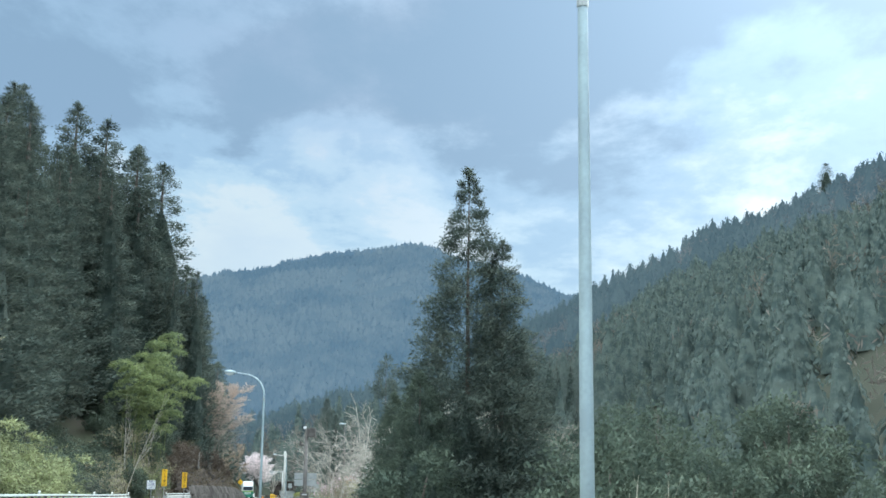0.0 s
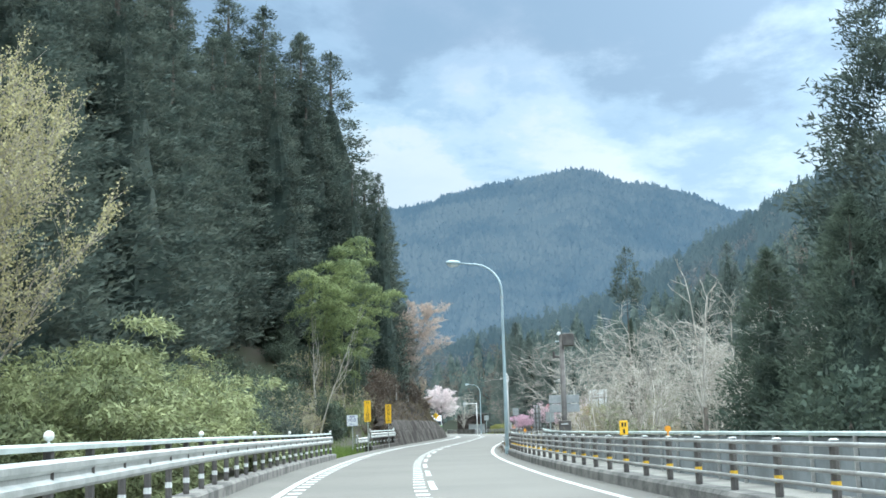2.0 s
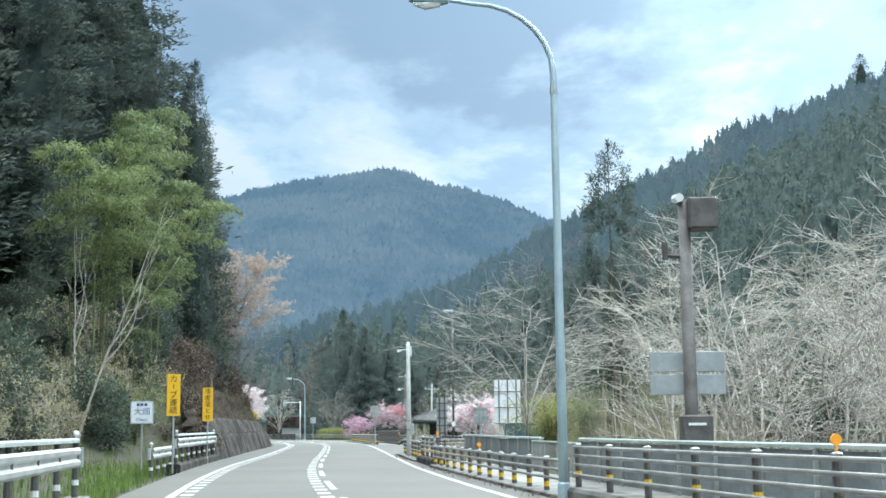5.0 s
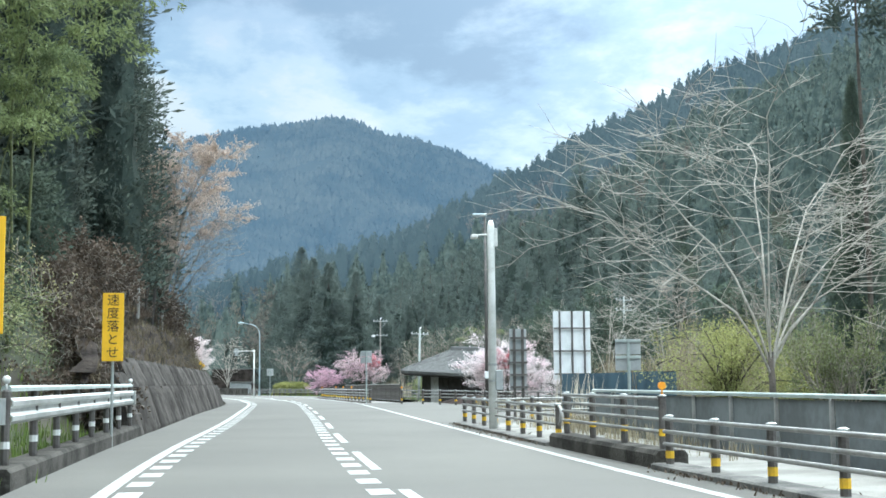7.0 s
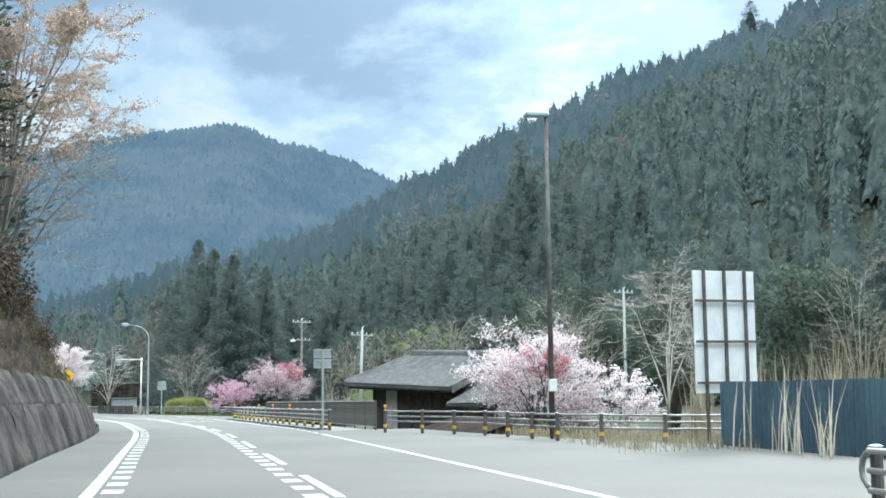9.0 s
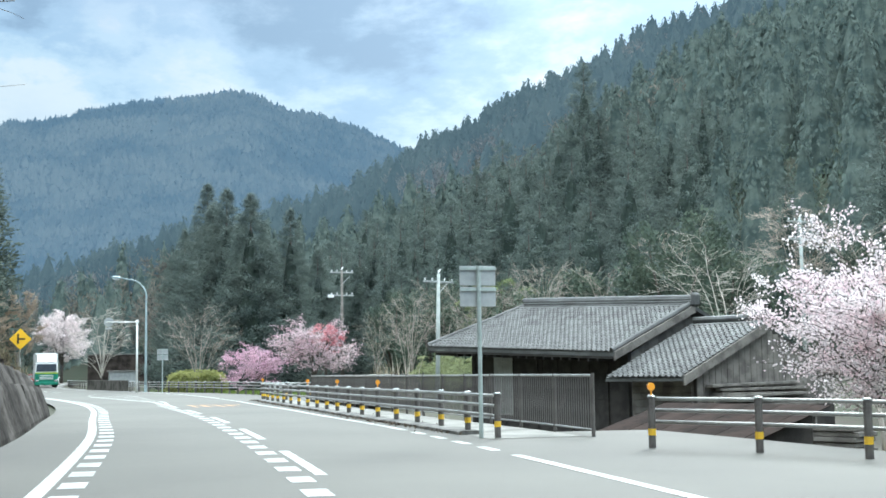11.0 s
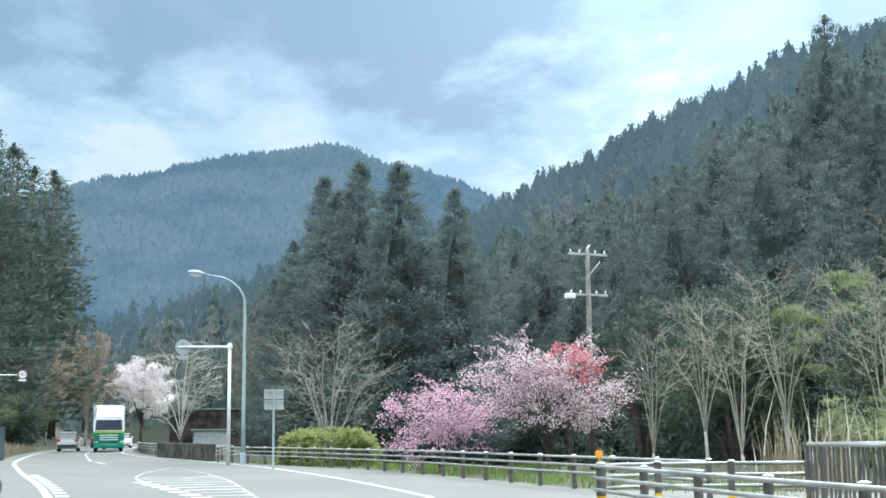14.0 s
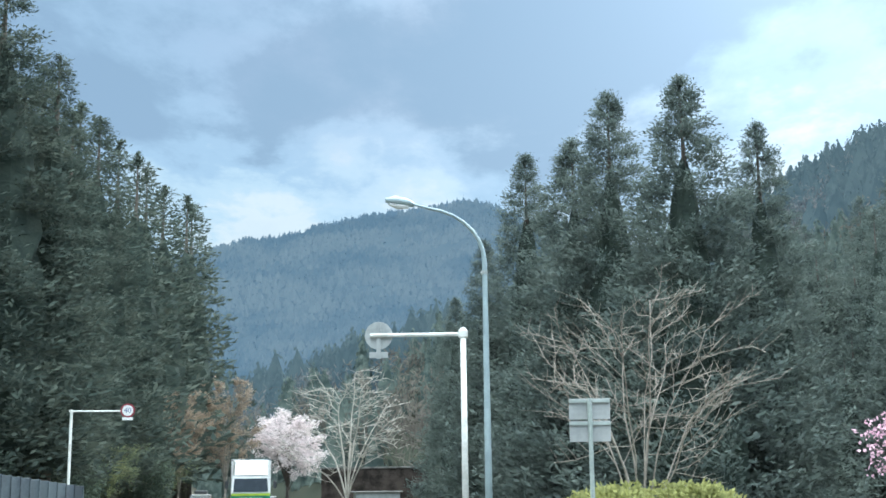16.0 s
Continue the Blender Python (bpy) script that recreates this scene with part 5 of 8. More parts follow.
def leafy_parts(seed, h, r, mat, tufts=420, per=13, leaf=0.34, width=0.32, low=0.05, flatten=1.0, droop=0.0):
    """A round-headed leafy tree or bush with an uneven, gappy crown."""
    rng = np.random.default_rng(seed)
    trunk = Build()
    lobes = []
    for k in range(9):
        a, e = rng.uniform(0, 2 * math.pi), rng.uniform(0.15, 1.0)
        q = np.array([math.cos(a) * r * 0.62 * math.sqrt(1 - 0.6 * e), math.sin(a) * r * 0.62 * math.sqrt(1 - 0.6 * e), h * (low + (0.86 - low) * e)])
        lobes.append((q, r * rng.uniform(0.32, 0.52)))
        trunk.tube([(0, 0, -0.5), tuple(q * [0.25, 0.25, 0.45]), tuple(q)], [0.022 * h, 0.014 * h, 0.004 * h], 5)
    cs, outs = [], []
    for q, rad in lobes:
        n = tufts // 9
        d = rng.normal(size=(n, 3))
        d /= np.linalg.norm(d, axis=1)[:, None]
        c = q + d * rad * rng.uniform(0.55, 1.1, n)[:, None] * [1, 1, flatten]
        cs.append(c)
        outs.append(d * 0.8)
    c, o = np.concatenate(cs), np.concatenate(outs)
    ok = c[:, 2] > -0.2
    return trunk.mesh("trunk", BARK, True), quad_mesh("crown", leaf_quads(c[ok], rng, per, 0.16, leaf, leaf * width, o[ok], droop), mat, soft=np.repeat(o[ok], per, axis=0) + [0, 0, 0.35] + rng.normal(0, 0.35, (len(c[ok]) * per, 3)))


def arching_parts(seed, h, r, mat, stems=28, steps=11, per=22, leaf=0.125):
    """A thicket of thin arching stems with feathery drooping leaves along them."""
    rng = np.random.default_rng(seed)
    wood, cs, outs = Build(), [], []
    for i in range(stems):
        a, far, top = rng.uniform(0, 2 * math.pi), rng.uniform(0.15, 1.0) * r, h * rng.uniform(0.55, 1.0)
        d = np.array([math.cos(a), math.sin(a), 0])
        f = np.linspace(0, 1, steps + 1)
        peak = rng.uniform(0.62, 0.9)
        z = top * (1 - ((f - peak) / peak) ** 2)
        line = d * (far * f ** 1.5)[:, None] + np.stack([0 * f, 0 * f, z], 1) + rng.normal(0, 0.04, (steps + 1, 3))
        wood.tube([tuple(q) for q in line[::2]], 0.016, 4, cap=False)
        for q in line[2:]:
            for k in range(2):
                cs.append(q + rng.normal(0, 0.16, 3))
                outs.append(d * 0.5 + rng.normal(0, 0.45, 3) * [1, 1, 0.3])
    cs, outs = np.array(cs), np.array(outs)
    q = leaf_quads(cs, rng, per, 0.15, leaf, leaf * 0.17, outs, 0.35)
    return wood.mesh("wood", BARK, True), quad_mesh("foliage", q, mat, soft=np.repeat(outs, per, axis=0) * 0.6 + [0, 0, 0.55] + rng.normal(0, 0.35, (len(cs) * per, 3)))


OLIVES = [leafy_parts(s, h, r, OLIVE, tufts=560, per=15, leaf=0.25, width=0.27) for s, h, r in ((31, 9, 3.6), (32, 7.5, 3.2), (33, 10.5, 3.4))]
SHRUBS = [arching_parts(41, 4.5, 3.0, SHRUB, stems=28, per=28, leaf=0.09), arching_parts(42, 3.6, 2.7, SHRUB, stems=26, per=26, leaf=0.09), leafy_parts(43, 3.0, 2.0, OLIVE, tufts=430, per=16, leaf=0.17, width=0.2), arching_parts(44, 2.0, 1.7, SHRUB, stems=18, leaf=0.12)]
SHRUBS_DARK = [leafy_parts(s, h, r, OLIVE, tufts=260, per=12, leaf=0.24, width=0.24) for s, h, r in ((45, 2.6, 2.2), (46, 3.2, 2.0))]


SHRUBS_ROUND = leafy_parts(50, 2.2, 1.4, CEDAR, tufts=330, per=16, leaf=0.12, width=0.2, low=0.1)
rng0 = np.random.default_rng(11)
CEDARS = [cedar_parts(s, h, r, boughs=n, base=b, per=25, leaf=0.36, slim=0.17, puff=0.85, core_wide=0.6) for s, h, r, n, b in ((1, 25, 3.5, 130, 0.06), (2, 27, 3.2, 125, 0.08), (3, 23, 3.6, 120, 0.04), (4, 28, 2.9, 120, 0.10))]
TALL = "tall dark green cedar with narrow crown on steep bank"
FAR_CEDARS = [cedar_parts(s, h, r, boughs=80, per=6, leaf=0.72, base=b) for s, h, r, b in ((5, 25, 3.4, 0.1), (6, 27, 3.2, 0.12), (7, 23, 3.6, 0.08), (8, 28, 3.1, 0.12))]


def cedar(x, y, top, k=None, turn=None, label=TALL, group="cedars of the bank", near=True, wide=1.5, kinds=None):
    """A cedar at a place whose tip stands at the height top."""
    k = int(rng0.integers(0, 4)) if k is None else k
    z = float(ground_z(x, y)) - 0.3
    h = (25, 27, 23, 28)[k]
    return place_tree("cedar_tree", (kinds or (CEDARS if near else FAR_CEDARS))[k], label, "tree", x, y, z, float(rng0.uniform(0, 360)), (top - z) / h, group, wide)


# the near bank: rows of cedars up the slope, thinning out where the bamboo begins
for y in np.arange(62, 150, 5.4):
    x = float(left_line(y)) - 13.5 + rng0.uniform(-1.5, 1.5)
    if 100 < y < 122:
        x -= 2.0
    cedar(x, y + rng0.uniform(-1.5, 1.5), float(ground_z(x, y)) + rng0.uniform(21, 25) + 4 * (y > 100))
for y in np.arange(50, 156, 6.6):
    x = float(left_line(y)) - 21 + rng0.uniform(-2, 2)
    cedar(x, y + rng0.uniform(-2, 2), float(ground_z(x, y)) + rng0.uniform(23, 27) + 4 * (y > 100))
for y in np.arange(48, 164, 6.8):
    x = float(left_line(y)) - 31 + rng0.uniform(-2.5, 2.5)
    cedar(x, y + rng0.uniform(-2, 2), float(ground_z(x, y)) + rng0.uniform(25, 29) + 3 * (y > 100), near=False)
for y in np.arange(66, 150, 8.5):
    x = float(left_line(y)) - 43 + rng0.uniform(-3, 3)
    cedar(x, y + rng0.uniform(-2, 2), float(ground_z(x, y)) + rng0.uniform(25, 31), near=False)
for x, y, top in ((-34.5, 150, 41), (-38, 151, 43.5), (-41.5, 149, 46), (-36, 143, 41), (-45, 148, 48), (-32.0, 154.5, 29), (-30.8, 160, 26), (-33.5, 165, 27), (-36, 160, 33)):
    cedar(x, y, top)
for i in range(46):
    y = float(rng0.uniform(66, 150))
    x = float(left_line(y)) - rng0.uniform(8.5, 13.0) - 1.5 * (y > 120)
    place_tree("bush", SHRUBS_DARK[i % 2], "dull green undergrowth below cedars", "bush", x, y, float(ground_z(x, y)) - 0.3, float(rng0.uniform(0, 360)), float(rng0.uniform(0.5, 0.95)), "undergrowth of the bank")
for x, y, top in ((-29.2, 147.5, 27), (-30.6, 141.0, 27)):
    cedar(x, y, top, wide=0.85)
# further bank, beyond the bend
for x, y, top in ((-54, 262, 27), (-53.5, 270, 25), (-57, 275, 29), (-55, 283, 27), (-59, 288, 32), (-57.5, 297, 31), (-61, 303, 34), (-58.5, 312, 32), (-62, 318, 35), (-60, 328, 33), (-64, 336, 37), (-61.5, 345, 36), (-63, 354, 37), (-68, 262, 34), (-70, 280, 38), (-72, 298, 42), (-74, 318, 45), (-76, 340, 47), (-66, 250, 32), (-52.6, 264, 29.5), (-51.0, 268, 25.5)):
    cedar(x, y, top, group="cedars beyond the bend", near=y < 300 and x > -65)
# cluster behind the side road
CLUMP = [cedar_parts(s, h, r, boughs=170, per=36, leaf=0.38, base=0.05, power=p, droop=0.25, slim=0.17, mat=SPUR_HAZE_GREEN, puff=0.9, core_wide=0.42) for s, h, r, p in ((25, 25, 5.2, 0.72), (26, 27, 4.8, 0.68), (27, 23, 5.0, 0.72), (28, 28, 4.6, 0.66))]
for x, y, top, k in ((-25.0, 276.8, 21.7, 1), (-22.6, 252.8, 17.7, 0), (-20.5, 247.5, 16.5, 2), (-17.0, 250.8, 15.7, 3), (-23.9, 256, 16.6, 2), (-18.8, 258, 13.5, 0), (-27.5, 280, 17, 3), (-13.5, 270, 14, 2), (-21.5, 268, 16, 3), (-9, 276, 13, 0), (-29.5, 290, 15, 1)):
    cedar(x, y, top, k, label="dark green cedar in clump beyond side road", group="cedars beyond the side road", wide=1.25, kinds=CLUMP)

# the big cedar below the bridge
BIG = cedar_parts(21, 21.3, 5.4, base=0.03, boughs=380, per=34, leaf=0.34, power=0.80, sparse_top=0.4, slim=0.11, girth=0.009)
BIG2 = cedar_parts(22, 18.0, 4.4, base=0.03, boughs=270, per=32, leaf=0.34, power=0.72, sparse_top=0.35, slim=0.11, girth=0.009)
CYPRESS = [cedar_parts(23, 11.5, 4.3, base=0.0, boughs=230, per=34, leaf=0.30, power=0.7, mat=OLIVE, droop=0.5, slim=0.09), cedar_parts(24, 11.0, 3.4, base=0.0, boughs=200, per=34, leaf=0.30, power=0.75, mat=OLIVE, droop=0.5, slim=0.09)]
place_tree("cedar_tree", BIG, "large shaggy cedar with pointed tip standing below bridge", "tree", 1.2, 57.1, -5.0, 30)
place_tree("cedar_tree", BIG2, "shaggy dark cedar beside larger one below bridge", "tree", 2.8, 57.6, -5.0, 140)
place_tree("cypress_tree", CYPRESS[0], "dense dull green cypress with drooping sprays below bridge", "tree", -0.9, 54.6, -5.0, 70)
place_tree("cypress_tree", CYPRESS[1], "dense dull green cypress with drooping sprays below bridge", "tree", -2.2, 60.2, -5.0, 200)


# the mixed wood below the bridge, across the stream
for x, y, h, k in ((6.5, 52, 8.5, 0), (9.5, 58, 9, 1), (13, 62, 9.5, 2), (11, 70, 10, 0), (17, 66, 9, 1), (-1.5, 50.5, 8, 2), (4.2, 49, 7, 1), (21, 76, 12, 2), (16, 84, 11, 0), (25, 90, 12, 1), (8, 66, 8.6, 1), (29, 72, 12, 2), (19, 56, 7.5, 0), (24, 62, 9, 1), (3.5, 66, 10.0, 0)):
    hh = (9, 7.5, 10.5)[k]
    place_tree("broadleaf_tree", OLIVES[k], "dense olive-green evergreen tree below bridge", "tree", x, y, float(ground_z(x, y)) - 0.3, float(rng0.uniform(0, 360)), h / hh, "evergreens below the bridge")
# shrubs of the near bank, their tops a little over the guard rail's height
def thicket_parts(seed, h, r, mat, culms=13, pads=5):
    """A thicket of thin culms that arch outwards, each with small drooping plumes of narrow leaves."""
    rng = np.random.default_rng(seed)
    wood, cs, outs = Build(), [], []
    for i in range(culms):
        a, reach, top = i * 2.4 + rng.normal(0, 0.3), r * rng.uniform(0.25, 1.0), h * rng.uniform(0.6, 1.0)
        d = np.array([math.cos(a), math.sin(a), 0.0])
        f = np.linspace(0, 1, 9)
        line = d * (reach * f ** 1.6)[:, None] + np.stack([0 * f, 0 * f, top * (1.22 * f - 0.26 * f ** 3)], 1) + rng.normal(0, 0.03, (9, 3))
        wood.tube([tuple(q) for q in line], [0.022 - 0.002 * k for k in range(9)], 4, cap=False)
        for k in range(pads):
            t = 0.34 + 0.66 * (k + rng.uniform(0.2, 0.9)) / pads
            p = np.array([np.interp(t, f, line[:, m]) for m in range(3)]) + rng.normal(0, 0.22, 3) * [1, 1, 0.4]
            w0, size = a + rng.normal(0, 0.8), rng.uniform(0.35, 0.62)
            for m in range(26):
                q, w = math.sqrt(rng.uniform()), w0 + rng.normal(0, 0.7)
                e = np.array([math.cos(w), math.sin(w), 0.0])
                cs.append(p + e * q * size * 1.5 + [0, 0, size * (0.5 * q - 0.75 * q * q)] + rng.normal(0, 0.05, 3))
                outs.append([e[0], e[1], 0.35 - 0.8 * q])
    cs, outs = np.array(cs), np.array(outs)
    ok = cs[:, 2] > 0
    cs, outs = cs[ok], outs[ok]
    q = leaf_quads(cs, rng, 9, 0.05, 0.15, 0.02, outs, 0.15)
    return wood.mesh("wood", BAMBOO_CULM, True), quad_mesh("foliage", q, mat, soft=np.repeat(outs, 9, axis=0) * [0.6, 0.6, 0.3] + [0, 0, 0.7] + rng.normal(0, 0.22, (len(cs) * 9, 3)))


FINE = [thicket_parts(48, 4.5, 2.6, SHRUB), thicket_parts(49, 4.0, 2.4, SHRUB), thicket_parts(50, 3.0, 2.2, SHRUB, culms=10)]
FEATHER = "feathery yellow-green bush behind guard rail"
for x, y, top, k in ((-19.8, 54.5, 3.4, 1), (-20.3, 59.0, 3.6, 0), (-21.4, 63.0, 3.0, 2), (-22.2, 67.0, 3.9, 0), (-23.0, 71.0, 3.3, 1), (-23.6, 75.0, 3.6, 2), (-24.6, 79.0, 3.0, 1), (-24.4, 65.5, 4.9, 0), (-23.0, 60.0, 4.8, 1), (-25.2, 70.5, 4.4, 1), (-21.8, 56.5, 5.0, 0), (-26.0, 75.5, 4.0, 0)):
    z = float(ground_z(x, y)) - 0.4
    place_tree("bush", FINE[k], FEATHER, "bush", x, y, z, y * 47.0, (top - z) / (4.5, 4.0, 3.0)[k], "bushes of the bank")
z = float(ground_z(-23.0, 82.0)) - 0.2
place_tree("bush", SHRUBS_ROUND, "small rounded dark green bush by end of guard rail", "bush", -23.0, 82.0, z, 15, (2.2 - z) / 2.2, "bushes of the bank")
for x, y, h, k in ((-25.6, 72, 4.6, 2), (-26.4, 78, 4.4, 1), (-26.2, 83.5, 4.0, 2), (-27.2, 88, 3.6, 2), (-26, 91, 2.6, 1), (-28.0, 94, 3.6, 2), (-27.0, 99, 3.2, 2), (-28.6, 103, 3.6, 2), (-26.5, 108, 3.0, 2), (-25.6, 113, 3.0, 1), (-27.5, 118, 3.4, 2), (-28.5, 124, 3.5, 2), (-22.3, 76.5, 2.2, 3), (-29.5, 134, 3, 2), (-29.5, 146, 3, 0), (-30.5, 158, 3, 2)):
    hh = (4.5, 3.6, 3.0, 2.0)[k]
    place_tree("bush", SHRUBS[k], ("yellow-green spring bush on road bank", "yellow-green spring bush on road bank", "dull green bush on road bank", "low yellow-green bush on road bank")[k], "bush", x, y, float(ground_z(x, y)) - 0.4, float(rng0.uniform(0, 360)), h / hh, "bushes of the bank")
for x, y, h, k in ((-48, 243, 4, 2), (-50, 250, 5, 0), (-52, 258, 4.5, 2), (-51.5, 268, 4, 1), (-53, 278, 4.5, 2), (-54, 290, 5, 0), (-55.5, 303, 5, 2), (-46.5, 236, 2.5, 2), (-57, 318, 5, 1)):
    hh = (4.5, 3.6, 3.0, 2.0)[k]
    place_tree("bush", SHRUBS[k], "mixed green bush at foot of cedars", "bush", x, y, float(ground_z(x, y)) - 0.4, float(rng0.uniform(0, 360)), h / hh, "bushes beyond the bend")


def bamboo_parts(seed, h, lean):
    """One culm whose tip arches over, with leafy side sprays that hang from it as a long drooping plume."""
    rng = np.random.default_rng(seed)
    f = np.linspace(0, 1, 13)
    bow = np.clip((f - 0.45) / 0.55, 0, 1)
    line = np.stack([lean * (0.12 * f + 0.88 * bow ** 1.7), 0.12 * np.sin(f * 7 + seed), h * (f - 0.16 * bow ** 2.4)], 1)
    culm = Build().tube([tuple(p) for p in line], [0.055 * (1 - 0.85 * k) for k in f], 6)
    cs, outs = [], []
    for i in range(5):
        t = 0.46 + 0.54 * (i + rng.uniform(0.2, 0.8)) / 5
        p = np.array([np.interp(t, f, line[:, k]) for k in range(3)])
        a, size = i * 2.4 + seed, rng.uniform(1.0, 1.5) * (1.2 - 0.4 * t)
        p = p + np.array([math.cos(a), math.sin(a), 0.1]) * rng.uniform(0.3, 1.2) * (1.4 - t)
        way = np.array([math.cos(a) * 0.7 + 0.5, math.sin(a) * 0.7, 0.0])
        # one plume: leaves over a long low dome whose rim hangs down in tassels
        for k in range(110):
            q, w = math.sqrt(rng.uniform()), round(rng.uniform(0, 11)) * 2 * math.pi / 11 + rng.normal(0, 0.16)
            d = np.array([math.cos(w), math.sin(w), 0.0])
            cs.append(p + (d + way * 0.35) * q * size + [0, 0, 0.30 * size * (1 - q * q) - 0.6 * size * q ** 5 * rng.uniform(0.1, 1.0)] + rng.normal(0, 0.03, 3))
            outs.append([d[0] * q, d[1] * q, 0.1 - 0.85 * q * q])
    cs, outs = np.array(cs), np.array(outs)
    q = leaf_quads(cs, rng, 9, 0.07, 0.19, 0.026, outs, 0.25)
    soft = np.repeat(outs, 9, axis=0) * [0.8, 0.8, 1.5] + [0, 0, 0.75] + rng.normal(0, 0.15, (len(cs) * 9, 3))
    return culm.mesh("culm", BAMBOO_CULM, True), quad_mesh("foliage", q, BAMBOO, soft=soft)


BAMBOOS = [bamboo_parts(s, h, l) for s, h, l in ((51, 13, 2.9), (52, 11.5, 3.3), (53, 14, 2.2))]
for x, y, h, k, a in ((-27.2, 112, 14.0, 0, -20), (-26.6, 115, 13.0, 2, 15), (-26.2, 118.5, 12.2, 0, -35), (-26.4, 121, 10.8, 1, 10), (-27.8, 116.5, 15.2, 2, -50), (-28.4, 119.5, 14.4, 0, 5), (-27.0, 113.5, 10.8, 1, -60), (-26.0, 116.5, 9.2, 2, -10), (-28.0, 122.5, 12.6, 2, 20), (-28.6, 114.5, 12.4, 1, -75)):
    place_tree("bamboo", BAMBOOS[k], "arching bright green bamboo with feathery drooping leaves", "bamboo", x, y, float(ground_z(x, y)) - 0.2, a, h / (13, 11.5, 14)[k], "bamboo grove")


for x, y, h, k, a in ((-21.6, 61.5, 4.6, 0, 20), (-22.4, 67.0, 4.2, 1, -30), (-23.4, 72.5, 4.2, 0, 40)):
    place_tree("bamboo", BAMBOOS[k], "small arching bright green bamboo among bushes", "bamboo", x, y, float(ground_z(x, y)) - 0.2, a, h / (13, 11.5, 14)[k], "small bamboo of the bank")


# ---- bare and blossoming trees ----
def grow(rng, base, way, length, radius, depth, out, spread=0.62, up=0.12, kids=3, wob=0.22, shrink=0.72):
    """Branches as lists of points and radii, each forking into smaller ones."""
    n = 4 if depth > 1 else 3
    pts, d, p = [Vector(base)], Vector(way).normalized(), Vector(base)
    for i in range(n):
        d = (d + Vector(rng.normal(0, wob, 3)) * 0.6 + Vector((0, 0, up))).normalized()
        p = p + d * (length / n)
        pts.append(p.copy())
    tip = radius * (0.55 if depth > 0 else 0.35)
    out.append((pts, [radius + (tip - radius) * i / n for i in range(n + 1)], depth))
    if depth <= 0:
        return
    for k in range(kids + (1 if depth > 1 else 0)):
        t = rng.uniform(0.35, 1.0) if k else 1.0
        i = min(n - 1, int(t * n))
        q = pts[i].lerp(pts[i + 1], t * n - i)
        a = Vector(rng.normal(0, 1, 3))
        side = (a - d * a.dot(d)).normalized()
        w = (d * (1 - spread) + side * spread * rng.uniform(0.7, 1.3)).normalized()
        grow(rng, q, w, length * shrink * rng.uniform(0.75, 1.15), max(radius * 0.56, 0.007), depth - 1, out, spread, up, kids, wob, shrink)


def limb_mesh(limbs, mat, name="limbs", thin=0.0):
    b = Build()
    for pts, rad, depth in limbs:
        b.tube(pts, [max(r, thin) for r in rad], 6 if depth >= 3 else 4 if depth == 2 else 3, cap=False)
    return b.mesh(name, mat, True)


def bare_parts(seed, h, mat, depth=5, spread=0.62, up=0.1, stems=1, kids=3, bud=None, thin=0.010, buds=2, bud_size=0.10, radius=None, girth=0.014, wob=0.17):
    rng = np.random.default_rng(seed)
    limbs = []
    for s in range(stems):
        a = rng.uniform(0, 2 * math.pi)
        tilt = 0.0 if stems == 1 else rng.uniform(0.25, 0.6)
        grow(rng, (0, 0, -0.4), (math.cos(a) * tilt, math.sin(a) * tilt, 1), h * 0.40, h * girth, depth, limbs, spread, up, kids, wob)
    top = max(p[2] for l in limbs for p in l[0])
    k = h / top
    wide = np.percentile([math.hypot(p[0], p[1]) for l in limbs for p in l[0]], 93)
    kx = radius / wide if radius else k
    limbs = [([Vector((p.x * kx, p.y * kx, p.z * k)) for p in pts], r, d) for pts, r, d in limbs]
    big = [l for l in limbs if l[2] >= depth - 1]
    small = [l for l in limbs if l[2] < depth - 1]
    parts = [limb_mesh(big, mat, "trunk"), limb_mesh(small, mat, "crown", thin)]
    if bud is not None:
        tips = [np.array(l[0][-1]) for l in limbs if l[2] <= 1] + [np.array(l[0][1]) for l in limbs if l[2] <= 1] + [np.array(l[0][2]) for l in limbs if l[2] == 0]
        parts.append(quad_mesh("foliage" if buds < 6 else "blossom", leaf_quads(tips, rng, buds, bud_size * 0.9, bud_size, bud_size * 0.42), bud))
    return parts


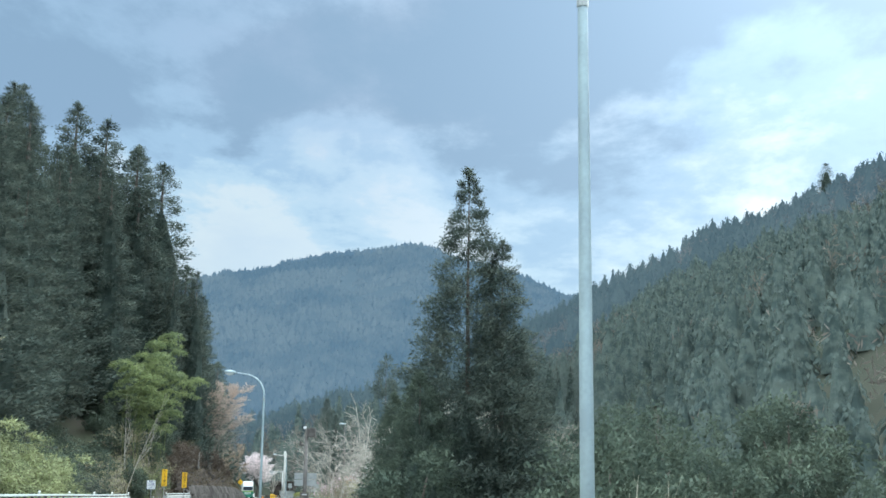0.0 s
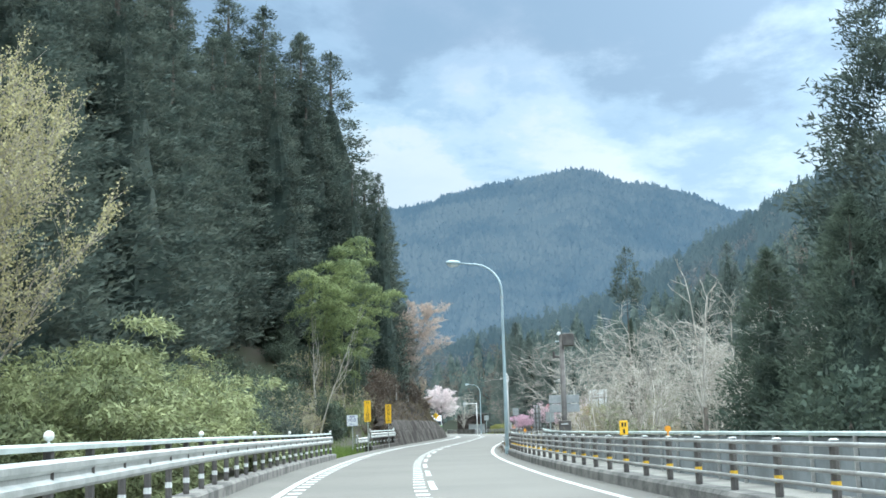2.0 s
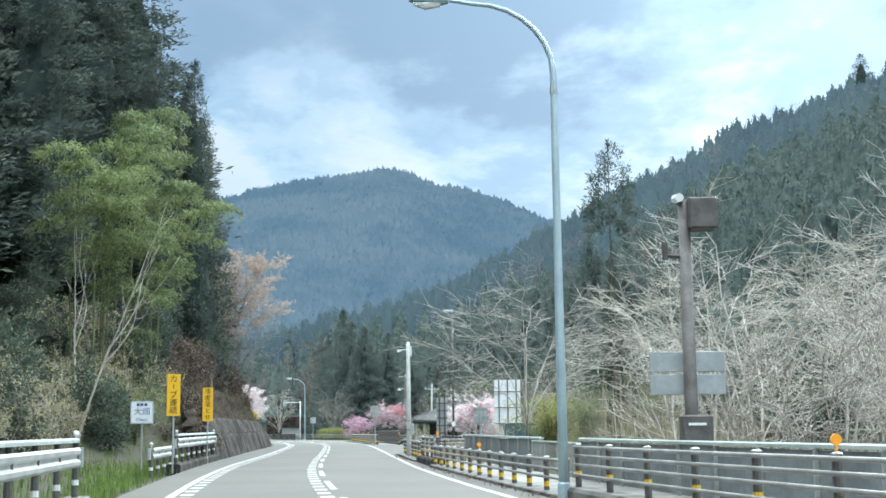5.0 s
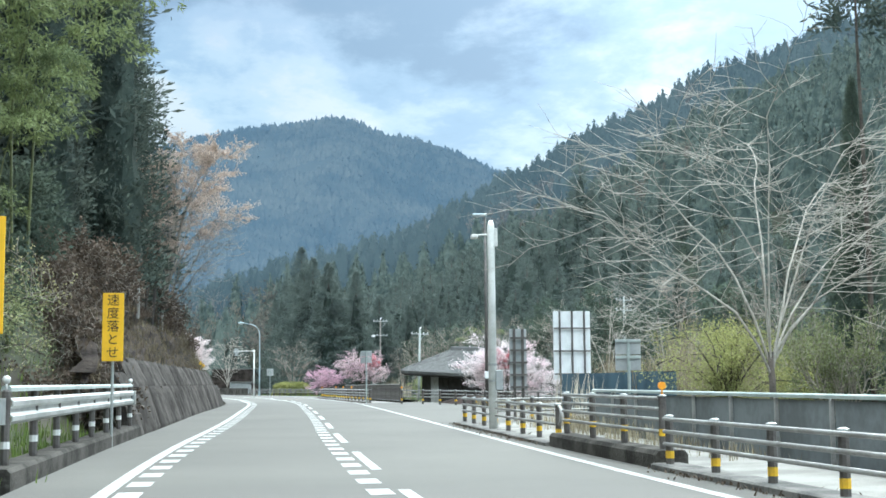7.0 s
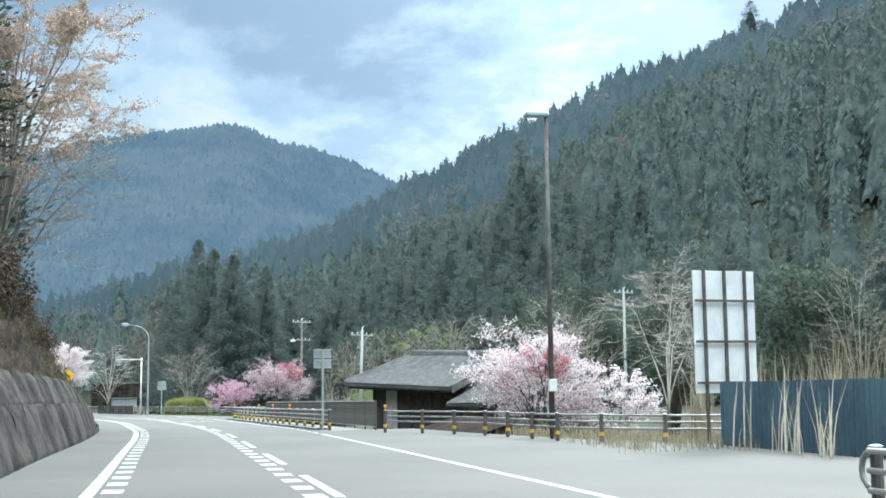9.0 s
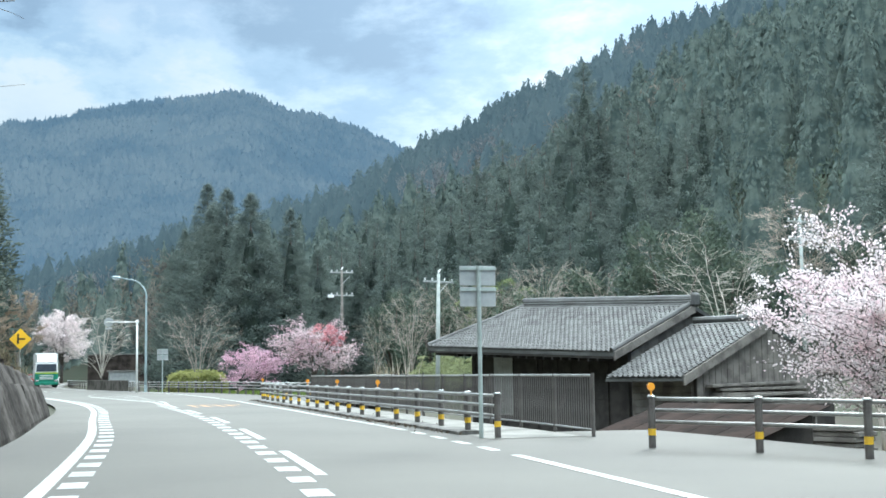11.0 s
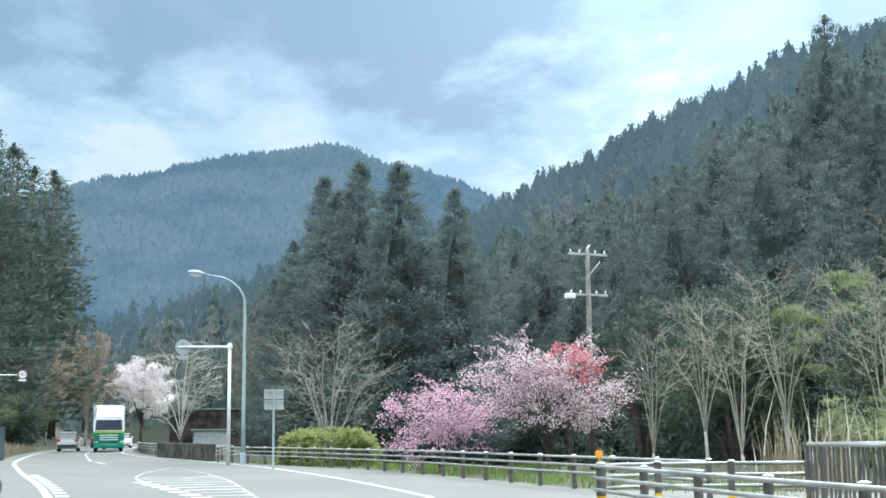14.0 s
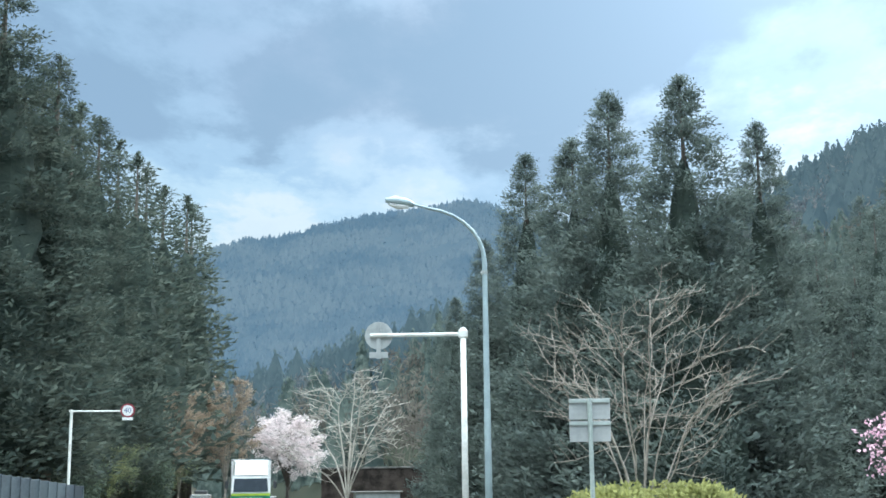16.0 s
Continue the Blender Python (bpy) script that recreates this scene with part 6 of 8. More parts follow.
def spread_parts(seed, h, r, mat, trunk=0.22, limbs=8, sub=10, twigs=7, bud=None, buds=5, bud_size=0.07, girth=0.016, thin=0.008, lean=0.0, rise=0.22, flat=0.92, bare=0.3, name="blossom", points=4):
    """A low forking tree: limbs that climb and then bow outwards into a dome, with side branches and fine twigs along them."""
    rng = np.random.default_rng(seed)
    wood, fine, tips = Build(), Build(), []
    tz, r0 = h * trunk, girth * h
    top = np.array([lean * tz, 0.0, tz])
    wood.tube([(0, 0, -0.4), tuple(top * [0.4, 1, 0.5] + rng.normal(0, 0.03, 3) * h * 0.2), tuple(top)], [r0 * 1.25, r0, r0 * 0.85], 8)

    def branch(p, az, slope, length, n, wob):
        pts = [np.array(p)]
        for k in range(n):
            az += rng.normal(0, wob)
            slope += rng.normal(0, wob * 0.6)
            pts.append(pts[-1] + np.array([math.cos(az) * math.cos(slope), math.sin(az) * math.cos(slope), math.sin(slope)]) * length / n)
        return pts, az

    for i in range(limbs):
        q = math.sqrt((i + 0.5) / limbs) * rng.uniform(0.85, 1.05)
        a = i * 2.4 + rng.normal(0, 0.3) + seed
        zt = tz + (h - tz) * math.sqrt(max(0.03, 1 - (q * flat) ** 2)) * rng.uniform(0.86, 1.0)
        f = np.linspace(0, 1, 8)
        z0 = tz * rng.uniform(0.75, 1.0)
        out = r * 0.8 * q * f ** 1.2
        side = np.cumsum(rng.normal(0, 0.16, 8)) * r * 0.35 * f
        line = np.stack([top[0] + lean * f * (zt - tz) + out * math.cos(a) - side * math.sin(a), out * math.sin(a) + side * math.cos(a), z0 + (zt - z0) * (1 - (1 - f) ** 1.6) + np.cumsum(rng.normal(0, 0.03, 8)) * h * f * (1 - f) * 2], 1)
        rl = r0 * 0.46 * rng.uniform(0.6, 1.0)
        fine.tube([tuple(p) for p in line], [max(thin * 1.4, rl * (1 - 0.86 * k)) for k in f], 6, cap=False)
        for j in range(sub):
            t = bare + (1 - bare) * (j + rng.uniform(0.1, 0.9)) / sub
            p = np.array([np.interp(t, f, line[:, k]) for k in range(3)])
            az = a + (1 if j % 2 else -1) * rng.uniform(0.35, 1.15)
            ln = r * rng.uniform(0.28, 0.62) * (1.15 - 0.5 * t)
            pts, az = branch(p, az, rise + rng.normal(0, 0.25), ln, 4, 0.30)
            rb = max(thin * 1.2, rl * 0.34 * (1.1 - t))
            fine.tube([tuple(v) for v in pts], [rb, rb * 0.85, rb * 0.7, max(thin, rb * 0.5), thin], 4, cap=False)
            for k in range(twigs):
                w = 0.25 + 0.75 * (k + rng.uniform(0, 1)) / twigs
                m = min(3, int(w * 4))
                v = pts[m] + (pts[m + 1] - pts[m]) * (w * 4 - m)
                tw, _ = branch(v, az + (1 if k % 2 else -1) * rng.uniform(0.3, 1.1), rise + rng.normal(0.1, 0.3), ln * rng.uniform(0.22, 0.48), 3, 0.16)
                fine.tube([tuple(u) for u in tw], [thin, thin * 0.85, thin * 0.6, thin * 0.4], 3, cap=False)
                for e in np.linspace(0.2, 3, points):
                    m2 = min(2, int(e))
                    tips.append(tw[m2] + (tw[m2 + 1] - tw[m2]) * (e - m2))
    parts = [wood.mesh("trunk", BARK if mat is PALE_BARK else mat, True), fine.mesh("crown", mat, True)]
    if bud is not None:
        parts.append(quad_mesh(name, leaf_quads(np.array(tips), rng, buds, bud_size * 0.7, bud_size, bud_size * 0.45), bud))
    return parts


def tree_at(name, meshes, label, x, y, z=None, turn=None, scale=1.0, group=""):
    z = float(ground_z(x, y)) - 0.2 if z is None else z
    return place_tree(name, meshes, label, "tree", x, y, z, float(rng0.uniform(0, 360)) if turn is None else turn, scale, group)


BARE = [spread_parts(s, 10, r, PALE_BARK, trunk=t, limbs=n, sub=13, twigs=9, girth=0.010, thin=0.008, rise=u) for s, r, t, n, u in ((61, 4.4, 0.14, 7, 0.3), (62, 4.8, 0.24, 6, 0.2), (63, 3.8, 0.30, 7, 0.45))]
BARE_GREY = [spread_parts(s, 10, 3.4, GREY_BARK, trunk=t, limbs=7, sub=11, twigs=8, girth=0.010, thin=0.009, rise=0.5, lean=0.08, flat=0.85) for s, t in ((64, 0.2), (65, 0.12))]
for x, y, h, k in ((-7.5, 92, 9.5, 0), (-4.6, 97, 11.0, 1), (-2.0, 90, 10.5, 2), (1.0, 100, 12.0, 0), (-3.5, 107, 11.0, 1), (5.0, 110, 12.0, 2), (-0.5, 94, 11.0, 1), (2.5, 106, 12.0, 1), (-1.5, 111, 11.0, 0), (-4.8, 90, 9.5, 2), (4.0, 97, 12.0, 2)):
    tree_at("bare_tree", BARE[k], "leafless pale-barked tree with tangled twigs below road", x, y, scale=h / 10, group="bare trees below the road")
for x, y, h, k in ((-5.8, 95, 9.0, 0), (-6.6, 87, 8.0, 1), (-1.0, 95, 10.0, 0)):
    tree_at("bare_tree", BARE_GREY[k], "grey leafless tree with fine twigs below road", x, y, scale=h / 10, group="bare trees below the road")
YELLOWISH = bare_parts(76, 7.5, GREY_BARK, depth=5, spread=0.55, up=0.12, stems=3, kids=2, bud=SHRUB, buds=4, bud_size=0.09, radius=2.2)
for x, y, sc in ((-5.2, 70, 0.8), (-6.2, 81, 0.7)):
    tree_at("spring_tree", YELLOWISH, "thin budding tree with pale yellow-green twigs below road", x, y, scale=sc, group="budding trees below the road")
for x, y, h, k in ((6.0, 100, 8, 2), (-0.5, 106, 6, 1), (8.5, 108, 9.0, 0)):
    place_tree("broadleaf_tree", OLIVES[k], "dense olive-green evergreen tree behind bare trees", "tree", x, y, float(ground_z(x, y)) - 0.3, float(rng0.uniform(0, 360)), h / (9, 7.5, 10.5)[k], "evergreens below the road")
for x, y in ((1.5, 196), (6.5, 184), (-1.5, 167)):
    tree_at("bare_tree", BARE[1], "leafless pale-barked tree behind farmhouse", x, y, scale=0.85, group="bare trees behind the farmhouse")
for x, y, sc in ((-6.8, 116.5, 0.55), (-5.5, 119.5, 0.6), (-3.0, 121, 0.7)):
    tree_at("spring_tree", YELLOWISH, "pale yellow-green budding bush behind parapet", x, y, scale=sc, group="budding bushes behind the parapet")
tree_at("bare_tree", spread_parts(66, 8.0, 5.5, PALE_BARK, trunk=0.34, limbs=10, sub=14, twigs=9, girth=0.009, thin=0.007, rise=0.12), "broad leafless tree with spreading pale branches by footway", -9.8, 112.0, turn=20)
tree_at("bare_tree", spread_parts(58, 10.5, 3.4, PALE_BARK, trunk=0.38, limbs=5, sub=4, twigs=2, girth=0.011, thin=0.011, rise=0.75, flat=0.8), "upright leafless tree with bare white limbs", -5.0, 105.5, turn=60)
tree_at("bare_tree", spread_parts(67, 11.0, 1.9, PALE_BARK, trunk=0.55, limbs=4, sub=4, twigs=3, girth=0.008, thin=0.012, rise=0.7), "tall slender pale leafless tree below bridge", -3.9, 64.0)
for x, y, h, k in ((8, 122, 10, 1), (12, 134, 11, 0), (4, 150, 9, 1), (-3.5, 172, 7.5, 0), (8, 168, 10, 1), (-9.5, 226, 7.5, 0), (-11.0, 217, 6.5, 1), (-7.0, 215, 7.5, 1), (-5, 206, 7.5, 0), (-3, 228, 8, 1), (0, 210, 8, 0), (-8.0, 221, 8, 0), (-5.5, 217, 8.5, 1), (-12.2, 224, 6, 1), (-3, 216, 9, 0)):
    tree_at("bare_tree", BARE_GREY[k], "grey leafless tree before wooded hillside", x, y, scale=h / 10, group="grey bare trees")
tree_at("bare_tree", spread_parts(68, 7.0, 4.0, GREY_BARK, trunk=0.05, limbs=11, sub=9, twigs=6, girth=0.010, thin=0.009, rise=0.5, flat=0.85), "fan-shaped leafless tree behind hedge", -24.4, 233.5, z=-0.5)
tree_at("bare_tree", spread_parts(69, 8.5, 4.2, PALE_BARK, trunk=0.18, limbs=10, sub=9, twigs=7, thin=0.013, girth=0.014, rise=0.2), "gnarled pale leafless tree beyond railing", -35.0, 268.0, z=-0.3)
tree_at("bare_tree", spread_parts(70, 10.4, 3.4, GREY_BARK, trunk=0.3, limbs=13, sub=11, twigs=8, bud=PINK_BUD, buds=7, bud_size=0.07, girth=0.012, lean=0.26, name="foliage"), "cherry with pale pink buds leaning out above rock wall", -28.6, 156, turn=0, scale=1.12)
tree_at("bare_tree", spread_parts(71, 8.0, 5.6, GREY_BARK, trunk=0.2, limbs=12, sub=10, twigs=7, girth=0.012, lean=0.2), "leafless tree overhanging rock wall", -28.4, 158.0, turn=0)
tree_at("spring_tree", spread_parts(72, 12.4, 4.6, GREY_BARK, trunk=0.12, limbs=20, sub=13, twigs=9, bud=TAN_BUD, buds=3, bud_size=0.075, girth=0.009, rise=0.75, flat=0.85, bare=0.2, name="foliage"), "tan budding tree with fine twigs beside bridge", -22.7, 52.5)
# dry brown tangle and thin leaning stems under the bamboo
TANGLE = bare_parts(77, 2.8, GREY_BARK, depth=4, spread=0.7, up=0.02, stems=5, kids=2, radius=1.9, bud=TAN_BUD, buds=3, bud_size=0.06)
for i, (d, y) in enumerate(((6.0, 92), (8.2, 95), (6.4, 99), (8.8, 101), (6.0, 105), (7.8, 108), (5.6, 111), (7.0, 114.5), (9.5, 97), (9.8, 105), (5.4, 117.5), (8.6, 118), (9.8, 88), (7.4, 121))):
    x = float(left_line(y)) - d
    place_tree("bare_bush", TANGLE, "tangled dry brown brush on bank under cedars", "bush", x, y, float(ground_z(x, y)) - 0.2, i * 67.0, 0.8 + 0.13 * (i % 4), "dry brush of the bank")
BROWN_TANGLE = bare_parts(79, 1.8, GREY_BARK, depth=3, spread=0.7, up=0.0, stems=8, kids=2, radius=1.5, bud=BRUSH, buds=5, bud_size=0.13)
for i, (d, y, z) in enumerate(((3.0, 119.5, 0.6), (4.2, 118.6, 0.5), (3.6, 121.6, 1.9), (4.6, 123, 3.0), (4.4, 126, 3.9), (4.6, 129, 4.4), (4.8, 132, 4.8), (4.9, 136, 5.0), (4.9, 140, 5.0), (4.9, 144.5, 4.9), (4.8, 149, 4.8), (4.7, 154, 4.7), (4.6, 159, 4.5), (4.4, 164, 4.0), (5.4, 124.5, 3.6), (5.6, 131, 4.9), (4.2, 168, 3.7))):
    q = beside(left_line, y, -d)
    place_tree("bare_bush", BROWN_TANGLE, "dead brown brush on top of rock wall", "bush", q.x, q.y, z - 0.25, i * 71.0, 0.7 + 0.12 * (i % 4), "dead brush of the rock wall")
WILLOW = arching_parts(47, 3.3, 2.9, YELLOW_GREEN, stems=34, per=26, leaf=0.085)
for x, y, sc in ((-7.7, 121.6, 1.0), (-5.2, 123.2, 0.9)):
    place_tree("bush", WILLOW, "rounded yellow-green spring bush behind parapet", "bush", x, y, float(ground_z(x, y)) - 0.2, y * 31, sc, "yellow-green bushes behind the parapet")
for x, y, a in ((-26.2, 106.0, 14), (-27.4, 111.5, -8)):
    t = thing("bare_tree", "thin leaning leafless pale stem below bamboo", "tree", m=pose(x, y, float(ground_z(x, y)) - 0.3, 0, a, 0), group="leaning stems")
    for me in bare_parts(78, 9.5, PALE_BARK, depth=3, spread=0.5, up=0.1, stems=1, kids=2, radius=1.4, girth=0.006):
        part(me.name.split(".")[0], me, None, t)
tree_at("spring_tree", spread_parts(73, 12.0, 3.2, GREY_BARK, trunk=0.15, limbs=9, sub=10, twigs=7, bud=RUSSET, buds=3, bud_size=0.15, girth=0.010, rise=0.6, thin=0.015, name="foliage"), "russet budding tree at edge of cedars", -55.8, 320)
tree_at("spring_tree", spread_parts(74, 15.0, 3.8, GREY_BARK, trunk=0.15, limbs=10, sub=10, twigs=7, bud=RUSSET, buds=3, bud_size=0.18, girth=0.010, rise=0.6, thin=0.015, name="foliage"), "russet budding tree at edge of cedars", -54.6, 336)
PINE = cedar_parts(75, 15.5, 1.6, base=0.76, boughs=30, per=16, leaf=0.30, power=0.3, slim=0.13, girth=0.007)
place_tree("pine_tree", PINE[:2], "slender pine with bare trunk and tufted top", "tree", -5.2, 118, -1.2, 0, wide=0.85)
place_tree("cypress_tree", CYPRESS[1], "narrow dull green cypress below slender pine", "tree", -5.0, 119.0, -1.2, 25, 0.92, wide=0.42)


def blossom_tree(seed, h, r, mat, x, y, z, label, buds=5, size=0.06, limbs=9, sub=10, twigs=8, trunk=0.2, flat=0.92, lean=0.0, turn=0.0, bare=0.3, rise=0.22):
    meshes = spread_parts(seed, h, r, BARK, trunk, limbs, sub, twigs, mat, buds, size, 0.02, 0.008, lean, rise, flat, bare)
    return tree_at("blossom_tree", meshes, label, x, y, z, turn=turn)


blossom_tree(81, 4.8, 3.3, WHITE_BLOSSOM, -9.0, 160.6, -1.0, "spreading plum tree covered in white-pink blossom", limbs=17, sub=12, twigs=9, size=0.06, trunk=0.10, rise=0.35, bare=0.2)
blossom_tree(82, 4.1, 1.1, RED_BLOSSOM, -9.0, 159.2, -0.7, "plum tree with crimson blossom among white one", limbs=6, sub=8, twigs=6, buds=3, size=0.05, trunk=0.5)
blossom_tree(83, 3.4, 2.0, WHITE_BLOSSOM, -6.0, 160.0, -1.0, "pale blossoming plum bush beside larger tree", limbs=8, buds=4, trunk=0.12, rise=0.35)
blossom_tree(84, 3.4, 2.7, PINK_BLOSSOM, -20.5, 220.8, -0.4, "low plum tree with bright pink blossom", limbs=12, buds=4, size=0.06, trunk=0.15, flat=0.98, rise=0.1)
blossom_tree(85, 5.0, 3.3, PALE_PINK, -16.5, 222.2, -0.4, "wide plum tree with pale pink blossom beyond side road", limbs=15, sub=12, buds=3, size=0.065, trunk=0.18, bare=0.35, rise=0.15, flat=0.97)
blossom_tree(87, 5.0, 1.6, RED_BLOSSOM, -15.8, 221.6, -0.4, "plum tree with crimson blossom among pale ones", limbs=7, sub=7, twigs=6, buds=3, size=0.06, trunk=0.5)
blossom_tree(88, 12.5, 5.6, WHITE_CHERRY, -51.8, 362.0, float(ground_z(-51.8, 362.0)) - 0.2, "rounded cherry tree in full white blossom", limbs=14, sub=11, twigs=8, buds=4, size=0.2, trunk=0.25, rise=0.2)


# ---- low plants ----
def hedge_mesh(seed, n, sx, sy, sz, mat):
    rng = np.random.default_rng(seed)
    d = rng.normal(size=(n, 3))
    d /= np.linalg.norm(d, axis=1)[:, None]
    d[:, 2] = np.abs(d[:, 2])
    c = np.sign(d) * np.abs(d) ** 0.6 * [sx, sy, sz] * rng.uniform(0.85, 1.05, n)[:, None]
    return quad_mesh("leaves", leaf_quads(c, rng, 8, 0.06, 0.14, 0.05, d), mat)


hedge = thing("hedge", "rounded yellow-green clipped hedge behind railing", "hedge", m=pose(-24.4, 231.3, -0.2, 0, 0, -15))
part("leaves", hedge_mesh(91, 1500, 2.1, 1.0, 1.6, YELLOW_GREEN), None, hedge)
for xx in (-0.9, 0.0, 0.9):
    part("stem", Build().tube([(xx, 0, 0), (xx * 1.1, 0.1, 1.2)], 0.05, 5), BARK, hedge)


def blades(seed, spots, per, height, width, mat, bend=0.35, name="grass"):
    """Upright bent blades standing round spots on the ground."""
    rng = np.random.default_rng(seed)
    p = np.repeat(np.asarray(spots, float), per, axis=0)
    n = len(p)
    p[:, :2] += rng.normal(0, 0.18, (n, 2))
    h = (height * rng.uniform(0.5, 1.25, n))[:, None]
    a = rng.uniform(0, 2 * math.pi, n)
    lean = np.stack([np.cos(a), np.sin(a), np.zeros(n)], 1) * bend * h * rng.uniform(0.2, 1.0, n)[:, None]
    w = np.stack([-np.sin(a), np.cos(a), np.zeros(n)], 1) * width
    up = np.array([0, 0, 1.0])
    q = np.empty((n, 2, 4, 3))
    m = p + up * h * 0.55 + lean * 0.35
    q[:, 0, 0], q[:, 0, 1], q[:, 0, 2], q[:, 0, 3] = p - w, p + w, m + w * 0.8, m - w * 0.8
    q[:, 1, 0], q[:, 1, 1], q[:, 1, 2], q[:, 1, 3] = m - w * 0.8, m + w * 0.8, p + up * h + lean + w * 0.1, p + up * h + lean - w * 0.1
    return quad_mesh(name, q.reshape(-1, 3), mat)


def on_ground(xs, ys):
    return [(float(x), float(y), float(ground_z(float(x), float(y)))) for x, y in zip(xs, ys)]


def stuff(name, me, label, category):
    return tagged(new(name, me), label, category, kind="stuff")


r1 = np.random.default_rng(5)
yy = r1.uniform(85, 119, 700)
stuff("grass_verge", blades(1, on_ground([float(left_line(y)) - 1.75 - r1.gamma(1.5, 0.9) for y in yy], yy), 7, 0.28, 0.012, GRASS), "fresh green grass on road verge", "grass")
yy = r1.uniform(198, 238, 900)
xx = np.interp(yy, [198, 204, 208, 215, 222, 230, 238], [-16.2, -17.9, -18.9, -20.4, -22.3, -25, -29]) + r1.gamma(1.6, 2.6, 900)
stuff("grass_meadow", blades(2, on_ground(xx, yy), 8, 0.22, 0.012, GRASS), "fresh green grass behind railing", "grass")
yy = r1.uniform(222, 300, 800)
stuff("grass_far_verge", blades(3, on_ground([float(left_line(y)) - 2.0 - r1.gamma(1.5, 1.6) for y in yy], yy), 7, 0.45, 0.02, DRY_GRASS), "dry grass at foot of wooded bank", "grass")
yy = r1.uniform(106, 124, 300)
stuff("grass_footway_weeds", blades(4, on_ground([float(right_line(y)) + 2.1 + r1.uniform(0, 3.0) for y in yy], yy), 8, 0.5, 0.012, DRY_GRASS), "dry weeds beside footway", "grass")
yy = r1.uniform(121, 182, 700)
face = []
for y in np.linspace(119.5, 183.5, 1100):
    v = r1.uniform(0.05, 1.0)
    h0 = float(np.interp(y, [119, 126, 165, 184], [1.0, 1.95, 1.85, 1.1])) - 0.2
    h1 = float(np.interp(y, [119, 124, 135, 160, 175, 184], [1.6, 3.3, 4.2, 4.4, 3.2, 1.4]))
    n1 = noise.noise((y * 0.35, v * 4, 1.0)) * 0.55 + noise.noise((y * 1.1, v * 9, 4.0)) * 0.25
    face.append(tuple(beside(left_line, y, -1.6 - 0.55 * (h0 + (h1 - h0) * v) - 0.35 + n1 * (0.3 + v), h0 + (h1 - h0) * v + 0.25 * n1 - 0.04)))
stuff("grass_rock_face", blades(15, face, 7, 0.26, 0.012, DRY_BRUSH, 0.8), "dry brown grass and moss clinging to rock face", "grass")
stuff("grass_wall_top", blades(5, [tuple(beside(left_line, y, -4.0 - r1.gamma(1.5, 0.8), float(np.interp(y, [119, 124, 135, 160, 175, 184], [1.4, 3.2, 4.1, 4.3, 3.1, 1.2])))) for y in yy], 9, 0.42, 0.015, BRUSH), "dead brown grass on top of rock wall", "grass")
yy = r1.uniform(140, 158, 300)
stuff("grass_by_blossom", blades(6, on_ground([-8.5 - (157 - y) * 0.02 + r1.uniform(-3.0, 4.0) for y in yy], yy), 9, 0.45, 0.012, DRY_GRASS), "dry grass under blossom trees", "grass")
xx = np.concatenate([r1.uniform(-7.5, 3, 120), r1.uniform(2.5, 8.5, 40)])
yy = np.concatenate([r1.uniform(128, 150, 120), r1.uniform(118, 130, 40)])
stuff("grass_reeds", blades(7, on_ground(xx, yy), 26, 2.4, 0.018, DRY_GRASS, 0.25), "tall dry straw-coloured reeds", "reeds")
xx, yy = r1.uniform(-5.8, -3.2, 26), r1.uniform(132, 138, 26)
stuff("grass_reed_clump", blades(16, on_ground(xx, yy), 34, 3.4, 0.016, DRY_GRASS, 0.4), "tall golden reed clump behind blue fence", "reeds")
xx, yy = r1.uniform(-9, -5, 60), r1.uniform(84, 100, 60)
stuff("grass_reeds_bridge", blades(8, on_ground(xx, yy), 30, 4.4, 0.02, DRY_GRASS, 0.25), "tall dry straw-coloured reeds", "reeds")
spots = [(4.3, 26, -1.4), (4.8, 26.6, -1.4), (3.8, 27.0, -1.4), (7.6, 25, -1.4), (8.4, 26, -1.6)]
stuff("grass_plumes", blades(9, spots, 6, 3.0, 0.018, PLUME, 0.45), "pale dry pampas plumes behind bridge railing", "reeds")
xx, yy = r1.uniform(-14.6, -12.2, 14), r1.uniform(201, 206, 14)
stuff("grass_pampas", blades(10, on_ground(xx, yy), 18, 1.5, 0.011, DRY_GRASS, 0.35), "dry pampas grass behind grille fence", "reeds")
xx, yy = r1.uniform(-9.3, -8.7, 10), r1.uniform(131, 142, 10)
stuff("grass_plumes_fence", blades(11, on_ground(xx, yy), 6, 1.7, 0.02, PLUME, 0.3), "pale dry pampas plumes before blue fence", "reeds")
for x, y, sc in ((-10.9, 203.5, 0.58), (-9.6, 206, 0.7), (-8.4, 204.5, 0.6), (-9.8, 209.5, 0.62)):
    place_tree("bush", FINE[0], "yellow-green bush behind grille fence", "bush", x, y, float(ground_z(x, y)) - 0.3, y * 31, sc, "bushes behind the grille fence")
yy = np.concatenate([r1.uniform(85, 105, 260), r1.uniform(112, 124, 160), r1.uniform(162, 196, 480)])
stuff("kerb_litter", blades(13, [tuple(beside(right_line, y, 0.66 + abs(r1.normal(0, 0.13)), 0.02)) for y in yy], 6, 0.045, 0.014, BRUSH, 1.6), "dead leaves and moss along foot of railing", "litter")
xx, yy = r1.uniform(-14.8, -12.4, 16), r1.uniform(201, 206, 16)
stuff("pampas_plumes", blades(14, on_ground(xx, yy), 2, 2.2, 0.018, PLUME, 0.45, "plumes"), "pale drooping pampas plumes behind grille fence", "reeds")
iris = thing("iris_clump", "clump of bright yellow-green sword leaves", "plant", m=pose(-12.6, 231.0, -0.35))
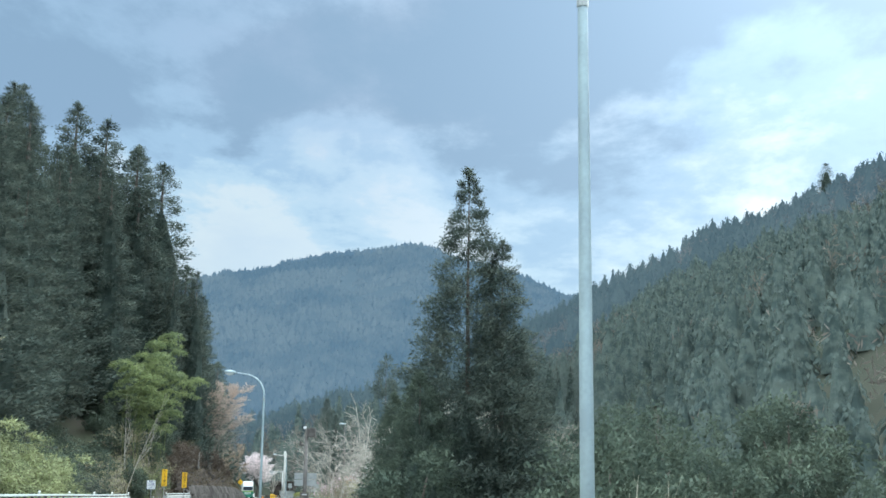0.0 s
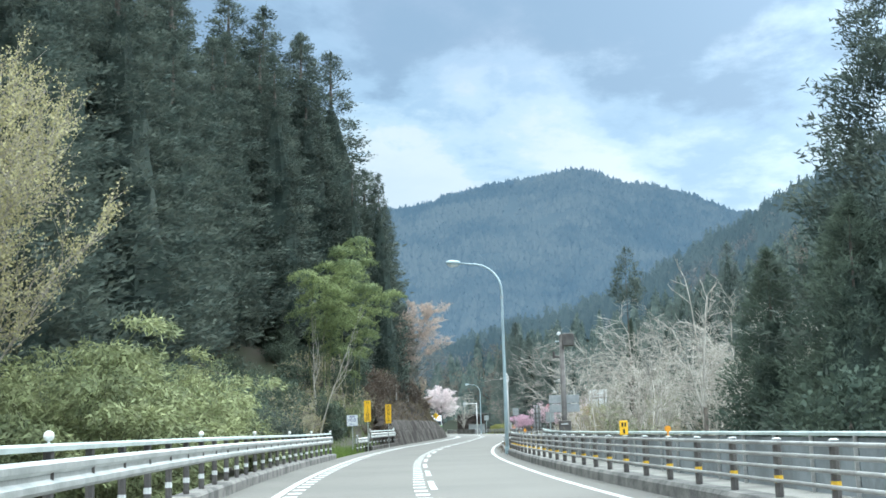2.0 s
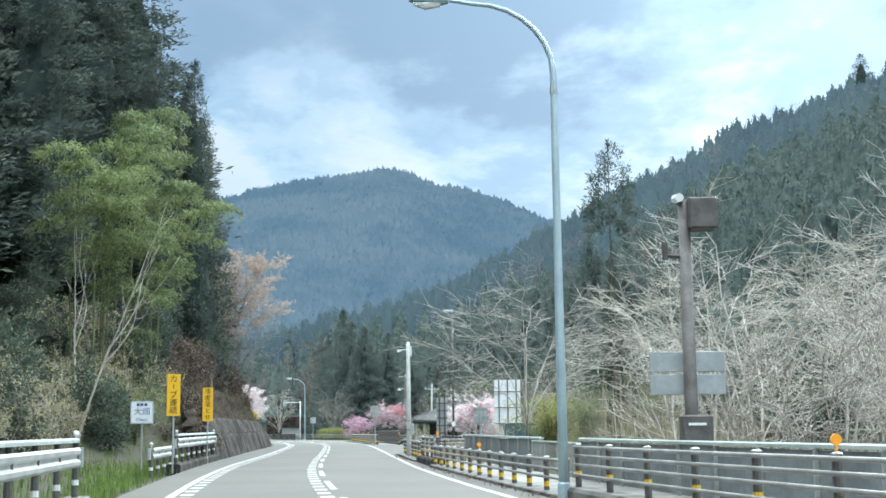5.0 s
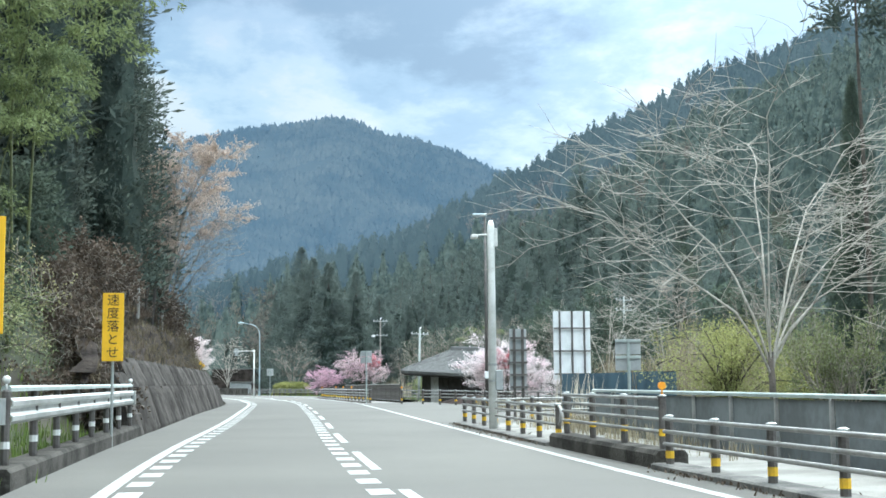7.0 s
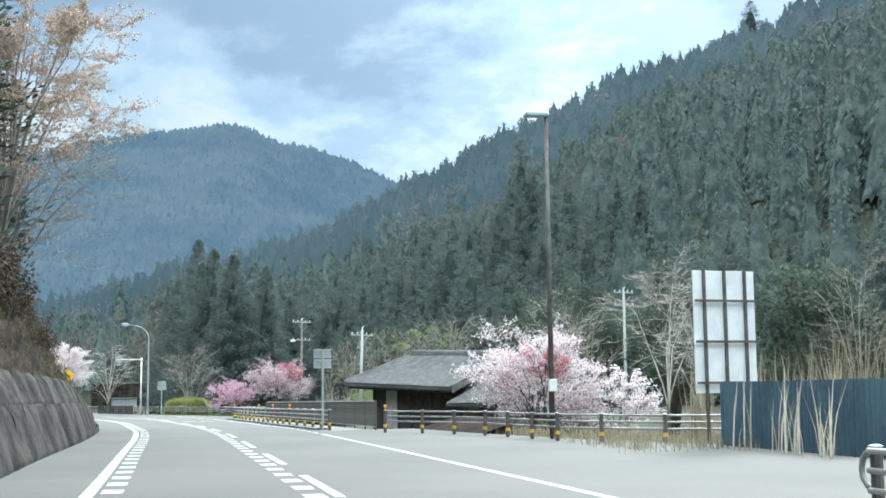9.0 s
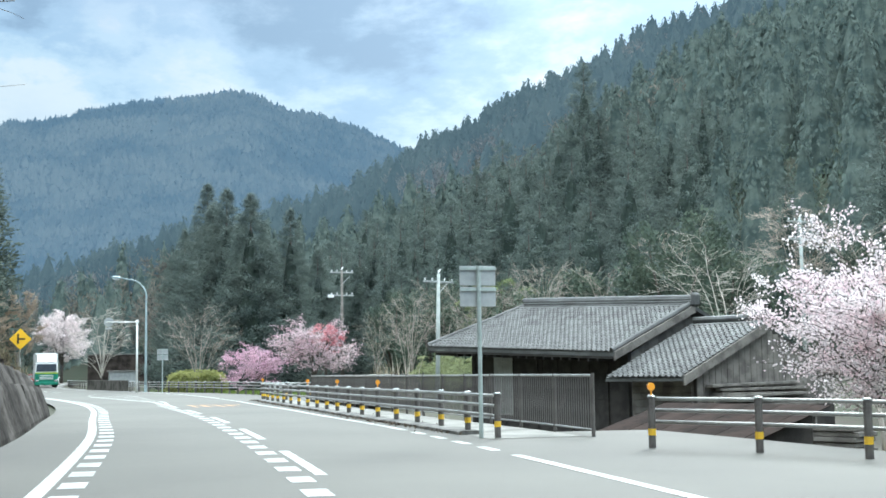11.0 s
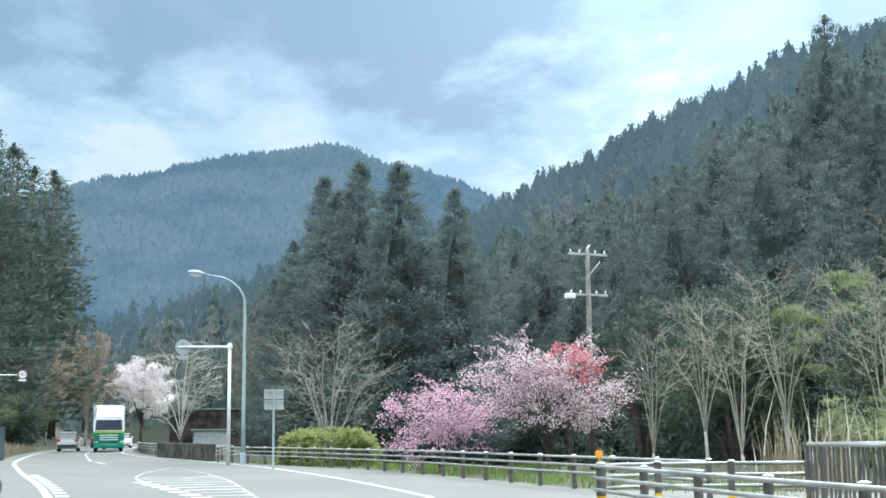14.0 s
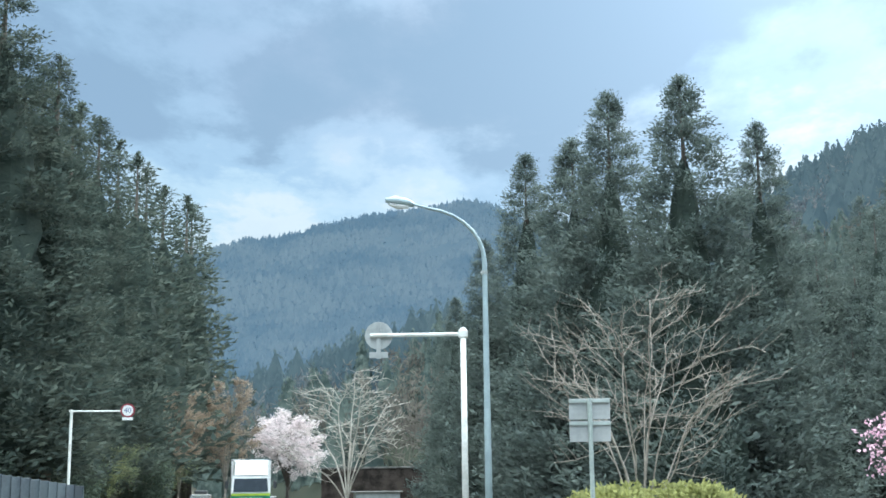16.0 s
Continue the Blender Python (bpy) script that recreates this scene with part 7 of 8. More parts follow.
part("leaves", blades(12, [(0, 0, 0), (0.2, 0.1, 0), (-0.2, 0, 0)], 12, 0.85, 0.03, BAMBOO, 0.4), None, iris)

# ---- the woods of the hillside ----
rs = np.random.default_rng(77)


def conifers(points, heights, sprays=62, sides=6, rings=3, size=0.072, thick=(0.22, 0.36)):
    """Many small conifers, each a lumpy cone overlaid with small sprays, all in one array."""
    p, h = np.asarray(points, float), np.asarray(heights, float)
    n = len(p)
    wide = (h * rs.uniform(thick[0], thick[1], n))[:, None]

    def at(ang, q, up):
        return np.stack([p[:, :1] + q * np.cos(ang), p[:, 1:2] + q * np.sin(ang), p[:, 2:] + h[:, None] * up], 2)

    ring = np.repeat(np.arange(rings), sides)
    ang = np.tile(np.arange(sides), rings) * 2 * math.pi / sides + rs.uniform(0, 6, (n, 1))
    low, high, step = ring / rings, (ring + 1) / rings, 2 * math.pi / sides
    lump = rs.uniform(0.7, 1.0, (n, rings + 1, sides))

    def cone(dr, da):
        k = lump[:, ring + dr, (np.tile(np.arange(sides), rings) + da) % sides]
        f = high if dr else low
        return at(ang + da * step, wide * 0.66 * (1 - f) ** 0.6 * k, 0.03 + 0.93 * f)

    body = np.stack([cone(0, 0), cone(0, 1), cone(1, 1), cone(1, 0)], 2).reshape(n, -1, 4, 3)
    body_soft = np.stack([np.cos(ang + step / 2), np.sin(ang + step / 2), np.full(ang.shape, 0.7)], 2)
    t = rs.uniform(0, 1, (n, sprays)) ** 1.15
    a = rs.uniform(0, 2 * math.pi, (n, sprays))
    c = at(a, wide * (1 - t) ** 0.6 * rs.uniform(0.62, 1.05, a.shape), 0.03 + 0.95 * t)
    down = np.stack([np.cos(a) * 0.42, np.sin(a) * 0.42, np.full(a.shape, -1.0)], 2) + rs.normal(0, 0.16, c.shape)
    side = np.stack([-np.sin(a), np.cos(a), rs.normal(0, 0.25, a.shape)], 2)
    ln = (h[:, None] * size * (1.35 - 0.7 * t))[:, :, None]
    leaf = np.stack([c - down * ln * 0.55, c + side * ln * 0.5, c + down * ln * 0.75, c - side * ln * 0.5], 2)
    leaf_soft = np.stack([np.cos(a), np.sin(a), np.full(a.shape, 0.7)], 2) + rs.normal(0, 0.14, c.shape)
    q, soft = np.concatenate([body, leaf], 1), np.concatenate([body_soft, leaf_soft], 1)
    return q.reshape(-1, 3), soft.reshape(-1, 3)


def wood_mesh(name, trees, mat):
    return quad_mesh(name, trees[0], mat, soft=trees[1])


def near_spur(p):
    return p.x < 45 and 195 < p.y < 345


pts, hs = [], []
for i in range(4600):
    u, v = rs.uniform(0, 11.5), rs.uniform(0.0, 1.0) ** 0.75
    p = hillside(u, v)
    patch = noise.noise((p.x * 0.018, p.y * 0.018, 11.0))
    if near_spur(p) or (patch > 0.22 and rs.uniform() < 0.75):
        continue
    pts.append(tuple(p - Vector((0, 0, 1))))
    hs.append(rs.uniform(8, 15) * (0.6 if v > 0.95 else 1.0))
for i in range(300):
    u = rs.uniform(0, 11.5)
    pts.append(tuple(hillside(u, 1.0) - Vector((0, 0, 5.0))))
    hs.append(rs.uniform(5, 11) + 4 * (rs.uniform() < 0.12))
pts, hs = np.array(pts), np.array(hs)
# trees past 300 m take the materials with haze painted into them
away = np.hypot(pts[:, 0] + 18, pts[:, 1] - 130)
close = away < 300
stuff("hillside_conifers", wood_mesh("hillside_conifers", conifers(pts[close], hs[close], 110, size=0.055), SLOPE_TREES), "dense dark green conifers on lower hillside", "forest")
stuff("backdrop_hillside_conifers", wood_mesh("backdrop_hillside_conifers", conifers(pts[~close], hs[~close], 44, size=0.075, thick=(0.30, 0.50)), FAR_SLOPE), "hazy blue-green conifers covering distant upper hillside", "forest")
brown, hazy = [], []
for i in range(1500):
    u, v = rs.uniform(0, 12), rs.uniform(0.02, 0.95)
    p = hillside(u, v)
    patch = noise.noise((p.x * 0.018, p.y * 0.018, 11.0))
    if not near_spur(p) and (patch > 0.13 or rs.uniform() < 0.05):
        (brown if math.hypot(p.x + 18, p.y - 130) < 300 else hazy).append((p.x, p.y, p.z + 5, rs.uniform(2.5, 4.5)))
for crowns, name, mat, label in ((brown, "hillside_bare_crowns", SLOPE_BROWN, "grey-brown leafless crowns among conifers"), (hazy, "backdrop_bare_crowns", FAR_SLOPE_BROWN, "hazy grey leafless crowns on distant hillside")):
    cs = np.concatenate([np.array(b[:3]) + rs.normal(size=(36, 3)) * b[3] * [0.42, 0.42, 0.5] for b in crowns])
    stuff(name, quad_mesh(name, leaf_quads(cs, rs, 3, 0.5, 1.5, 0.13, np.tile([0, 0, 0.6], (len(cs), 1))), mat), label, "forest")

# ---- the near spur behind the farmhouse ----
SPUR_FOOT = [(-34, 350, 0), (-16, 308, 0), (-10, 278, -0.5), (-5, 252, -1), (4, 232, -1), (18, 214, -1), (34, 195, -1), (50, 170, -1), (64, 140, -2)]
SPUR_CREST = [(-26, 356, 5), (-5, 320, 9), (7, 298, 12), (17, 279, 18), (35, 291, 23), (60, 297, 37), (90, 290, 52), (118, 270, 62), (140, 235, 70)]
spur_foot = [spline([(i, p[k]) for i, p in enumerate(SPUR_FOOT)]) for k in range(3)]
spur_crest = [spline([(i, p[k]) for i, p in enumerate(SPUR_CREST)]) for k in range(3)]


def spur(u, v):
    """A point of the near spur; u from 0 to 8 along it, v from its foot to its crest."""
    f, c = [float(g(u)) for g in spur_foot], [float(g(u)) for g in spur_crest]
    x, y = f[0] + (c[0] - f[0]) * v, f[1] + (c[1] - f[1]) * v
    return Vector((x, y, f[2] + (c[2] - f[2]) * v ** 0.9 + 1.6 * math.sin(math.pi * min(v, 1)) * noise.noise((x * 0.05, y * 0.05, 3.0))))


spur_b = Build()
nu, nv = 64, 16
for i in range(nu + 1):
    for j in range(nv + 2):
        p = spur(8 * i / nu, min(j / nv, 1))
        if j == 0:
            p = p - Vector((0, 0, 3))
        if j > nv:
            p = p + Vector((25, 30, -30))
        spur_b.v.append(tuple(p))
spur_b.f = [(i * (nv + 2) + j, (i + 1) * (nv + 2) + j, (i + 1) * (nv + 2) + j + 1, i * (nv + 2) + j + 1) for i in range(nu) for j in range(nv + 1)]
structure("hillside_spur_ground", spur_b, SLOPE_SOIL, "steep wooded spur behind the farmhouse", "hillside", smooth=True)
SPUR_CEDARS = [cedar_parts(s, 18, r, boughs=66, per=22, leaf=0.42, base=0.04, power=p, droop=0.32, slim=0.18, mat=SPUR_HAZE_GREEN, puff=0.9, core_wide=0.45) for s, r, p in ((15, 3.3, 0.62), (16, 3.7, 0.56), (17, 3.0, 0.66), (18, 3.9, 0.50))]
spur_pts, spur_hs = [], []
for v in (0.0, 0.1, 0.2, 0.31, 0.43, 0.55, 0.68, 0.81, 0.92, 1.0):
    u = rs.uniform(0.05, 0.2)
    while u < 7.6:
        p = spur(u, min(1.0, max(0.0, v + rs.uniform(-0.04, 0.04))))
        step = (spur(u + 0.05, v) - spur(u, v)).length / 0.05
        k = int(rs.integers(0, 4))
        tall = rs.uniform(9.5, 16.0)
        if (u < 4.4 and v < 0.95) or v < 0.15:
            place_tree("cedar_tree", SPUR_CEDARS[k], "dark green cedar on near wooded spur", "tree", p.x, p.y, p.z - 0.6, float(rs.uniform(0, 360)), tall / 18, "cedars of the spur", rs.uniform(1.05, 1.4))
        else:
            spur_pts.append(tuple(p - Vector((0, 0, 0.6))))
            spur_hs.append(tall)
        u += rs.uniform(5.2, 8.4) / step
stuff("spur_conifers", wood_mesh("spur_conifers", conifers(spur_pts, spur_hs, 460, size=0.03, thick=(0.20, 0.28)), SLOPE_TREES), "dense dark green conifers on upper part of spur", "forest")
cs = np.array([tuple(spur(rs.uniform(0, 7.8), rs.uniform(0, 1)) + Vector((0, 0, rs.uniform(0.2, 1.6)))) for i in range(5200)])
stuff("spur_undergrowth", quad_mesh("spur_undergrowth", leaf_quads(cs, rs, 6, 0.5, 0.7, 0.13, np.tile([0, 0, 0.5], (len(cs), 1))), OLIVE, soft=np.tile([0, -0.4, 1.0], (len(cs) * 6, 1)) + rs.normal(0, 0.3, (len(cs) * 6, 3))), "dull green undergrowth between cedars of spur", "undergrowth")
p = spur(3.1, 0.98)
place_tree("cedar_tree", SPUR_CEDARS[0], "tall dark cedar standing over its neighbours on spur", "tree", p.x, p.y, p.z - 0.6, 75, 19.0 / 18, "cedars of the spur", 1.25)


def spur_z(x, y):
    return min(((p.x - x) ** 2 + (p.y - y) ** 2, p.z) for p in (spur(i * 0.1, j * 0.05) for i in range(80) for j in range(21)))[1]


for x, y, h, r, seed in ((12.6, 238.0, 9.0, 3.6, 92), (19.0, 226.0, 11.0, 4.2, 93), (3.5, 236.5, 6.5, 2.8, 94)):
    tree_at("cherry_tree", spread_parts(seed, h, r, GREY_BARK, trunk=0.25, limbs=9, sub=10, twigs=7, bud=PINK_BUD, buds=2, bud_size=0.07, girth=0.011, name="foliage"), "wild cherry with pale pink buds at foot of spur", x, y, z=spur_z(x, y) - 0.4, group="wild cherries of the spur")
for x, y, h, k, a in ((-3.2, 224, 9.0, 0, 200), (-1.0, 226, 10.0, 2, 150), (-4.4, 229, 8.0, 1, 250)):
    place_tree("bamboo", BAMBOOS[k], "pale green bamboo behind meadow", "bamboo", x, y, float(ground_z(x, y)) - 0.2, a, h / (13, 11.5, 14)[k], "bamboo behind the meadow")
for i, (x, y, h, k) in enumerate(((-7.5, 229, 8, 0), (-9.5, 236, 8.5, 2), (-4.5, 218, 7, 1), (2, 205, 9, 0), (7, 190, 10, 2), (12, 180, 11, 1), (3, 232, 10, 1), (-3, 240, 10, 0), (9, 215, 12, 2), (15, 165, 11, 0), (16, 150, 11, 2), (14, 240, 12, 1), (20, 135, 12, 0), (-6.5, 199.5, 5.0, 1), (-5.5, 232, 8, 2), (10, 250, 12, 0), (0, 262, 11, 2))):
    place_tree("broadleaf_tree", OLIVES[k], "olive-green tree at foot of hillside", "tree", x, y, float(ground_z(x, y)) - 0.3, float(rs.uniform(0, 360)), h / (9, 7.5, 10.5)[k], "evergreens before the hillside")
place_tree("cedar_tree", FAR_CEDARS[2], "broad old conifer standing up from hillside crest", "tree", 178, 566, 133, 40, 0.95, wide=2.2)
# far ridge trees
pts, hs = [], []
for i in range(2400):
    x = rs.uniform(-430, 270)
    pts.append((x, 1279 - abs(rs.normal(0, 10)), float(MOUNTAIN(x)) - 8.0))
    hs.append(rs.uniform(4.5, 7.4) + 1.8 * (rs.uniform() < 0.06))
clear = [(-88, 0.80, 9, 0.05), (-72, 0.74, 22, 0.02), (-45, 0.68, 30, 0.018), (20, 0.72, 14, 0.02)]
pts2, hs2 = [], []
for i in range(11000):
    x, v = rs.uniform(-400, 260), rs.uniform(0.22, 0.985)
    if any(((x - cx) / rx) ** 2 + ((v - cv) / rv) ** 2 < 1 for cx, cv, rx, rv in clear):
        continue
    px, py, pz = mountain(x, v)
    pts2.append((px, py, pz - 2.5))
    hs2.append(rs.uniform(6.0, 10.0))
# the haze over these crowns is emission in their material
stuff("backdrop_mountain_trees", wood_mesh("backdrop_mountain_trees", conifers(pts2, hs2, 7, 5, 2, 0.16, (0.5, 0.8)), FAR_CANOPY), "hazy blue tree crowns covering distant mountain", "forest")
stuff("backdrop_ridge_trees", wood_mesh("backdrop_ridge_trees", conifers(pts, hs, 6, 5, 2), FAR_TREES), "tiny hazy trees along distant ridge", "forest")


# ---- the farmhouse ----
HOUSE = Matrix.Translation((-13.53, 188.8, -1.0)) @ Matrix.Rotation(math.atan2(-0.885, 0.467), 4, "Z")
# in the house's own frame x runs along the front eave away from the hip end, y goes back from the road
house = thing("farmhouse", "old dark timber farmhouse with silver-grey tiled roof", "house", m=HOUSE)
LEN, DEEP, EAVE, RIDGE, HIP = 9.6, 7.7, 3.2, 4.85, 1.1
# the old roof has settled towards its gable end
SAG = Matrix.Translation((0, 0, EAVE)) @ Matrix.Rotation(radians(2.3), 4, "Y") @ Matrix.Translation((0, 0, -EAVE))
OVER = 0.9
part("front_wall", Build().box(OVER + 0.3, OVER, 0.0, LEN + 0.2, OVER + 0.16, EAVE - 0.1), DARK_WOOD, house)
part("back_wall", Build().box(OVER + 0.3, DEEP - OVER - 0.16, 0.0, LEN + 0.2, DEEP - OVER, EAVE - 0.1), DARK_WOOD, house)
part("end_wall", Build().box(OVER + 0.3, OVER + 0.17, 0.0, OVER + 0.46, DEEP - OVER - 0.17, EAVE + 0.3), DARK_WOOD, house)
part("gable_wall", Build().add([(LEN + 0.04, OVER + 0.17, 0), (LEN + 0.04, DEEP - OVER - 0.17, 0), (LEN + 0.04, DEEP - OVER - 0.17, EAVE - 0.42), (LEN + 0.04, DEEP / 2, RIDGE - 0.65), (LEN + 0.04, OVER + 0.17, EAVE - 0.42), (LEN + 0.2, OVER + 0.17, 0), (LEN + 0.2, DEEP - OVER - 0.17, 0), (LEN + 0.2, DEEP - OVER - 0.17, EAVE - 0.42), (LEN + 0.2, DEEP / 2, RIDGE - 0.65), (LEN + 0.2, OVER + 0.17, EAVE - 0.42)], [(0, 1, 2, 3, 4), (9, 8, 7, 6, 5), (0, 4, 9, 5), (1, 6, 7, 2), (2, 7, 8, 3), (3, 8, 9, 4)]), GREY_WOOD, house)
for x in np.arange(1.4, LEN, 1.85):
    part("post", Build().box(x - 0.07, OVER - 0.06, 0, x + 0.07, OVER - 0.003, EAVE - 0.1, 0.01), DARK_WOOD, house)
for k in range(2):
    part("sliding_door", Build().box(2.62 + k * 0.58, OVER - 0.05 - 0.02 * k, 0.55, 3.18 + k * 0.58, OVER - 0.02 - 0.02 * k, 2.75, 0.01), DOOR_GREY, house, "pale grey sliding door")
part("shutter", Build().box(5.4, OVER - 0.04, 1.2, 8.8, OVER - 0.01, 2.6, 0.01), DARK_WOOD, house, "dark closed wooden shutter")
for k in range(5):
    part("shutter_batten", Build().box(5.4 + k * 0.83, OVER - 0.07, 1.2, 5.46 + k * 0.83, OVER - 0.042, 2.6), DARK_WOOD, house)
fa, fb = (-0.35, -0.1, EAVE - 0.12), (LEN + 0.55, -0.1, EAVE - 0.12)
slope = (RIDGE - EAVE) / (DEEP / 2)
roof_b = Build()
E0, E1, E2, E3 = Vector((-0.35, -0.1, EAVE)), Vector((LEN + 0.55, -0.1, EAVE)), Vector((LEN + 0.55, DEEP + 0.1, EAVE)), Vector((-0.35, DEEP + 0.1, EAVE))
R0, R1 = Vector((HIP, DEEP / 2, RIDGE)), Vector((LEN + 0.55, DEEP / 2, RIDGE))
dn = Vector((0, 0, -0.14))
roof_b.add([E0, E1, R1, R0, E2, E3], [(0, 1, 2, 3), (4, 5, 3, 2), (5, 0, 3)])
roof_b.add([p + dn for p in (E0, E1, R1, R0, E2, E3)], [(3, 2, 1, 0), (2, 3, 5, 4), (3, 0, 5)])
roof_b.add([E0, E1, E1 + dn, E0 + dn], [(3, 2, 1, 0)]).add([E1, R1, R1 + dn, E1 + dn], [(3, 2, 1, 0)]).add([R1, E2, E2 + dn, R1 + dn], [(3, 2, 1, 0)]).add([E3, E0, E0 + dn, E3 + dn], [(3, 2, 1, 0)])
roof = part("roof", roof_b, TILE_JOINED, house, m=SAG)
part("fascia", Build().box(-0.3, -0.08, EAVE - 0.22, LEN + 0.5, 0.0, EAVE - 0.145), DARK_WOOD, house, m=SAG)
for k in range(21):
    part("rafter_end", Build().box(0.1 + k * 0.46, -0.06, EAVE - 0.32, 0.17 + k * 0.46, 0.8, EAVE - 0.225), DARK_WOOD, house, m=SAG)
part("verge_board", Build().add([(LEN + 0.56, -0.1, EAVE - 0.26), (LEN + 0.62, -0.1, EAVE - 0.26), (LEN + 0.62, DEEP / 2, RIDGE - 0.26), (LEN + 0.56, DEEP / 2, RIDGE - 0.26), (LEN + 0.56, -0.1, EAVE + 0.02), (LEN + 0.62, -0.1, EAVE + 0.02), (LEN + 0.62, DEEP / 2, RIDGE + 0.02), (LEN + 0.56, DEEP / 2, RIDGE + 0.02)], [(3, 2, 1, 0), (4, 5, 6, 7), (0, 1, 5, 4), (1, 2, 6, 5), (2, 3, 7, 6), (3, 0, 4, 7)]), GREY_WOOD, house, m=SAG)
for k, (w, z) in enumerate(((0.22, 0.0), (0.17, 0.10), (0.13, 0.20))):
    part("ridge_course", Build().box(HIP - 0.15, DEEP / 2 - w, RIDGE - 0.03 + z, LEN + 0.6, DEEP / 2 + w, RIDGE + 0.06 + z, 0.02), TILE_JOINED, roof)
part("ridge_cap", Build().tube([(HIP - 0.2, DEEP / 2, RIDGE + 0.28), (LEN + 0.62, DEEP / 2, RIDGE + 0.28)], 0.09, 8), TILE_JOINED, roof)
part("ridge_end_tile", Build().box(LEN + 0.5, DEEP / 2 - 0.22, RIDGE - 0.05, LEN + 0.7, DEEP / 2 + 0.22, RIDGE + 0.45, 0.08), TILE_JOINED, roof)
part("hip_ridge", Build().tube([E0 + Vector((0, 0, 0.06)), R0 + Vector((0, 0, 0.08))], 0.11, 8), TILE_JOINED, roof)
part("verge_tiles", Build().tube([E1 + Vector((-0.1, 0, 0.06)), R1 + Vector((-0.1, 0, 0.08))], 0.10, 8), TILE_JOINED, roof)


def tile_shape(w, l, up):
    """One curved pan tile that slopes with the roof; x across, y up the slope."""
    prof = [(0.0, 0.045), (0.10, 0.075), (0.22, 0.060), (0.38, 0.018), (0.62, 0.004), (0.86, 0.022), (1.0, 0.045)]
    vs = [(a * w, 0.0, b) for a, b in prof] + [(a * w, l, b * 0.8 - 0.028) for a, b in prof] + [(a * w, 0.0, b - 0.028) for a, b in prof]
    n = len(prof)
    fs = [(i, i + 1, n + i + 1, n + i) for i in range(n - 1)] + [(i + 1, i, 2 * n + i, 2 * n + i + 1) for i in range(n - 1)]
    return vs, fs


TW, TL = 0.235, 0.24
pitch = math.atan(slope)
tv, tf = tile_shape(TW * 1.03, TL * 1.12, 0)
tile_me = Build().add(tv, tf).mesh("tile", TILE)
rest = Build()
rows, made = int(math.hypot(DEEP / 2, RIDGE - EAVE) / TL), 0
for r in range(rows):
    s = r * TL
    y, z = -0.14 + s * math.cos(pitch), EAVE + 0.03 + s * math.sin(pitch)
    x_start = -0.35 + (HIP + 0.35) * (y + 0.1) / (DEEP / 2 + 0.1) + 0.05
    n = int((LEN + 0.45 - x_start) / TW)
    for k in range(n):
        m = pose(LEN + 0.45 - (k + 1) * TW, y, z, math.degrees(pitch), 0, 0)
        if made < 300 and k < 34:
            part("tile", tile_me, None, roof, m=m)
            made += 1
        else:
            rest.add([m @ Vector(p) for p in tv], tf)
tagged(part("tiles", rest, TILE_JOINED, roof), kind="stuff")

# lean-to wing at the gable end
wing = thing("lean_to_wing", "lower tiled lean-to of boards beside farmhouse", "shed", m=HOUSE @ Matrix.Translation((LEN + 0.75, -0.6, -0.3)))
part("wall", Build().box(0.2, 0.9, 0, 2.9, 1.05, 2.25), GREY_WOOD, wing)
for k in range(9):
    part("board", Build().box(0.25, 0.86, 0.15 + k * 0.23, 2.85, 0.897, 0.34 + k * 0.23, 0.01), GREY_WOOD, wing)
gable = [(0.9, 0.0), (7.9, 0.0), (7.9, 2.45), (4.4, 3.9), (0.9, 2.43)]
part("gable_wall", Build().add([(x, y, z) for x in (2.905, 3.02) for y, z in gable], [(4, 3, 2, 1, 0), (5, 6, 7, 8, 9)] + [(i, (i + 1) % 5, 5 + (i + 1) % 5, 5 + i) for i in range(5)]), DARK_WOOD, wing)
for k in range(24):
    y = 0.92 + k * 0.29
    z = float(np.interp(y + 0.13, [0.9, 4.4, 7.9], [2.40, 3.85, 2.40])) - 0.06
    part("gable_board", Build().box(3.023, y, 1.25 + 0.05 * (k % 3), 3.045 + 0.006 * (k % 2), y + 0.27, z, 0.004), GREY_WOOD, wing)
for k in range(9):
    part("stacked_lath", Build().box(3.10 + 0.03 * (k % 2), 1.25 + 0.13 * (k * 5 % 4), 0.95 + 0.12 * k, 3.42 + 0.05 * (k * 3 % 4), 5.6 + 0.2 * (k * 7 % 5), 1.04 + 0.12 * k, 0.01, m=Matrix.Rotation(radians(0.6 * (k % 3) - 0.5), 4, "X")), GREY_WOOD, wing)
part("rack_beam", Build().box(3.05, 1.2, 0.86, 3.5, 6.4, 0.94, 0.01), GREY_WOOD, wing)
for y in (1.3, 3.7, 6.2):
    part("rack_post", Build().box(3.38, y, 0, 3.48, y + 0.1, 0.857, 0.01), GREY_WOOD, wing)
wr = Build()
wa = [Vector((-0.1, 0, 2.25)), Vector((3.3, 0, 2.25)), Vector((3.3, 4.4, 4.1)), Vector((-0.1, 4.4, 4.1))]
wr.add(wa + [p + Vector((0, 0, -0.12)) for p in wa], [(0, 1, 2, 3), (7, 6, 5, 4), (0, 4, 5, 1), (1, 5, 6, 2), (2, 6, 7, 3), (3, 7, 4, 0)])
wroof = part("roof", wr, TILE_JOINED, wing)
wp = math.atan((4.1 - 2.25) / 4.4)
wt = Build()
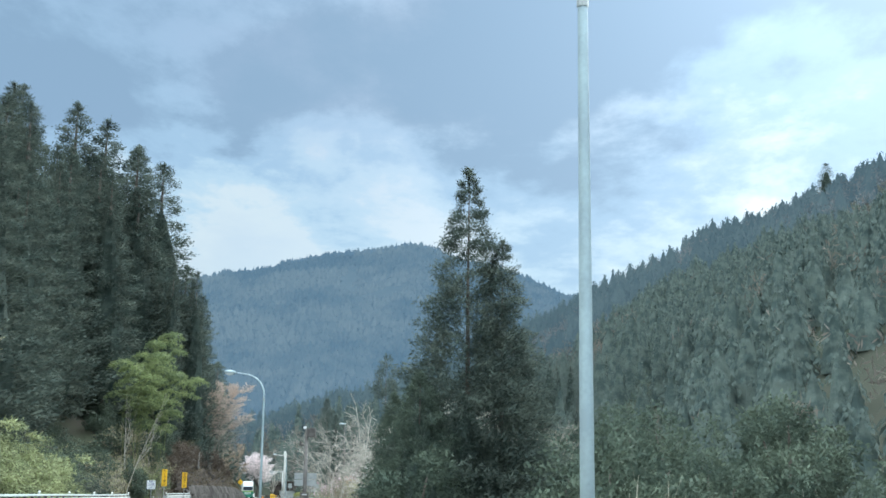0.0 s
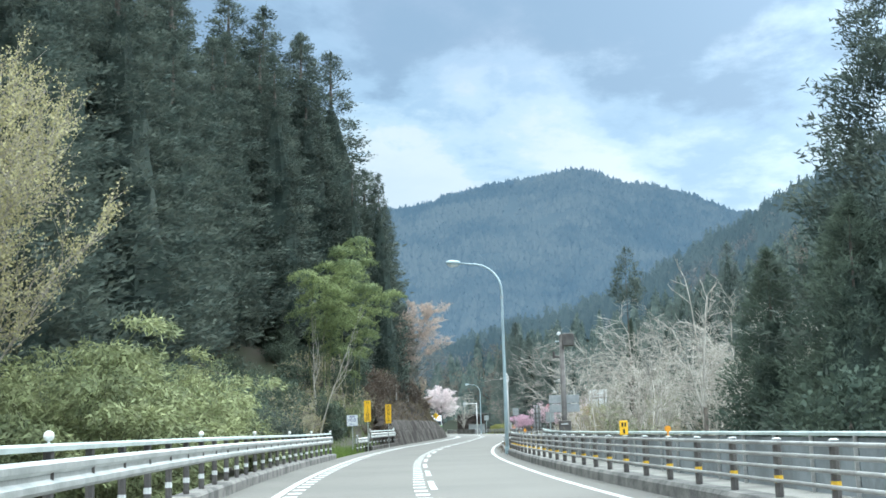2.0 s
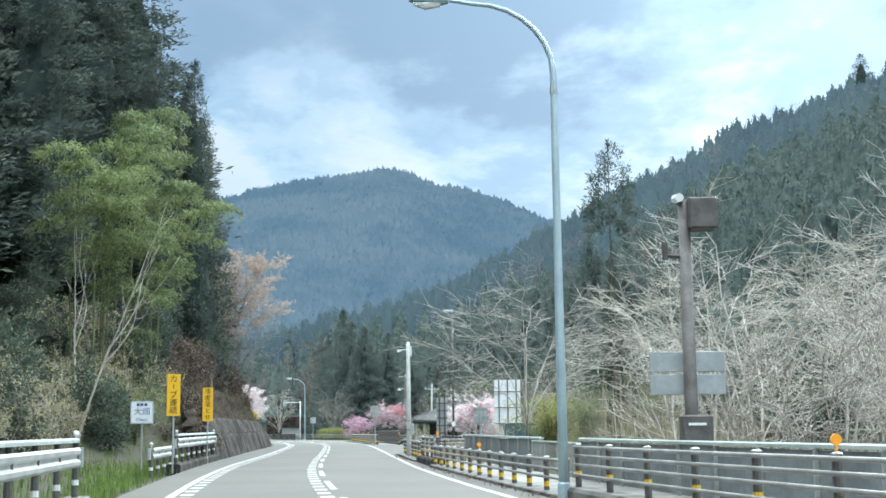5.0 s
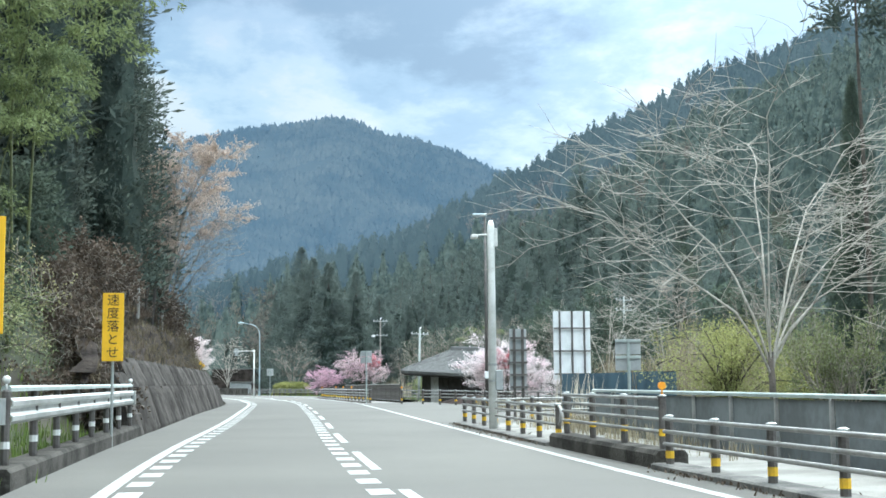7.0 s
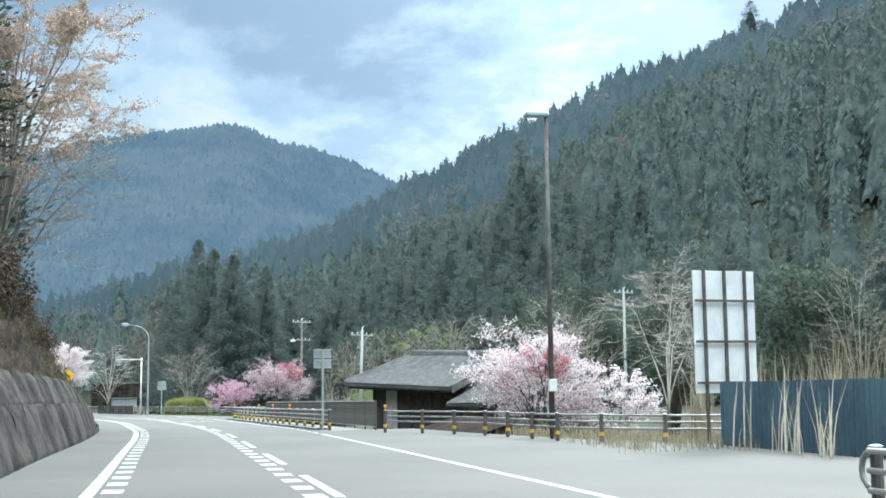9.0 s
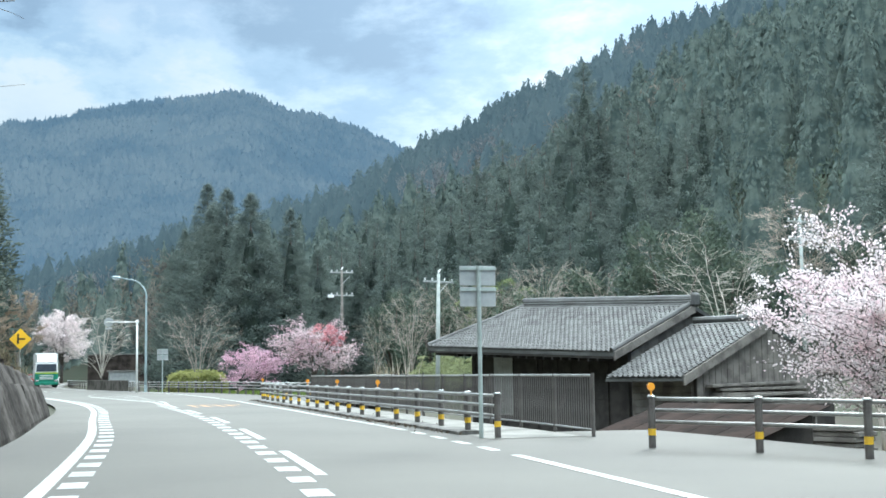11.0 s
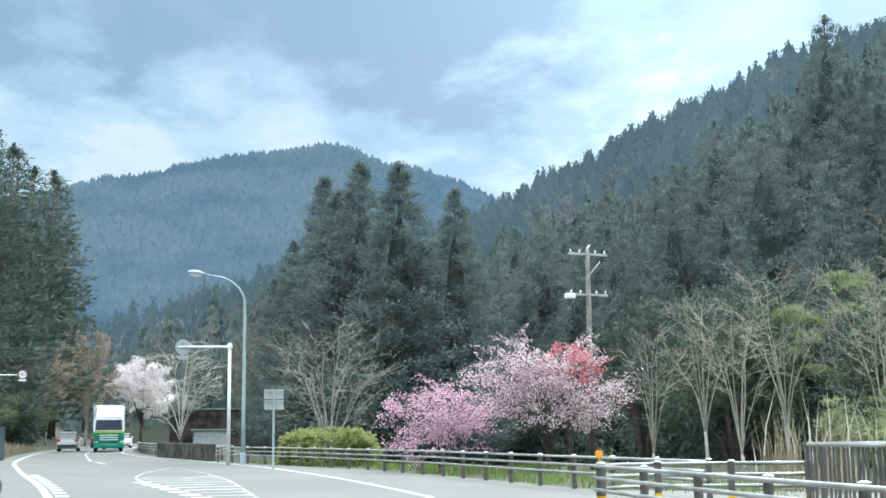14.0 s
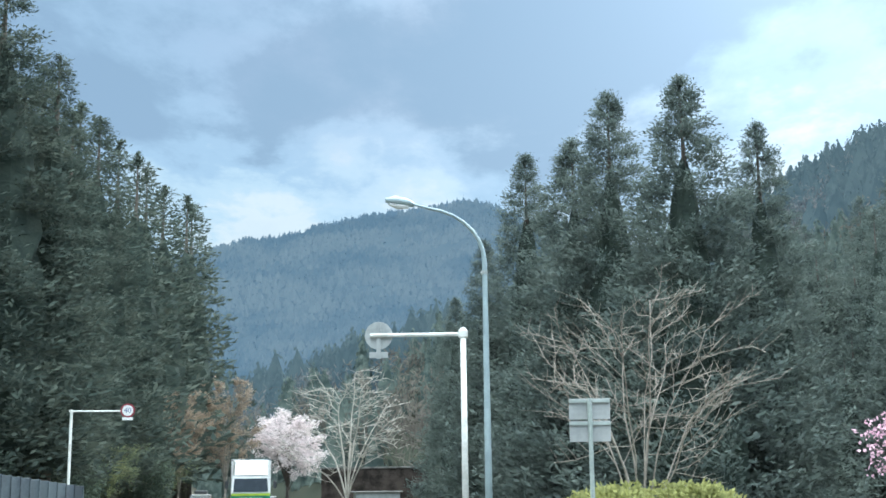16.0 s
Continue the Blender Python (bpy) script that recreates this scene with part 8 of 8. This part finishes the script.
for r in range(int(4.7 / TL)):
    for k in range(int(3.3 / TW)):
        m = pose(3.3 - (k + 1) * TW, r * TL * math.cos(wp) - 0.04, 2.28 + r * TL * math.sin(wp), math.degrees(wp), 0, 0)
        wt.add([m @ Vector(p) for p in tv], tf)
tagged(part("tiles", wt, TILE_JOINED, wroof), kind="stuff")
part("ridge", Build().tube([(-0.1, 4.4, 4.2), (3.35, 4.4, 4.2)], 0.12, 8), TILE_JOINED, wroof)
part("verge_board", Build().add([(3.31, 0, 2.0), (3.37, 0, 2.0), (3.37, 4.4, 3.85), (3.31, 4.4, 3.85), (3.31, 0, 2.3), (3.37, 0, 2.3), (3.37, 4.4, 4.15), (3.31, 4.4, 4.15)], [(3, 2, 1, 0), (4, 5, 6, 7), (0, 1, 5, 4), (1, 2, 6, 5), (2, 3, 7, 6), (3, 0, 4, 7)]), GREY_WOOD, wing)

low_shed = thing("low_shed", "low dark board shed with brown sheet roof behind slatted fence", "shed", m=pose(-12.6, 168.0, -1.1, 0, 0, -58))
part("wall", Build().add([(x, y, z) for x in (0, 4.2) for y, z in ((0, 0), (2.0, 0), (2.0, 1.36), (0, 0.90))], [(3, 2, 1, 0), (4, 5, 6, 7), (0, 1, 5, 4), (1, 2, 6, 5), (2, 3, 7, 6), (3, 0, 4, 7)]), DARK_WOOD, low_shed)
for k in range(11):
    part("roof_sheet", Build().box(-0.25 + k * 0.425, -0.35, 0.0, 0.165 + k * 0.425, 2.5, 0.018, 0.004, m=pose(0, 0, 0.915 + 0.006 * (k % 2), 13.0, 0, 0)), BROWN_SHEET, low_shed)
pile = thing("stacked_boards", "stack of pale weathered boards beside shed", "timber stack", m=pose(-8.6, 170.6, -1.1, 0, 0, -58))
for k in range(7):
    part("board", Build().box(0.04 * (k % 3), 0.05 * (k % 2), 0.13 * k, 3.6 + 0.06 * (k % 3), 0.9, 0.13 * k + 0.11, 0.01), GREY_WOOD, pile)


# ---- vehicles ----
def wheel_meshes(r, w):
    tyre = Build().tube([(-w / 2, 0, 0), (-w / 2 + 0.02, 0, 0), (w / 2 - 0.02, 0, 0), (w / 2, 0, 0)], [r * 0.9, r, r, r * 0.9], 18).mesh("tyre", RUBBER)
    rim = Build().tube([(-w / 2 - 0.01, 0, 0), (w / 2 + 0.01, 0, 0)], r * 0.58, 12).mesh("rim", CHROME)
    return tyre, rim


def add_wheels(v, spots, r, w):
    tyre, rim = wheel_meshes(r, w)
    for x, y in spots:
        wh = part("wheel", tyre, None, v, m=Matrix.Translation((x, y, r)))
        part("rim", rim, None, wh)


def loft(sections):
    """A closed body through outlines of equal length, set along y."""
    b, n = Build(), len(sections[0])
    for s in sections:
        b.v += s
    b.f = [(i * n + k, i * n + (k + 1) % n, (i + 1) * n + (k + 1) % n, (i + 1) * n + k) for i in range(len(sections) - 1) for k in range(n)]
    b.f += [tuple(range(n - 1, -1, -1)), tuple(range((len(sections) - 1) * n, len(sections) * n))]
    return b


def car(x, y, z, heading, paint, label, length=4.5, width=1.78, height=1.62, rear=True, roof_box=False):
    """A hatchback or SUV facing +y in its own frame."""
    c = thing("car", label, "car", m=pose(x, y, z, 0, 0, heading), group="cars on the road")
    w, h = width / 2, height
    secs = []
    for yy, bot, belt, ww in ((-length / 2, 0.45, 0.85, 0.88), (-length / 2 + 0.12, 0.28, 1.0, 0.97), (-length * 0.25, 0.22, 1.02, 1.0), (length * 0.18, 0.22, 0.98, 1.0), (length * 0.42, 0.26, 0.86, 0.96), (length / 2, 0.42, 0.68, 0.82)):
        secs.append([(-w * ww, yy, bot), (w * ww, yy, bot), (w * ww * 1.0, yy, (bot + belt) / 2), (w * ww * 0.95, yy, belt), (-w * ww * 0.95, yy, belt), (-w * ww, yy, (bot + belt) / 2)])
    part("body", loft(secs), paint, c, smooth=False)
    cab = []
    for yy, top, ww in ((-length / 2 + 0.1, 1.03, 0.84), (-length / 2 + 0.42, h - 0.1, 0.72), (-length * 0.12, h, 0.74), (length * 0.08, h - 0.06, 0.72), (length * 0.27, 0.98, 0.82)):
        cab.append([(-w * 0.93, yy, 0.96), (w * 0.93, yy, 0.96), (w * ww, yy, top), (-w * ww, yy, top)])
    part("glasshouse", loft(cab), GLASS_DARK, c)
    part("roof_panel", Build().box(-w * 0.72, -length / 2 + 0.45, h - 0.07, w * 0.72, length * 0.09, h + 0.015, 0.02), paint, c)
    for sx in (-1, 1):
        part("tail_light", Build().box(sx * w * 0.8 - 0.12, -length / 2 - 0.02, 0.82, sx * w * 0.8 + 0.12, -length / 2 + 0.1, 1.02, 0.02), TAIL_RED, c)
        part("headlight", Build().box(sx * w * 0.66 - 0.16, length / 2 - 0.14, 0.58, sx * w * 0.66 + 0.16, length / 2 + 0.01, 0.7, 0.02), CHROME, c)
        part("mirror", Build().box(sx * (w + 0.1) - 0.09, length * 0.17, 0.98, sx * (w + 0.1) + 0.09, length * 0.17 + 0.1, 1.13, 0.03), paint, c)
    part("rear_bumper", Build().box(-w * 0.9, -length / 2 - 0.06, 0.35, w * 0.9, -length / 2 + 0.1, 0.58, 0.04), CAR_DARK, c)
    part("plate_bar", Build().box(-0.17, -length / 2 - 0.075, 0.62, 0.17, -length / 2 - 0.06, 0.74), SIGN_WHITE, c)
    part("rear_window_frame", Build().box(-w * 0.74, -length / 2 + 0.03, 0.99, w * 0.74, -length / 2 + 0.09, 1.05, 0.01), paint, c)
    if roof_box:
        part("roof_box", Build().box(-0.4, -length * 0.3, h + 0.06, 0.42, length * 0.08, h + 0.3, 0.06), CAR_DARK, c, "dark roof box")
    add_wheels(c, [(sx * (w - 0.1), sy * length * 0.3) for sx in (-1, 1) for sy in (-1, 1)], 0.33, 0.2)
    return c


car(-47.0, 289.0, 0.0, 8.5, CAR_WHITE, "white estate car with dark roof box driving away", roof_box=True)
car(-49.6, 318.0, 0.0, 6, CAR_RED, "small red hatchback driving away", length=3.9, height=1.5)
car(-45.0, 299.0, 0.0, 188, CAR_DARK, "dark car following truck", length=4.2, height=1.75)
car(-46.2, 312.0, 0.0, 186, CAR_WHITE, "white car in oncoming lane", length=4.4, height=1.5)

truck = thing("truck", "white and green box truck in oncoming lane", "truck", m=pose(-42.6, 283.0, 0.0, 0, 0, 190), group="cars on the road")
# its own frame faces +y
part("cab_lower", Build().box(-1.2, 0.6, 0.55, 1.2, 2.6, 1.65, 0.08), GREEN_TRUCK, truck, "green lower cab")
part("cab_upper", loft([[(-1.2, 0.6, 1.66), (1.2, 0.6, 1.66), (1.15, 0.6, 2.75), (-1.15, 0.6, 2.75)], [(-1.2, 2.5, 1.66), (1.2, 2.5, 1.66), (1.12, 2.3, 2.7), (-1.12, 2.3, 2.7)]]), WHITE_TRUCK, truck)
part("windscreen", Build().add([(-1.06, 2.53, 1.75), (1.06, 2.53, 1.75), (1.0, 2.36, 2.55), (-1.0, 2.36, 2.55), (-1.06, 2.49, 1.75), (1.06, 2.49, 1.75), (1.0, 2.32, 2.55), (-1.0, 2.32, 2.55)], [(1, 0, 3, 2), (4, 5, 6, 7), (0, 1, 5, 4), (2, 3, 7, 6), (1, 2, 6, 5), (3, 0, 4, 7)]), GLASS_DARK, truck)
part("stripe", Build().box(-1.18, 2.605, 1.5, 1.18, 2.625, 1.64, 0.005), LIME, truck)
part("grille", Build().box(-0.72, 2.605, 0.85, 0.72, 2.64, 1.42, 0.01), GREEN_TRUCK, truck)
for k in range(3):
    part("grille_bar", Build().box(-0.72, 2.645, 0.92 + 0.18 * k, 0.72, 2.68, 1.0 + 0.18 * k, 0.01), WHITE_TRUCK, truck)
part("wind_deflector", loft([[(-1.1, 0.7, 2.76), (1.1, 0.7, 2.76), (1.1, 0.7, 3.7), (-1.1, 0.7, 3.7)], [(-1.0, 2.2, 2.76), (1.0, 2.2, 2.76), (0.95, 1.5, 3.6), (-0.95, 1.5, 3.6)]]), WHITE_TRUCK, truck)
part("box_body", Build().box(-1.24, -7.4, 0.95, 1.24, 0.45, 3.75, 0.04), WHITE_TRUCK, truck)
part("box_edge", Build().box(-1.25, 0.455, 3.7, 1.25, 0.5, 3.78, 0.01), CHROME, truck)
part("bumper", Build().box(-1.22, 2.45, 0.3, 1.22, 2.72, 0.62, 0.05), GREEN_TRUCK, truck)
part("chassis", Build().box(-0.9, -7.2, 0.5, 0.9, 2.3, 0.9), CAR_DARK, truck)
for sx in (-1, 1):
    part("headlight", Build().box(sx * 0.98 - 0.17, 2.66, 0.66, sx * 0.98 + 0.17, 2.73, 0.84, 0.02), CHROME, truck)
    mir = part("mirror_arm", Build().tube([(sx * 1.15, 2.3, 2.5), (sx * 1.45, 2.45, 2.5), (sx * 1.45, 2.45, 1.9)], 0.025, 6), CAR_DARK, truck)
    part("mirror", Build().box(sx * 1.47 - 0.11, 2.4, 1.95, sx * 1.47 + 0.11, 2.5, 2.4, 0.03), CAR_DARK, mir)
    part("door_line", Build().box(sx * 1.205 - 0.004, 1.0, 0.8, sx * 1.205 + 0.004, 1.9, 1.6), CAR_DARK, truck)
add_wheels(truck, [(sx * 1.0, yy) for sx in (-1, 1) for yy in (1.75, -4.2, -5.4)], 0.5, 0.28)

# ---- beyond the bend ----
shelter = thing("concrete_wall", "low dark concrete wall beyond railing", "wall", m=pose(-30.2, 240.2, 0.0, 0, 0, 17), kind="structure")
part("block", Build().box(-0.2, 0.0, -0.2, 0.25, 15.0, 0.85, 0.03), DARK_CONCRETE, shelter)
portal = thing("embankment_wall", "dark retaining wall of crossing road behind truck", "retaining wall", m=pose(-44, 332, 0.0, 0, 0, -5), kind="structure")
part("wall_face", Build().box(0.0, 0.0, -0.3, 16.0, 1.2, 4.2, 0.05), ROCK, portal)
part("coping", Build().box(-0.1, -0.1, 4.205, 16.1, 1.3, 4.4, 0.03), CONCRETE, portal)
side_fence = thing("sheet_fence", "grey-blue ribbed sheet fence beside road bank", "fence", m=pose(-42.9, 232.2, float(ground_z(-42.0, 236.0)) - 0.1, 0, 0, 70.5))
drop = 0.1 - float(ground_z(-42.0, 236.0))
for k in range(21):
    part("sheet", Build().box(0.40 * k, -0.012, 0.0, 0.40 * k + 0.37, 0.02, 2.42 + drop - 0.034 * k, 0.006), SHEET_GREY, side_fence)
    part("rib", Build().box(0.40 * k + 0.37, -0.04, 0.0, 0.40 * k + 0.40, 0.03, 2.42 + drop - 0.034 * k), SHEET_GREY, side_fence)
bush_shed = thing("small_shed", "small pale shed among bare trees", "shed", m=pose(-37.5, 300, -0.2, 0, 0, 10))
part("wall", Build().box(0, 0, 0, 3.4, 2.2, 1.9), SIGN_BACK, bush_shed)
part("roof", Build().box(-0.2, -0.2, 1.905, 3.6, 2.4, 2.0, 0.02), DOOR_GREY, bush_shed)
